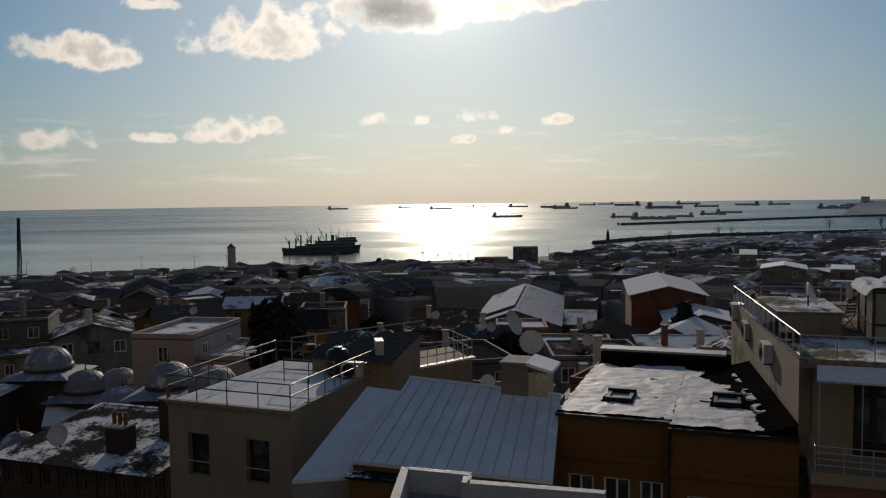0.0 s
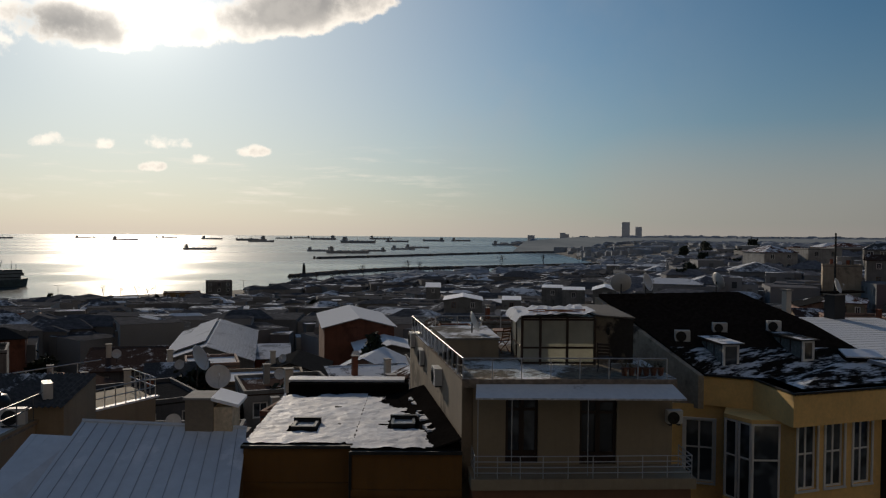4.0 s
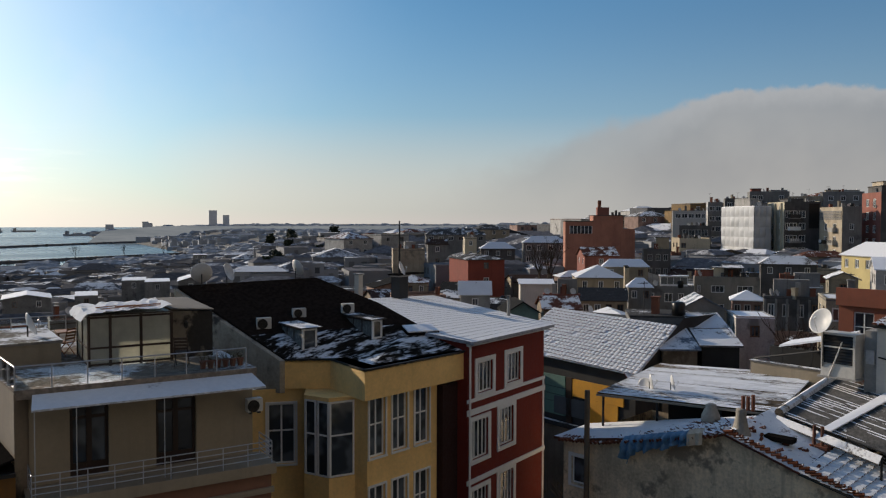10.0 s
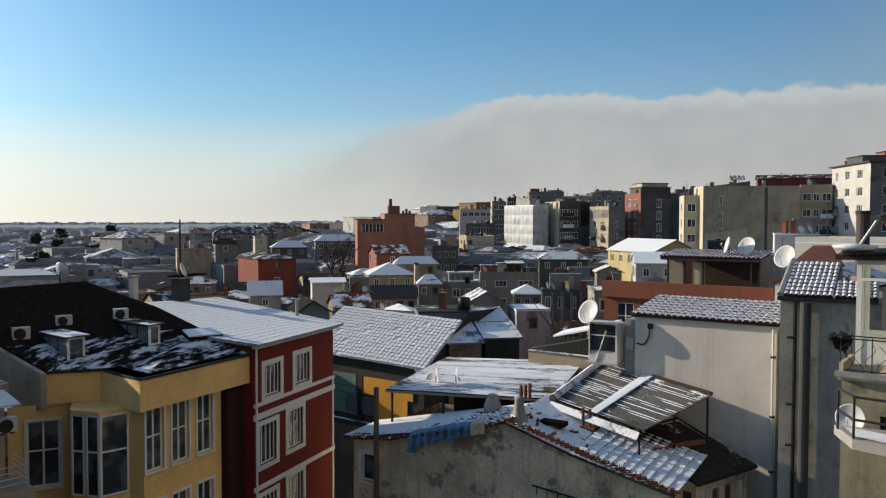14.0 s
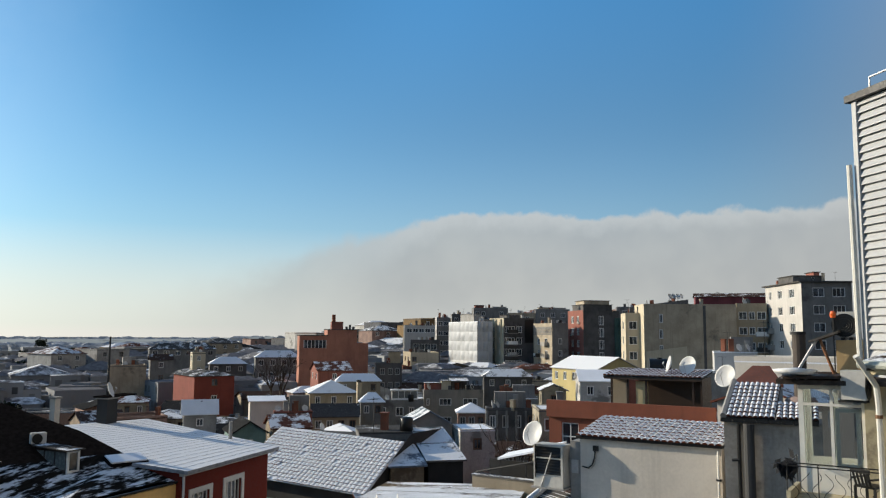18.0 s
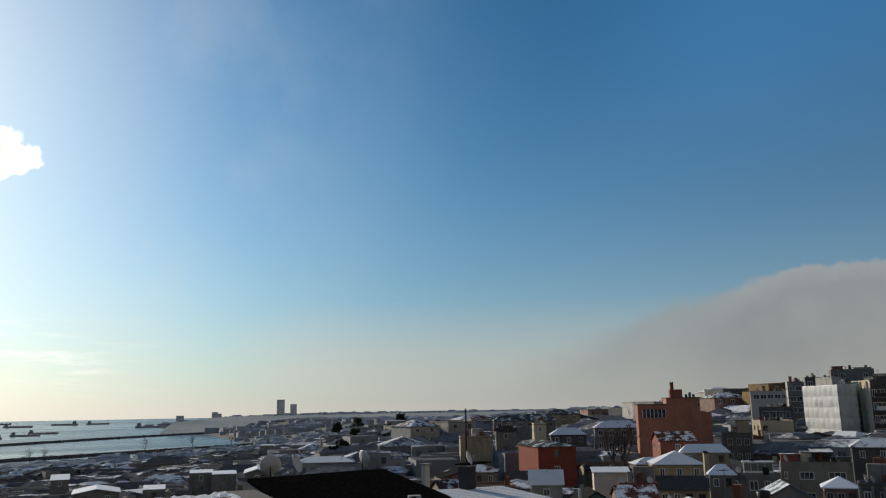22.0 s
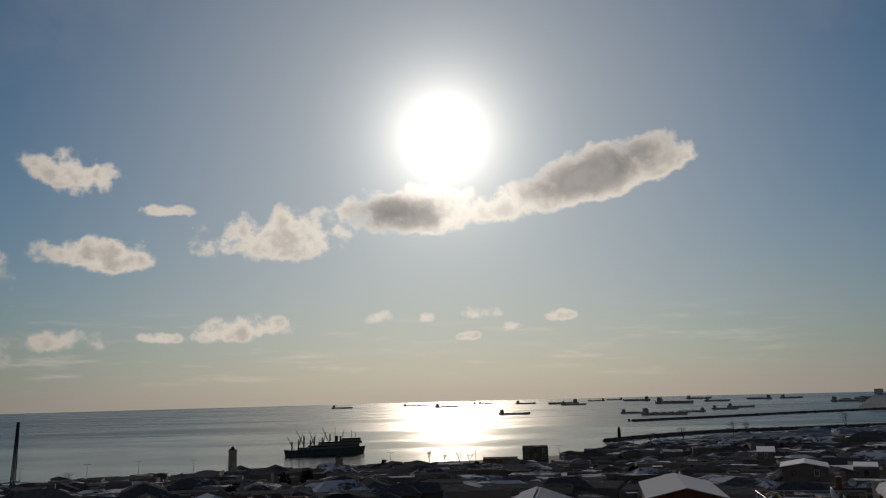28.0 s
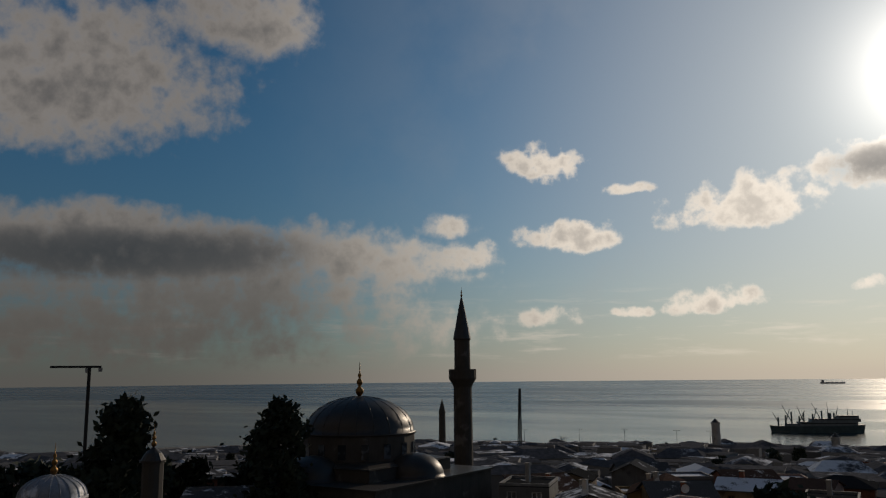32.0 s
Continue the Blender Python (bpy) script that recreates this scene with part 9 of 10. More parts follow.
house((-20.5, 64.6), (-15.4, 63.6), 8, 19, 28.8, "flat", surface("pinkish_render", (0.45, 0.36, 0.33), 0.9, vary=0.12), ROOFS[3], label="lower wing of a pinkish house with a snowy roof", every=3.0, parapet=0.5)
house((-19.0, 33.0), (-11.6, 30.4), 6, 20, 31.3, "shed", surface("dim_brown_render", (0.075, 0.062, 0.045), 0.9, vary=0.3), snowy("glasshouse_roof_snow", (0.05, 0.045, 0.04), 0.4, 0.5), 0.7, label="low dark house with a glazed side and snow-streaked roof", win=(0.6, 1.0), every=0.9, top_gap=0.25, floors=1, frames_of=FRAME_BROWN)
chimney((-14.3, 32.6, 31.4), 0.9, 0.8, 1.15, -20, surface("dark_brick", (0.05, 0.028, 0.023), 0.9, vary=0.3), 3, label="broad brick chimney with clay pots")
chimney((-12.6, 34.2, 31.4), 0.6, 0.6, 1.9, -20, surface("dark_brick", (0.05, 0.028, 0.023), 0.9, vary=0.3), 1, label="narrow brick chimney on dark roof")
dish((-16.4, 33.0, 31.6), 0.95, 190, 18, 0.55, "pale round satellite dish on a dark roof")
for x, y, r in ((9, 110, 26), (27, 100, 18), (28, 88, 8), (-20, 68, 11), (-15, 33, 9), (-28, 62, 15)):
    TAKEN.append((x, y, r))


# ---- mosque, minaret and the domed school ----
def finial(parent, z, k=1.0, r=0.0):
    prof = [(0.10 * k, 0), (0.34 * k, 0.3 * k), (0.34 * k, 0.55 * k), (0.10 * k, 0.85 * k), (0.26 * k, 1.1 * k), (0.26 * k, 1.25 * k), (0.08 * k, 1.5 * k), (0.17 * k, 1.75 * k), (0.05 * k, 2.0 * k), (0.02 * k, 2.9 * k)]
    part("finial", Mesh().lathe(prof, 10, (0, 0, z)), GOLD, parent, "gilded finial", smooth=True)


def dome_mesh(r, h, n=32, m=10, lip=0.12):
    prof = [(r * 1.04, -0.25), (r * 1.04, 0.0), (r, 0.02)]
    for i in range(1, m + 1):
        q = math.pi / 2 * i / m
        prof.append((max(0.02, r * math.cos(q)), h * math.sin(q)))
    return Mesh().lathe(prof, n)


def domed(name, x, y, z0, z, r, h, label, cat, square=None, fin=0.5, drum=1.0, group=""):
    """A lead dome on a drum over a square stone bay."""
    ob = thing(name, Matrix.Translation((x, y, z0)), label, cat, group)
    s = square or r * 1.15
    part("bay", Mesh().box(-s, -s, 0, s, s, z - z0 - drum), STONE, ob)
    lead = LEADSNOW if r < 4 else LEAD
    k, t = s + (0.55 if r < 4 else 0.2), z - z0 - drum
    skirt = Mesh()
    skirt.v = [(-k, -k, t - 0.1), (k, -k, t - 0.1), (k, k, t - 0.1), (-k, k, t - 0.1), (-r, -r, t + 0.25), (r, -r, t + 0.25), (r, r, t + 0.25), (-r, r, t + 0.25)]
    skirt.f = [(3, 2, 1, 0), (4, 5, 6, 7), (0, 1, 5, 4), (1, 2, 6, 5), (2, 3, 7, 6), (3, 0, 4, 7)]
    part("roof_skirt", skirt, lead, ob, "sloping lead eaves with snow" if r < 4 else "")
    part("drum", Mesh().lathe([(r * 1.03, 0), (r * 1.03, drum - 0.18)], 16, (0, 0, z - z0 - drum + 0.18)), STONE, ob)
    dm = dome_mesh(r, h)
    dm.v = [(a, b, c + z - z0 + 0.25) for a, b, c in dm.v]
    d = part("dome", dm, lead, ob, "lead-covered dome with thin snow", smooth=True)
    for i in range(20):
        a = 2 * math.pi * i / 20
        rib = Mesh()
        for k in range(6):
            q0, q1 = math.pi / 2 * k / 6.5, math.pi / 2 * (k + 1) / 6.5
            rib.tube((r * math.cos(q0) * math.cos(a), r * math.cos(q0) * math.sin(a), z - z0 + 0.25 + h * math.sin(q0)), (r * math.cos(q1) * math.cos(a), r * math.cos(q1) * math.sin(a), z - z0 + 0.25 + h * math.sin(q1)), 0.035 + r * 0.004, n=4)
        part("rib", rib, lead, d)
    finial(ob, z - z0 + 0.22 + h, fin)
    return ob


def mosque():
    x, y = at(-40.05, 102)
    zb = height(-3.85, 102)
    ob = domed("mosque", x, y, 18, zb, 6.8, 4.3, "old stone mosque with a broad lead dome and gilded finial", "mosque", 8.2, 1.5, 3.2)
    for i in range(16):
        a = 2 * math.pi * i / 16
        m = pose(6.98 * math.cos(a), 6.98 * math.sin(a), zb - 18 - 2.6, 0, 0, math.degrees(a) + 90)
        w = part("window", Mesh().box(-0.45, -0.05, 0, 0.45, 0.06, 1.7), GLASS, ob)
        w.matrix_local = m
    for dx, dy in ((0, -8.6), (-8.6, 0), (8.6, 0)):
        dm = dome_mesh(3.4, 2.6, 24)
        dm.v = [(a + dx, b + dy, c + zb - 18 - 4.6) for a, b, c in dm.v]
        part("half_dome", dm, LEAD, ob, smooth=True)
    part("lower_hall", Mesh().box(-12, -12, 0, 12, 12, zb - 18 - 4.9), STONE, ob)
    part("hall_roof", Mesh().box(-12.3, -12.3, zb - 18 - 4.9, 12.3, 12.3, zb - 18 - 4.7), LEAD, ob)
    for i in range(7):
        w = window(ob, -10.5 + i * 3.1, 3.5, 1.3, 2.6, (2, 3), Matrix.Translation((0, -12.01, 0)), mat=STONE)
    TAKEN.append((x, y, 17))
    x, y = at(-32.62, 118)
    mn = thing("minaret", Matrix.Translation((x, y, 16)), "slender stone minaret with one balcony and dark cone", "minaret")
    H = lambda el: height(el, 118) - 16
    part("base", Mesh().lathe([(2.2, 0), (2.2, 8), (1.45, 11)], 12), STONE, mn)
    part("shaft", Mesh().lathe([(1.42, 11), (1.36, H(-0.9)), (1.36, H(-0.6))], 16), STONE, mn)
    part("corbel", Mesh().lathe([(1.37, H(-0.75)), (1.6, H(-0.5)), (1.95, H(-0.25)), (2.05, H(-0.15)), (2.05, H(0.02))], 16), STONE, mn)
    rail = Mesh()
    part("balcony_parapet", Mesh().lathe([(2.05, H(0.02)), (2.05, H(0.5)), (1.92, H(0.5)), (1.92, H(0.04))], 16), STONE, mn)
    part("upper_shaft", Mesh().lathe([(1.22, H(-0.1)), (1.16, H(2.55)), (1.3, H(2.6)), (1.3, H(2.68))], 16), STONE, mn)
    part("cone", Mesh().lathe([(1.34, H(2.68)), (1.0, H(3.5)), (0.42, H(5.0)), (0.06, H(5.75))], 16), surface("dark_lead", (0.05, 0.055, 0.06), 0.6), mn)
    finial(mn, H(5.7), 0.5)
    TAKEN.append((x, y, 6))
    x, y = at(-33.75, 330)
    m2 = thing("minaret", Matrix.Translation((x, y, 5)), "distant thin minaret by the shore", "minaret")
    part("shaft", Mesh().lathe([(1.6, 0), (1.3, height(-2.6, 330) - 5)], 10), STONE, m2)
    part("cone", Mesh().lathe([(1.5, height(-2.6, 330) - 5), (0.05, height(-1.6, 330) - 5)], 10), STONE, m2)
    # the school's court of small domes
    for i, (dx, dy, z, r) in enumerate(((-23.7, 57.3, 26.6, 2.05), (-30.1, 65.4, 26.4, 1.7), (-27.7, 66.4, 26.3, 1.7), (-25.1, 67.4, 26.1, 1.7), (-33.9, 66.9, 28.0, 1.9), (-37.6, 61.5, 27.6, 1.9), (-18.8, 53.2, 29.6, 1.55), (-14.9, 50.1, 30.0, 1.5), (-35.5, 70.5, 26.2, 1.7))):
        domed("domed_cell", dx, dy, 15, z, r, r * 0.78, "small lead dome of the old school over a stone bay", "dome", r * 1.25, 0.28, 0.5, "school domes")
        TAKEN.append((dx, dy, 3.5))
    gal = thing("gallery_roof", Matrix.Translation((-33, 61, 15)), "sloping lead gallery roof of the old school", "roof")
    part("roof", Mesh().slab([(1.5, -0.5, 9.6), (11, 3.0, 9.4), (9.5, 7.5, 11.0), (0, 4.0, 11.2)], 0.2), snowy("lead_snow", (0.28, 0.30, 0.33), 0.6, 0.35), gal)
    part("wall", Mesh().prism([(1.7, -0.2), (10.8, 3.2), (9.5, 7.3), (0.2, 3.8)], 0, [9.35, 9.15, 10.7, 10.9]), STONE, gal)
    domed("domed_cell", -21.7, 39.4, 18, 29.3, 0.95, 0.85, "small lead dome with a finial on an old wall", "dome", 1.2, 0.3, 0.4, "school domes")
    x, y = at(-60.4, 46)
    domed("domed_cell", x, y, 18, height(-7.3, 46), 1.6, 1.05, "near lead dome with a tall gilded finial", "dome", 2.0, 0.55, 0.5, "school domes")
    x, y = at(-54.2, 60)
    tu = thing("turret", Matrix.Translation((x, y, 18)), "small stone turret with a ribbed cap and gilded tip", "turret")
    part("shaft", Mesh().lathe([(0.75, 0), (0.72, height(-5.3, 60) - 18)], 12), STONE, tu)
    part("cap", Mesh().lathe([(0.85, height(-5.3, 60) - 18), (0.85, height(-5.15, 60) - 18), (0.55, height(-4.7, 60) - 18), (0.05, height(-4.3, 60) - 18)], 14), LEAD, tu)
    finial(tu, height(-4.35, 60) - 18, 0.55)
    TAKEN.append((x, y, 4))


mosque()


# ---- trees ----
LEAF = surface("evergreen_leaf", (0.02, 0.03, 0.015), 0.8, vary=0.5)
BARK = surface("bark", (0.05, 0.038, 0.028), 0.95, vary=0.35)


def leafy_tree(x, y, z0, top, wide, label, seed=1, leaves=6000, tall=False):
    rnd = random.Random(seed)
    ob = thing("tree", Matrix.Translation((x, y, z0)), label, "tree", "trees")
    h = top - z0
    tk = Mesh().tube((0, 0, 0), (0.1, 0, h * 0.5), 0.28, 0.18).tube((0.1, 0, h * 0.5), (0, 0.1, h * 0.92), 0.18, 0.04)
    tips = []
    for i in range(16):
        b = h * rnd.uniform(0.3, 0.8)
        a = rnd.uniform(0, 6.28)
        ln = wide * 0.5 * rnd.uniform(0.5, 1.0) * (1.15 - b / h)
        tip = Vector((ln * math.cos(a), ln * math.sin(a), min(h * 0.97, b + ln * rnd.uniform(0.3, 0.8))))
        tk.tube((0.05, 0, b), tip, 0.09, 0.02, n=5)
        tips.append(tip)
    part("trunk", tk, BARK, ob)
    cr = Mesh()
    clumps = []
    for i in range(70):
        a, f = rnd.uniform(0, 6.28), rnd.uniform(0.25, 1.0)
        prof = math.sin(math.pi * min(1.0, 0.18 + f * 0.8)) ** 0.6 if not tall else (1.1 - f * 0.75)
        r = wide * 0.5 * prof * rnd.uniform(0.35, 1.05)
        clumps.append((Vector((r * math.cos(a), r * math.sin(a), h * f * 0.97)), wide * rnd.uniform(0.07, 0.16)))
    for i in range(leaves):
        c, s = clumps[rnd.randrange(len(clumps))]
        d = Vector((rnd.gauss(0, 1), rnd.gauss(0, 1), rnd.gauss(0, 0.8))) * s * 0.6
        p = c + d
        u = Vector((rnd.uniform(-1, 1), rnd.uniform(-1, 1), rnd.uniform(-1, 1))).normalized()
        v = u.orthogonal().normalized()
        k = rnd.uniform(0.22, 0.5)
        cr.quad(p - u * k, p + v * k * 0.5, p + u * k, p - v * k * 0.5)
    tagged(part("crown", cr, LEAF, ob), kind="stuff")
    return ob


def bare_tree(name_at, z0, h, label, seed=1):
    rnd = random.Random(seed)
    ob = thing("bare_tree", Matrix.Translation((*name_at, z0)), label, "tree", "bare trees")
    tk, tw = Mesh(), Mesh()

    def grow(p, d, ln, r, depth):
        q = p + d * ln
        (tk if depth < 2 else tw).tube(p, q, r, r * 0.65, n=5 if depth < 2 else 3)
        if depth < 5:
            for _ in range(3 if depth < 3 else 2):
                e = (d + Vector((rnd.uniform(-1, 1), rnd.uniform(-1, 1), rnd.uniform(-0.1, 0.7))) * 0.6).normalized()
                grow(q, e, ln * rnd.uniform(0.6, 0.85), r * 0.6, depth + 1)

    grow(Vector((0, 0, 0)), Vector((0, 0, 1)), h * 0.26, h * 0.022, 0)
    part("trunk", tk, BARK, ob)
    tagged(part("branchwork", tw, BARK, ob), kind="stuff")
    return ob


leafy_tree(-11.4, 52.0, 19, 35.4, 5.2, "broad dark evergreen tree among the roofs", 3, 8000)
x, y = at(-55.9, 75)
leafy_tree(x, y, 18, height(-1.25, 75), 8.0, "broad dark evergreen tree beside the turret", 4, 12000)
x, y = at(-45.7, 88)
leafy_tree(x, y, 18, height(-1.44, 88), 8.2, "ragged dark pine tree beside the mosque dome", 5, 10000)
x, y = at(-66, 80)
leafy_tree(x, y, 18, height(-2.2, 80), 7.0, "dark evergreen tree at the mosque garden", 6, 7000)
leafy_tree(25.6, 84.0, 22, 30.6, 2.6, "small dark evergreen beside a shed", 8, 900)
for az, d, h, s in ((-1.5, 470, 12, 1), (-0.5, 475, 10, 2), (0.6, 470, 11, 3), (1.3, 472, 10, 4), (-25.2, 440, 9, 5), (-13.7, 300, 12, 6), (-14.4, 305, 10, 16), (13.9, 560, 12, 7), (16.0, 640, 15, 8), (19.2, 700, 17, 9), (20.0, 720, 16, 17), (26.0, 860, 22, 10), (29.0, 900, 20, 11), (31.5, 950, 20, 18), (34.0, 900, 18, 19)):
    p = at(az, d)
    bare_tree(p, ground_z(*p) - 0.3, h, "leafless winter tree near the shore", s)
bare_tree((36.5, 20.0), 21, 9.5, "thin leafless shrub tree between the houses", 30)
bare_tree((37.6, 18.4), 21, 8.5, "thin leafless shrub tree between the houses", 31)
bare_tree(at(75.8, 66), 25, 12, "leafless tree before a grey house front", 32)
bare_tree(at(59.0, 128), 28, 13, "leafless tree among hillside houses", 33)
bare_tree(at(58.4, 132), 28, 12, "leafless tree among hillside houses", 34)


# ---- ships, breakwaters, far shore ----
# hull grey is lightened to hold the sea haze
HULL = surface("ship_hull", (0.56, 0.58, 0.60), 0.6, vary=0.3)
UPPER = surface("ship_white", (0.42, 0.43, 0.43), 0.6, vary=0.15)


def cargo_ship(az, d, length, label="distant cargo ship at anchor", turn=0.0, tall=1.0, group="ships at anchor", flip=False):
    x, y = at(az, d)
    ob = thing("cargo_ship", pose(x, y, 0, 0, 0, -az + turn + (180 if flip else 0)), label, "ship", group)
    L, b, h = length * 0.9, length * 0.13, length * 0.047 * tall
    hull = Mesh()
    secs = [(-0.5, 0.55, 1.25), (-0.42, 0.9, 1.1), (-0.2, 1, 1.0), (0.25, 1, 1.0), (0.4, 0.75, 1.15), (0.47, 0.35, 1.4), (0.5, 0.05, 1.5)]
    for f, wd, t in secs:
        hull.v += [(f * L, -b / 2 * wd, h * t), (f * L * 0.97, -b / 2 * wd * 0.8, -1), (f * L * 0.97, b / 2 * wd * 0.8, -1), (f * L, b / 2 * wd, h * t)]
    for i in range(len(secs) - 1):
        k = i * 4
        for a in range(3):
            hull.f.append((k + a, k + a + 1, k + a + 5, k + a + 4))
        hull.f.append((k + 3, k, k + 4, k + 7))
    hull.f += [(0, 3, 2, 1), (24, 25, 26, 27)]
    part("hull", hull, HULL, ob)
    br = part("bridge", Mesh().box(-0.42 * L, -b * 0.42, h, -0.33 * L, b * 0.42, h * 2.5).box(-0.41 * L, -b * 0.5, h * 2.504, -0.35 * L, b * 0.5, h * 3.1), UPPER, ob)
    part("funnel", Mesh().tube((-0.44 * L, 0, h * 1.1), (-0.44 * L, 0, h * 2.8), b * 0.1), HULL, ob)
    for i in range(4):
        f = -0.25 + i * 0.17
        part("hatch", Mesh().box(f * L, -b * 0.32, h, (f + 0.12) * L, b * 0.32, h * 1.3), HULL, ob)
    for f in (-0.02, 0.38):
        part("mast", Mesh().tube((f * L, 0, h), (f * L, 0, h * 3.4), 0.006 * L, 0.002 * L, n=5), HULL, ob)
    return ob


for az, el, ln in ((-7.57, -0.77, 90), (-2.75, -0.72, 70), (-1.81, -0.73, 55), (-0.17, -0.88, 95), (1.46, -0.69, 60), (2.6, -0.71, 70), (5.41, -0.78, 90), (8.07, -0.85, 120), (8.75, -0.94, 90), (10.34, -0.70, 80),
                   (13.08, -0.75, 120), (15.58, -0.97, 130), (16.71, -1.56, 60), (14.86, -1.71, 95), (12.85, -1.58, 62), (18.82, -1.42, 65), (19.84, -1.31, 70), (18.38, -0.88, 90), (26.23, -1.05, 90), (21.0, -0.8, 100), (23.0, -0.78, 90), (17.2, -0.7, 110), (11.6, -0.66, 80)):
    d = min(4400.0, EYE / math.tan(radians(-el)))
    cargo_ship(az, d, ln * (1.0 if d > 2000 else 0.9), flip=(ln % 20 == 0), turn=random.uniform(-25, 25))
cargo_ship(4.6, 1600, 70, "dark coaster with a high bow and three masts", 0, 1.1)


def crane_ship():
    x, y = at(-8.8, 625)
    ob = thing("crane_ship", pose(x, y, 0, 0, 0, 8 + 14), "long dark grey ship with deck cranes and bridge", "ship")
    teal = surface("dark_teal_hull", (0.08, 0.125, 0.135), 0.6, vary=0.3, streak=0.3)
    L, b = 62.0, 11.0
    hull = Mesh()
    secs = [(-0.5, 0.1, 5.0), (-0.45, 0.5, 4.6), (-0.3, 0.95, 4.4), (0.3, 1, 4.8), (0.45, 0.9, 5.4), (0.5, 0.6, 5.6)]
    for f, wd, t in secs:
        hull.v += [(f * L, -b / 2 * wd, t), (f * L * 0.96, -b / 2 * wd * 0.85, -1), (f * L * 0.96, b / 2 * wd * 0.85, -1), (f * L, b / 2 * wd, t)]
    for i in range(len(secs) - 1):
        k = i * 4
        for a in range(3):
            hull.f.append((k + a, k + a + 1, k + a + 5, k + a + 4))
        hull.f.append((k + 3, k, k + 4, k + 7))
    hull.f += [(0, 3, 2, 1), (20, 21, 22, 23)]
    part("hull", hull, teal, ob)
    grey = surface("ship_grey", (0.20, 0.235, 0.245), 0.6, vary=0.2)
    for x0, x1, z0, z1 in ((-12, 26, 4.6, 7.4), (-4, 28, 7.41, 9.6), (14, 27, 9.61, 11.8), (-20, -13, 4.5, 6.2)):
        part("deckhouse", Mesh().box(x0, -b * 0.4, z0, x1, b * 0.4, z1), grey, ob)
    for x, h, lean in ((-25, 14, -3.5), (-20, 16, 3), (-16, 19, -6), (-11, 15, 4), (-8, 18, -4), (-2, 17, 3), (4, 20, -6), (12, 18, 3)):
        part("crane_post", Mesh().tube((x, 0, 4.5), (x, 0, h * 0.75), 0.55, n=6), teal, ob)
        part("crane_jib", Mesh().tube((x, 0, 7), (x + lean, 0, h), 0.35, 0.2, n=5), teal, ob)
    for x, h in ((8, 21), (21, 18), (24, 16)):
        part("mast", Mesh().tube((x, 0, 9), (x, 0, h), 0.3, 0.12, n=5), teal, ob)
    for x in range(-24, 27, 4):
        part("rail_post", Mesh().tube((x, -b * 0.42, 4.6), (x, -b * 0.42, 6.0), 0.12, n=4), teal, ob)
    for x0, x1, z in ((-11, 25, 6.1), (-3, 27, 8.6), (15, 26, 10.8)):
        part("window_band", Mesh().box(x0, -b * 0.4 - 0.06, z, x1, -b * 0.4 - 0.01, z + 0.6), DARKIRON, ob)
    part("funnel", Mesh().tube((9, 0, 9), (9, 0, 13.5), 1.3, n=8), teal, ob)


crane_ship()

ROCK = surface("breakwater_rock", (0.10, 0.095, 0.09), 0.95, vary=0.4, bump=0.8, bump_scale=0.6)


def breakwater(points, label, h=2.6, half=6.0):
    ob = thing("breakwater", Matrix(), label, "breakwater")
    core = Mesh()
    for (a, b), (c, d) in zip(points, points[1:]):
        v = Vector((c - a, d - b)).normalized()
        n = Vector((-v.y, v.x))
        q = [(a + n.x * half, b + n.y * half, -1), (c + n.x * half, d + n.y * half, -1), (c + n.x * half * 0.4, d + n.y * half * 0.4, h), (a + n.x * half * 0.4, b + n.y * half * 0.4, h)]
        r = [(x - 2 * n.x * half * (1 if i < 2 else 0.4), y - 2 * n.y * half * (1 if i < 2 else 0.4), z) for i, (x, y, z) in enumerate(q)]
        core.quad(*q).quad(r[1], r[0], r[3], r[2]).quad(q[3], q[2], r[2], r[3]).quad(q[0], q[3], r[3], r[0]).quad(q[1], r[1], r[2], q[2])
    part("core", core, ROCK, ob)
    st = Mesh()
    for (a, b), (c, d) in zip(points, points[1:]):
        ln = math.hypot(c - a, d - b)
        for i in range(int(ln / 3)):
            f = random.random()
            x, y = a + (c - a) * f + random.uniform(-1, 1) * half * 0.9, b + (d - b) * f + random.uniform(-1, 1) * half * 0.9
            s = random.uniform(0.8, 1.9)
            st.prism([(x - s, y - s * 0.7), (x + s, y - s), (x + s * 0.8, y + s), (x - s * 0.7, y + s * 0.9)], -0.8, random.uniform(0.8, h + 0.6))
    tagged(part("rock_armour", st, ROCK, ob), kind="stuff")


def sea_at(az, el):
    return at(az, EYE / math.tan(radians(-el)))


bw1 = [sea_at(10.9, -3.42), sea_at(14.0, -3.15), sea_at(18.0, -2.9), sea_at(23.7, -2.72), sea_at(28.0, -2.55), sea_at(33.0, -2.35)]
bw2 = [sea_at(12.8, -2.12), sea_at(18.0, -1.95), sea_at(23.0, -1.75), sea_at(28.3, -1.56), sea_at(33.0, -1.45)]
breakwater(bw1, "rocky harbour breakwater with a small lighthouse")
breakwater(bw2, "outer rocky harbour breakwater wall", 3.0, 8.0)
x, y = sea_at(11.75, -3.36)
lh = thing("lighthouse", Matrix.Translation((x, y, 2.4)), "small grey lighthouse at the end of the breakwater", "lighthouse")
part("tower", Mesh().lathe([(1.7, 0), (1.2, 6.5), (1.5, 6.6), (1.5, 7.0)], 12), STONE, lh)
part("lantern", Mesh().lathe([(0.8, 7.0), (0.8, 8.4), (0.9, 8.45), (0.1, 9.3)], 10), GLASS, lh)

# pale blue-grey: distance haze is put into the towers' base colour
FARGREY = surface("hazed_concrete", (0.75, 0.77, 0.80), 0.9, vary=0.15)


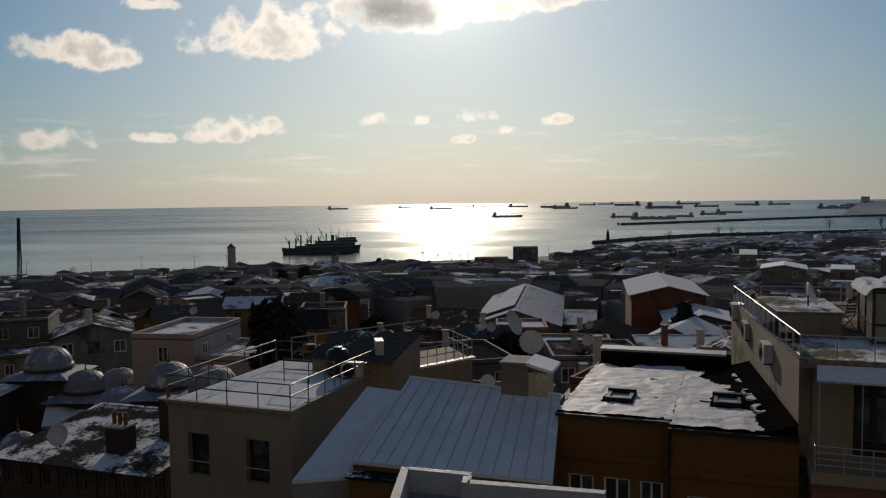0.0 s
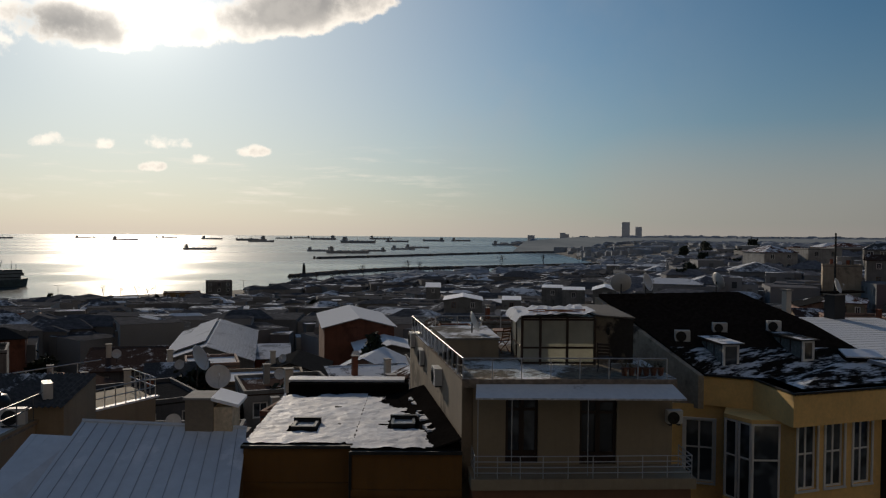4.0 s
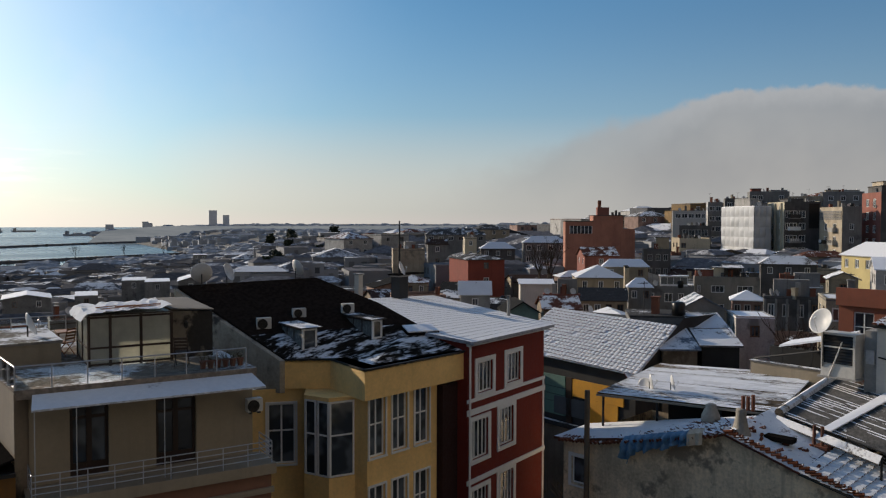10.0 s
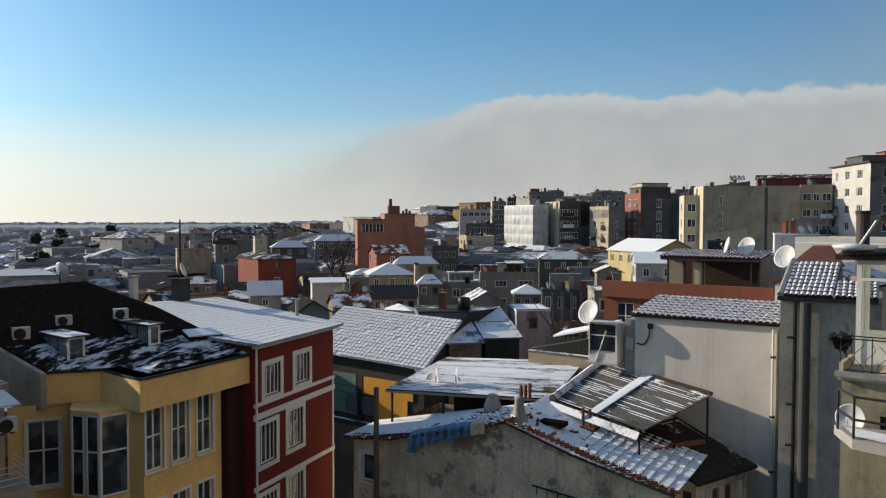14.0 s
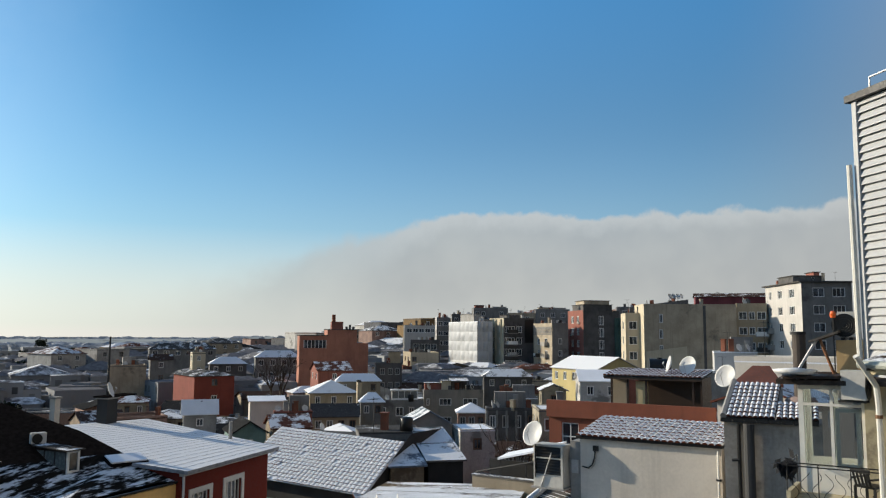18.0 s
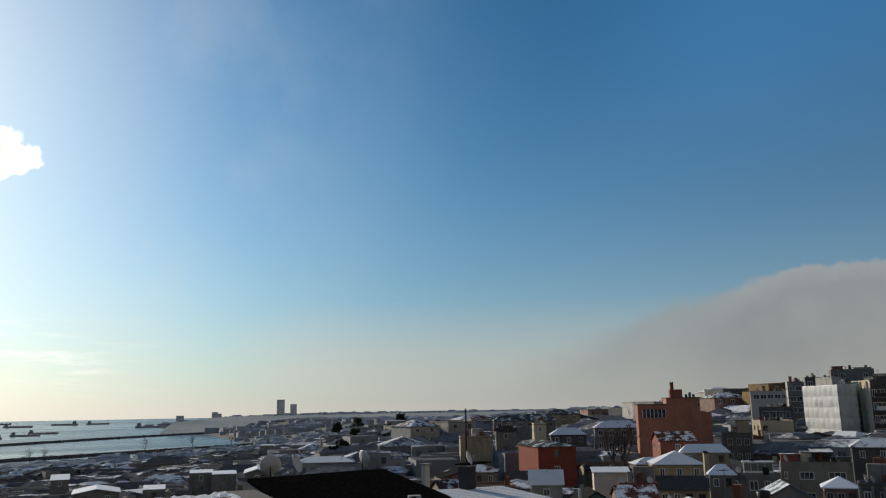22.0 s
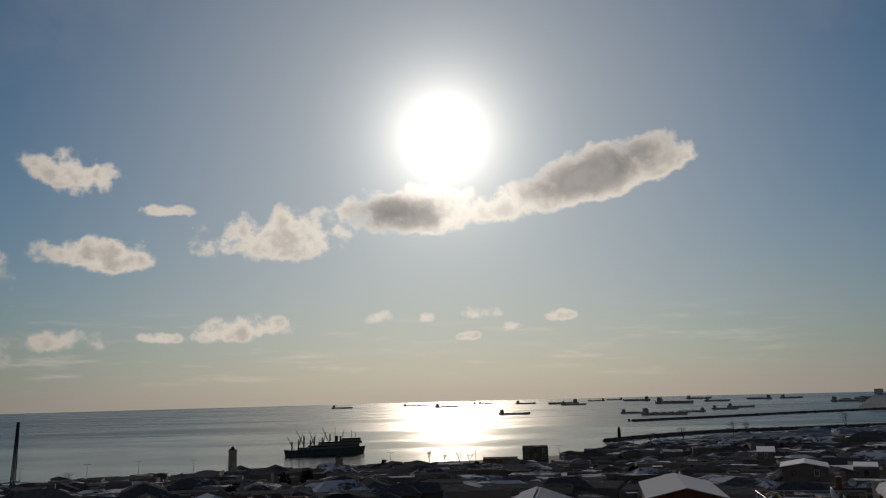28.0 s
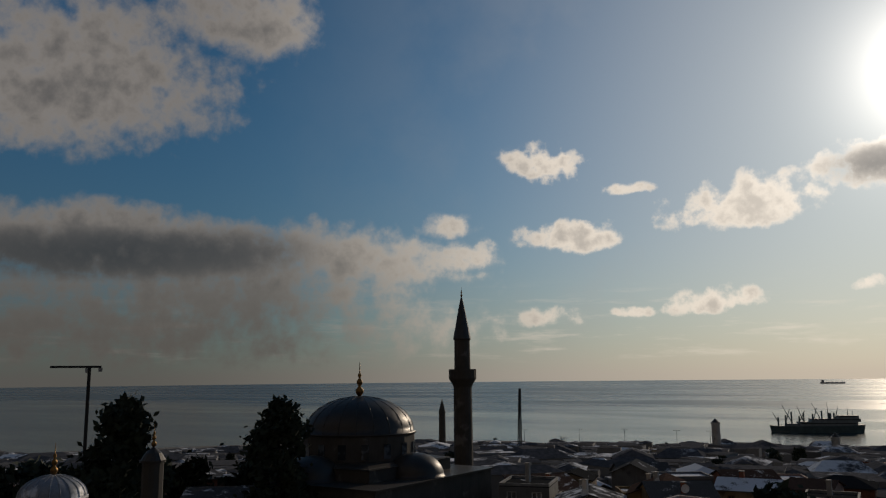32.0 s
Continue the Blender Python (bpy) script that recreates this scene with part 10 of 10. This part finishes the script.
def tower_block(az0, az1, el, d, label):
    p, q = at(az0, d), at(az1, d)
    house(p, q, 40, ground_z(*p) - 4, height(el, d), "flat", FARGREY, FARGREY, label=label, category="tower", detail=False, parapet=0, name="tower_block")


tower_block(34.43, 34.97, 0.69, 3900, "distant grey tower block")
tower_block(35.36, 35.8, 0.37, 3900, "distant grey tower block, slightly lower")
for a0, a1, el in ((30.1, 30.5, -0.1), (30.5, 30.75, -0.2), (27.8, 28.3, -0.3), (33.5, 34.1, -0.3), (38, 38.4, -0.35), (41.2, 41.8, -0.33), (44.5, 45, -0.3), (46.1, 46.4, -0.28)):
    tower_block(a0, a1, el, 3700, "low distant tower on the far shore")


def crawler_crane():
    x, y = at(-28.3, 300)
    ob = thing("crawler_crane", Matrix.Translation((x, y, ground_z(x, y))), "tall lattice crawler crane near the shore", "crane")
    top = height(-0.95, 300) - ground_z(x, y)
    a, b = Vector((-0.3, 0, 2)), Vector((0.4, 0, top))
    for dx, dy in ((-0.6, -0.6), (0.6, -0.6), (0.6, 0.6), (-0.6, 0.6)):
        part("chord", Mesh().tube(a + Vector((dx, dy, 0)), b + Vector((dx * 0.4, dy * 0.4, 0)), 0.16, n=4), DARKIRON, ob)
    n = 16
    lat = Mesh()
    for i in range(n):
        p, q = a.lerp(b, i / n), a.lerp(b, (i + 1) / n)
        s = 0.6 - 0.36 * i / n
        lat.tube(p + Vector((-s, -s, 0)), q + Vector((s, -s, 0)), 0.08, n=3).tube(p + Vector((s, s, 0)), q + Vector((-s, s, 0)), 0.08, n=3)
        lat.tube(p + Vector((-s, s, 0)), q + Vector((-s, -s, 0)), 0.08, n=3)
    part("lattice", lat, DARKIRON, ob)
    part("cab", Mesh().box(-4, -1.5, 0.8, 0.5, 1.5, 3.6), HULL, ob)
    part("track", Mesh().box(-4, -2.2, 0, 2, -1.2, 0.9), DARKIRON, ob)
    part("track", Mesh().box(-4, 1.2, 0, 2, 2.2, 0.9), DARKIRON, ob)
    part("hoist_rope", Mesh().tube(b, b + Vector((0.6, 0, -15)), 0.05, n=3), DARKIRON, ob)
    x, y = at(-57.5, 320)
    tc = thing("tower_crane", pose(x, y, ground_z(x, y), 0, 0, 57), "distant tower crane with a level jib", "crane")
    h = height(0.75, 320) - ground_z(x, y)
    part("mast", Mesh().box(-0.6, -0.6, 0, 0.6, 0.6, h), DARKIRON, tc)
    part("jib", Mesh().box(-13, -0.4, h, 4, 0.4, h + 0.8), DARKIRON, tc)
    part("counterweight", Mesh().box(3, -0.8, h - 1.4, 4.4, 0.8, h), CONCRETE, tc)
    part("cab", Mesh().box(-1.4, 0.6, h - 1.8, 0.4, 1.6, h - 0.1), HULL, tc)


crawler_crane()

# houses and towers that stand out before the shore
for az0, az1, d, el, k, lab in ((5.02, 6.81, 430, -3.75, 1, "dark block of flats by the shore"), (2.24, 4.69, 430, -4.5, 7, "ochre block of flats by the shore"), (-8.0, -5.19, 200, -5.99, 4, "dark brick building before the shore"), (-19.5, -17, 330, -5.2, 0, "low pale building by the shore")):
    p, q = at(az0, d), at(az1, d)
    house(p, q, 12, ground_z(*p) - 1, height(el, d), "flat", WALLS[k], ROOFS[1], label=lab, every=4.0, win=(1.6, 1.6), faces=("front",))
    TAKEN.append(((p[0] + q[0]) / 2, (p[1] + q[1]) / 2, 12))
for az, d, el, r in ((-15.05, 330, -3.38, 1.6), (-7.85, 300, -4.2, 1.3)):
    x, y = at(az, d)
    t = thing("stone_tower", Matrix.Translation((x, y, ground_z(x, y))), "old slim stone tower near the shore", "tower")
    part("shaft", Mesh().lathe([(r * 1.15, 0), (r, height(el, d) - ground_z(x, y)), (r * 1.15, height(el, d) - ground_z(x, y) + 0.05), (r * 1.15, height(el, d) - ground_z(x, y) + 0.6)], 12), WALLS[5], t)
    part("cap", Mesh().lathe([(r * 1.0, height(el, d) - ground_z(x, y) + 0.6), (0.2, height(el, d) - ground_z(x, y) + 2.0)], 12), LEAD, t)
for i in range(13):
    p = at(-28 + i * 3.3 + random.uniform(-0.8, 0.8), 430 + random.uniform(-10, 15))
    lp = thing("street_lamp", Matrix.Translation((*p, ground_z(*p))), "tall two-armed street lamp on the shore road", "street lamp", "shore road lamps")
    part("pole", Mesh().tube((0, 0, 0), (0, 0, 11), 0.14, 0.08, n=6), DARKIRON, lp)
    part("arm", Mesh().tube((-1.6, 0, 11), (1.6, 0, 11), 0.07, n=4), DARKIRON, lp)
    for sx in (-1.7, 1.3):
        part("lamp_head", Mesh().box(sx, -0.15, 10.9, sx + 0.5, 0.15, 11.1), CONCRETE, lp)


# ---- the town between ----
def free(x, y, r):
    return all(math.hypot(x - a, y - b) > c + r * 0.6 for a, b, c in TAKEN)


for x, y, r in ((-7, 30, 9), (1, 24, 9), (8, 31, 9), (12, 25, 10), (26, 25, 8), (31, 25, 8), (48, 27, 9), (38, 12, 10), (40, 3, 8), (55, 6, 10), (30, -3, 9), (0, 8, 16), (20, 10, 14)):
    TAKEN.append((x, y, r))


def ceiling_el(az, d):
    """How high roofs reach in each direction, as an elevation from the eye."""
    if az < 38:
        return -12.5 + 6.0 * ease(d, 45, 110) + 1.6 * ease(d, 110, 300) + 0.3 * ease(d, 300, 500) + 0.9 * ease(az, 10, 38) * ease(d, 90, 300)
    return -9.5 + 3.6 * ease(d, 45, 90) + 3.2 * ease(d, 90, 200) + 2.0 * ease(d, 180, 420) + 1.4 * ease(az, 55, 80) * ease(d, 110, 260)


KINDS = (("snowy tiled roof", 0), ("brown roof with patchy snow", 1), ("grey roof under thin snow", 2), ("roof white with snow", 3), ("dark wet roof", 4))
TONES = ("cream", "grey", "buff", "pinkish", "brick-red", "white", "slate-grey", "ochre")


def island_tone(name, dark, light):
    """Render that differs from house to house in one joined mesh."""
    mat = surface(name, tuple((a + b) / 2 for a, b in zip(dark, light)), 0.9, vary=0.3, grain=0.4)
    tree = mat.node_tree
    bs = next(n for n in tree.nodes if n.type == "BSDF_PRINCIPLED")
    mix = tree.nodes.new("ShaderNodeMix")
    mix.data_type = "RGBA"
    geo = tree.nodes.new("ShaderNodeNewGeometry")
    tree.links.new(geo.outputs["Random Per Island"], mix.inputs[0])
    mix.inputs[6].default_value, mix.inputs[7].default_value = (*dark, 1), (*light, 1)
    mul = tree.nodes.new("ShaderNodeMix")
    mul.data_type, mul.blend_type = "RGBA", "MIX"
    mul.inputs[0].default_value = 0.7
    old = bs.inputs["Base Color"].links[0].from_socket
    tree.links.new(old, mul.inputs[6])
    tree.links.new(mix.outputs[2], mul.inputs[7])
    tree.links.new(mul.outputs[2], bs.inputs["Base Color"])
    return mat


rnd = random.Random(11)
r = 46.0
count = 0
SEASIDE, HILLSIDE = (1, 2, 3, 4, 6, 6, 1, 7), (0, 1, 2, 3, 4, 5, 5, 0)
while r < 215:
    az = -66.0 + rnd.uniform(0, 3)
    step_r = 7.6 + r * 0.012
    while az < 97:
        hill = az > 40
        w = (rnd.uniform(5.0, 9.5) if hill else rnd.uniform(4.6, 8.5)) * (1 + r / 900)
        dz = math.degrees((w + rnd.uniform(0.3, 2.0)) / r)
        d = r + rnd.uniform(-2.5, 2.5)
        x, y = at(az, d)
        slope = az > 57
        if (hill or r < 128) and (slope or r < 160) and not (slope and 92 < r < 150) and shore_y(x) - y > 12 and free(x, y, w * (0.25 if hill else 0.5)):
            g = ground_z(x, y)
            top = min(g + rnd.choice((5.5, 6.5, 7.5, 9.0) if hill else (7.0, 8.5, 9.5, 11.0, 12.5)), height((min(-6.4, ceiling_el(az, d)) if slope and r < 95 else ceiling_el(az, d)) + rnd.uniform(-0.6, 0.3), d))
            rise = rnd.uniform(0.9, 1.7)
            top -= rise * 0.5
            if top > g + 2.6:
                kind = rnd.choice(KINDS if hill else KINDS[1:])
                tone = rnd.choice(HILLSIDE if hill else SEASIDE)
                near = d < 112
                p = at(az - dz * 0.45, d)
                t = rnd.uniform(-0.35, 0.35)
                q = (p[0] + w * math.cos(radians(az) - t) * 0.92, p[1] - w * math.sin(radians(az) - t) * 0.92)
                house(p, q, rnd.uniform(5, 8.5), g - 1.5, top, rnd.choice(("hip", "gable_x", "gable_y", "flat", "flat", "shed")), WALLS[tone], ROOFS[kind[1]], rise, label="small %s town house with a %s" % (TONES[tone], kind[0]),
                           group="town houses", detail=near or (hill and d < 150), every=1.35 if hill else 2.2, faces=("front", "left") if d < (112 if hill else 75) else ("front",), storey=2.8, max_floors=3 if hill and d < 110 else 2 if d < 90 else 1, win=rnd.choice(((0.9, 1.2), (1.2, 1.3), (0.8, 1.3))))
                count += 1
                if near and rnd.random() < 0.55:
                    chimney((p[0] + 2, p[1] + 3, top + 0.3), 0.5, 0.5, rnd.uniform(1.4, 2.2), 0, rnd.choice((CONCRETE, BRICK_PIPE, PALE)), label="plain chimney stack on a town roof")
                if near and rnd.random() < 0.4:
                    dish((p[0] + 3, p[1] + 1.5, top + 0.4), 0.9, 200 + rnd.uniform(-25, 25), 20, 0.9, "pale satellite dish on a town roof")
        az += dz
    r += step_r

# dark shrubs and small trees between the roofs
seeds = []
for k in range(4):
    seeds.append(leafy_tree(60 + 4 * k, 75, 20, 20 + (6.5, 7.5, 5.5, 8.5)[k], (4.5, 3.6, 5.0, 4.2)[k], "dark winter tree between the roofs", 40 + k, 1500, k == 1))
for k in range(150):
    az, d = (rnd.uniform(-60, 62), 60 * math.exp(rnd.random() * math.log(7.5))) if k < 110 else (rnd.uniform(14, 46), rnd.uniform(260, 620))
    x, y = at(az, d)
    if shore_y(x) - y < 18 or not free(x, y, 2.5):
        continue
    g = ground_z(x, y)
    s = min(rnd.uniform(0.8, 1.3) * (1 + d / 600), (height(ceiling_el(az, d) + 0.35, d) - g) / 8.0)
    if s > 0.5:
        copy_thing(seeds[k % 4], Matrix.Translation((x, y, g - 0.2)) @ Matrix.Rotation(rnd.uniform(0, 6.28), 4, "Z") @ Matrix.Scale(s, 4))

# taller blocks along the western ridge
for i in range(76):
    az = 44 + i * 0.69 + rnd.uniform(-0.3, 0.3)
    d = rnd.uniform(245, 420)
    ridge = np.interp(az, (44, 50, 55, 60, 65, 70, 75, 80, 85, 90, 96), (-0.95, -0.75, -0.5, 0.1, 0.75, 1.4, 1.75, 1.85, 2.0, 2.4, 2.8))
    x, y = at(az, d)
    p, q = at(az - 1.0, d), at(az + rnd.uniform(0.5, 1.4), d + 6)
    tone = rnd.randrange(len(WALLS))
    if free(x, y, 2):
        house(p, q, 12, ground_z(x, y) - 3, height(ridge - rnd.uniform(0.0, 0.55), d), rnd.choice(("flat", "flat", "hip")), WALLS[tone], rnd.choice(ROOFS), 2.0, label="%s apartment house on the western ridge" % TONES[tone],
              group="ridge apartments", every=4.2, win=(1.4, 1.5), faces=("front",), max_floors=3)

# long snowy roofs that stand out in the lower town
for az0, az1, el, kind in ((28.99, 30.53, -4.06, "flat"), (30.44, 32.08, -4.19, "flat"), (32.63, 34.28, -4.16, "gable_y"), (21.94, 24.71, -5.04, "gable_y"), (26.13, 27.55, -5.0, "flat"),
                           (33.47, 34.38, -2.38, "flat"), (37.15, 38.44, -2.02, "flat"), (20.59, 21.61, -4.12, "shed"), (38.9, 39.82, -2.91, "flat")):
    d = 120.0
    while height(el, d) - ground_z(*at((az0 + az1) / 2, d)) > 7.5 and d < 520:
        d += 5.0
    p, q = at(az0, d), at(az1, d)
    house(p, q, 11, ground_z(*p) - 2, height(el, d), kind, WALLS[1], SNOW, 0.9, label="grey town building under a long roof white with snow", every=3.0, faces=("front",), max_floors=1, parapet=0)
    TAKEN.append(((p[0] + q[0]) / 2, (p[1] + q[1]) / 2, 10))
# dark garden round the mosque
for az, el in ((-65, -4.0), (-63, -4.4), (-61, -4.1), (-59.5, -4.5), (-57.5, -4.6), (-53.0, -4.6), (-51.2, -4.3), (-46.8, -4.6), (-44.8, -4.5), (-43.0, -4.8)):
    x, y = at(az, 98)
    k = int(-az) % 4
    s = (height(el, 98) - ground_z(x, y)) / (7.2, 8.3, 6.2, 9.3)[k]
    copy_thing(seeds[k], Matrix.Translation((x, y, ground_z(x, y) - 0.2)) @ Matrix.Rotation(az, 4, "Z") @ Matrix.Scale(s, 4))


def far_shore():
    """Low land behind the bay, a plain backdrop; its haze is an emitted grey."""
    rnd = random.Random(5)
    mesh = Mesh()
    n = 420
    for i in range(n + 1):
        az = 26.8 + 31.0 * i / n
        el = float(np.interp(az, (26.8, 27.6, 29, 31, 36, 52, 58), (-1.45, -0.75, -0.6, -0.42, -0.4, -0.34, -0.1))) + rnd.choice((0, 0, 0.02, 0.04, 0.07)) * rnd.random()
        x, y = at(az, 1600)
        mesh.v += [(x, y, -4.0), (x, y, height(el, 1600))]
        if i:
            k = 2 * i
            mesh.f.append((k - 2, k, k + 1, k - 1))
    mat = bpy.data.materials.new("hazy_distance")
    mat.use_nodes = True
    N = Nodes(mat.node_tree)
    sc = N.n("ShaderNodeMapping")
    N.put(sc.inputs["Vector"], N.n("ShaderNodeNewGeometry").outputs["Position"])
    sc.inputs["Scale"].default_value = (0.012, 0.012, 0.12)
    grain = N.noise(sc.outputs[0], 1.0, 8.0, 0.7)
    # emission stands for haze in front of the land
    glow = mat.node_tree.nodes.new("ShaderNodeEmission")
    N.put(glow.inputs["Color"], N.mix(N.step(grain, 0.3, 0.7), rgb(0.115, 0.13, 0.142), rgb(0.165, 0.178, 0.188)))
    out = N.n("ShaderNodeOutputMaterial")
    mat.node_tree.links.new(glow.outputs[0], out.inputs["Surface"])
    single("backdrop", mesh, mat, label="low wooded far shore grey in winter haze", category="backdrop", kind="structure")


far_shore()

# dark trees among the lower town
rc_ = random.Random(14)
for i in range(34):
    az, d = rc_.uniform(-42, 34), rc_.uniform(150, 420)
    x, y = at(az, d)
    if shore_y(x) - y > 14:
        s = (height(ceiling_el(az, d) + rc_.uniform(-0.2, 0.45), d) - ground_z(x, y)) / (7.2, 8.3, 6.2, 9.3)[i % 4]
        if s > 0.5:
            copy_thing(seeds[i % 4], Matrix.Translation((x, y, ground_z(x, y) - 0.2)) @ Matrix.Rotation(i, 4, "Z") @ Matrix.Diagonal((s * 0.8, s * 0.8, s, 1)))

# masts, vents and tanks on the flat roofs of the slope
rc = random.Random(21)
mast_mesh = Mesh().tube((0, 0, 0), (0, 0, 1), 0.03, 0.02, n=5).data("mast", DARKIRON)
comb = Mesh().tube((-0.5, 0, 0), (0.5, 0, 0), 0.02, n=4)
for i in range(6):
    comb.tube((-0.45 + 0.18 * i, -0.28, 0), (-0.45 + 0.18 * i, 0.28, 0), 0.014, n=4)
comb = comb.data("rods", DARKIRON)
vent_mesh = Mesh().box(-0.3, -0.25, 0, 0.3, 0.25, 1.0).box(-0.36, -0.31, 1.0, 0.36, 0.31, 1.08)
vents = [vent_mesh.data("chimney", k) for k in (BRICK_PIPE, WALLS[1], WALLS[0])]
tank_mesh = Mesh().lathe([(0.02, 0), (0.5, 0), (0.5, 1.0), (0.4, 1.12), (0.02, 1.16)], 14).data("water_tank", PLASTIC, True)
masts = stacks = tanks = 0
for m, w, deep, h in FLATS:
    p = m.translation
    d, a = math.hypot(p.x, p.y), math.degrees(math.atan2(p.x, p.y))
    if not (44 < a < 97 and 55 < d < 260) or w < 3:
        continue
    spot = lambda: m @ Vector((w * rc.uniform(0.1, 0.9), deep * rc.uniform(0.05, 0.45), h))
    for _ in range(1 + int(w > 9)):
        if masts < 75 and rc.random() < 0.75:
            k = rc.uniform(1.6, 3.2)
            ob = thing("antenna", Matrix.Translation(spot()), "thin roof aerial with short rods on a flat roof", "antenna", "antennas")
            part("mast", mast_mesh, DARKIRON, ob).matrix_local = Matrix.Diagonal((1, 1, k, 1))
            part("rods", comb, DARKIRON, ob).matrix_local = pose(0, 0, k * 0.94, 0, 0, rc.uniform(0, 180))
            masts += 1
        if stacks < 90 and rc.random() < 0.85:
            single("chimney", vents[stacks % 3], None, Matrix.Translation(spot()) @ Matrix.Rotation(rc.uniform(-0.4, 0.4), 4, "Z") @ Matrix.Diagonal((1, 1, rc.uniform(0.9, 1.7), 1)), "squat chimney stack on a flat roof", "chimney", "chimneys")
            stacks += 1
    if tanks < 14 and rc.random() < 0.25:
        single("water_tank", tank_mesh, None, Matrix.Translation(spot()), "round dark water tank on a flat roof", "water tank")
        tanks += 1

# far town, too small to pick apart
rnd2 = random.Random(77)
hill_panes = Mesh()
near_walls, near_roofs, hill_walls, hill_roofs, walls_far, roofs_far = Mesh(), Mesh(), Mesh(), Mesh(), Mesh(), Mesh()
for i in range(19000):
    near_sea = i < 7500
    az = rnd.uniform(-64, 97) if near_sea else rnd.uniform(8, 74)
    d = rnd.uniform(172 if az > 40 else 130, 440) if near_sea else 400 * math.exp(rnd.uniform(0, 1) ** 1.2 * math.log(9.5))
    x, y = at(az, d)
    if shore_y(x) - y < 15:
        continue
    g = ground_z(x, y)
    s = rnd.choice((2.2, 2.8, 3.4, 4.2, 5.4, 6.8)) * rnd.uniform(0.85, 1.15) * (0.8 + d / 1600)
    if near_sea and not free(x, y, s):
        continue
    tall = rnd.random() < 0.12
    top = g + rnd.uniform(4, 10) * (1.5 if tall else 1.0)
    lim = height(np.interp(az, (8, 30, 44, 50, 60, 70), (-3.6, -1.1, -0.95, -0.6, 0.1, 0.8)) if d > 1200 else np.interp(az, (8, 18, 24, 33, 44, 60, 70), (-4.3, -3.75, -3.35, -2.8, -1.5, -0.5, 0.3)) - 0.4 * rnd.random(), d)
    if near_sea:
        if az < 34 and rnd2.random() < 0.3:
            continue
        lim = height(ceiling_el(az, d) + (0.12 - 1.3 * rnd2.random() ** 1.6 if az < 34 else rnd.uniform(-0.6, 0.15)), d)
    top = max(min(top, lim), g + 2.5)
    a = rnd.gauss(radians(az) * -1, 0.25) + rnd.choice((0, 1.57))
    u, v = Vector((math.cos(a), math.sin(a))) * s, Vector((-math.sin(a), math.cos(a))) * s * rnd.uniform(0.5, 0.9)
    o = Vector((x, y))
    poly = [tuple(o - u - v), tuple(o + u - v), tuple(o + u + v), tuple(o - u + v)]
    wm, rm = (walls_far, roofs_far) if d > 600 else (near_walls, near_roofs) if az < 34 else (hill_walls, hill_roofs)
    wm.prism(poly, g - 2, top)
    if wm is hill_walls:
        for j in range(4):
            p0, p1 = Vector(poly[j]), Vector(poly[(j + 1) % 4])
            e = (p1 - p0).normalized()
            out = Vector((e.y, -e.x))
            if out.dot(o) > 0:
                continue
            ln = (p1 - p0).length
            n = int(ln / 2.1)
            for floor in range(min(2, int((top - g) / 2.8))):
                zz = top - 2.2 - 2.8 * floor
                for i in range(n):
                    if rnd2.random() < 0.75:
                        c0 = p0 + e * (ln * (i + 0.5) / n - 0.5)
                        c1 = c0 + e * rnd2.choice((0.9, 1.0, 1.3))
                        hill_panes.prism([tuple(c0), tuple(c0 + out * 0.05), tuple(c1 + out * 0.05), tuple(c1)][::-1], zz, zz + 1.3)
    k = v.length * rnd.choice((0.0, 0.0, 0.0, 0.26, 0.34, 0.4)) * (0.0 if wm is near_walls and rnd2.random() < 0.45 else 1.0)
    n = len(rm.v)
    if k == 0.0:
        rm.v += [(px, py, top + 0.05) for px, py in poly]
        rm.f.append((n, n + 1, n + 2, n + 3))
    else:
        e0, e1 = o - u * 0.6, o + u * 0.6
        rm.v += [(px + (px - x) * 0.06, py + (py - y) * 0.06, top) for px, py in poly] + [(e0.x, e0.y, top + k), (e1.x, e1.y, top + k)]
        rm.f += [(n, n + 1, n + 5, n + 4), (n + 1, n + 2, n + 5), (n + 2, n + 3, n + 4, n + 5), (n + 3, n, n + 4)]
shore = thing("shore_district", Matrix(), "dark low houses near the shore with snow on some roofs", "town", kind="stuff")
tagged(part("house_walls", near_walls, island_tone("district_render", (0.09, 0.095, 0.10), (0.34, 0.33, 0.32)), shore), kind="stuff")
tagged(part("house_roofs", near_roofs, snowy("district_roof_snow", (0.10, 0.10, 0.105), 0.26, 0.09, fine=0.5, island=2.2), shore), kind="stuff")
hills = thing("hill_district", Matrix(), "crowded small houses on the western slope under patchy snow", "town", kind="stuff")
tagged(part("house_walls", hill_walls, island_tone("hill_render", (0.17, 0.18, 0.195), (0.33, 0.335, 0.34)), hills), kind="stuff")
tagged(part("house_roofs", hill_roofs, snowy("hill_roof_snow", (0.16, 0.16, 0.17), 0.24, 0.09, fine=0.5, island=2.2), hills), kind="stuff")
tagged(part("house_windows", hill_panes, island_tone("hill_window", (0.02, 0.025, 0.03), (0.30, 0.30, 0.30)), hills), kind="stuff")
# walls and bare roofs are paled towards blue to carry the haze
far = thing("far_town", Matrix(), "far town under thin snow, haze put into its pale colours", "town", kind="stuff")
tagged(part("house_walls", walls_far, island_tone("far_hazed_render", (0.30, 0.33, 0.37), (0.42, 0.45, 0.49)), far), kind="stuff")
tagged(part("house_roofs", roofs_far, snowy("far_hazed_roof_snow", (0.30, 0.32, 0.35), 0.16, 0.03, fine=0.1), far), kind="stuff")
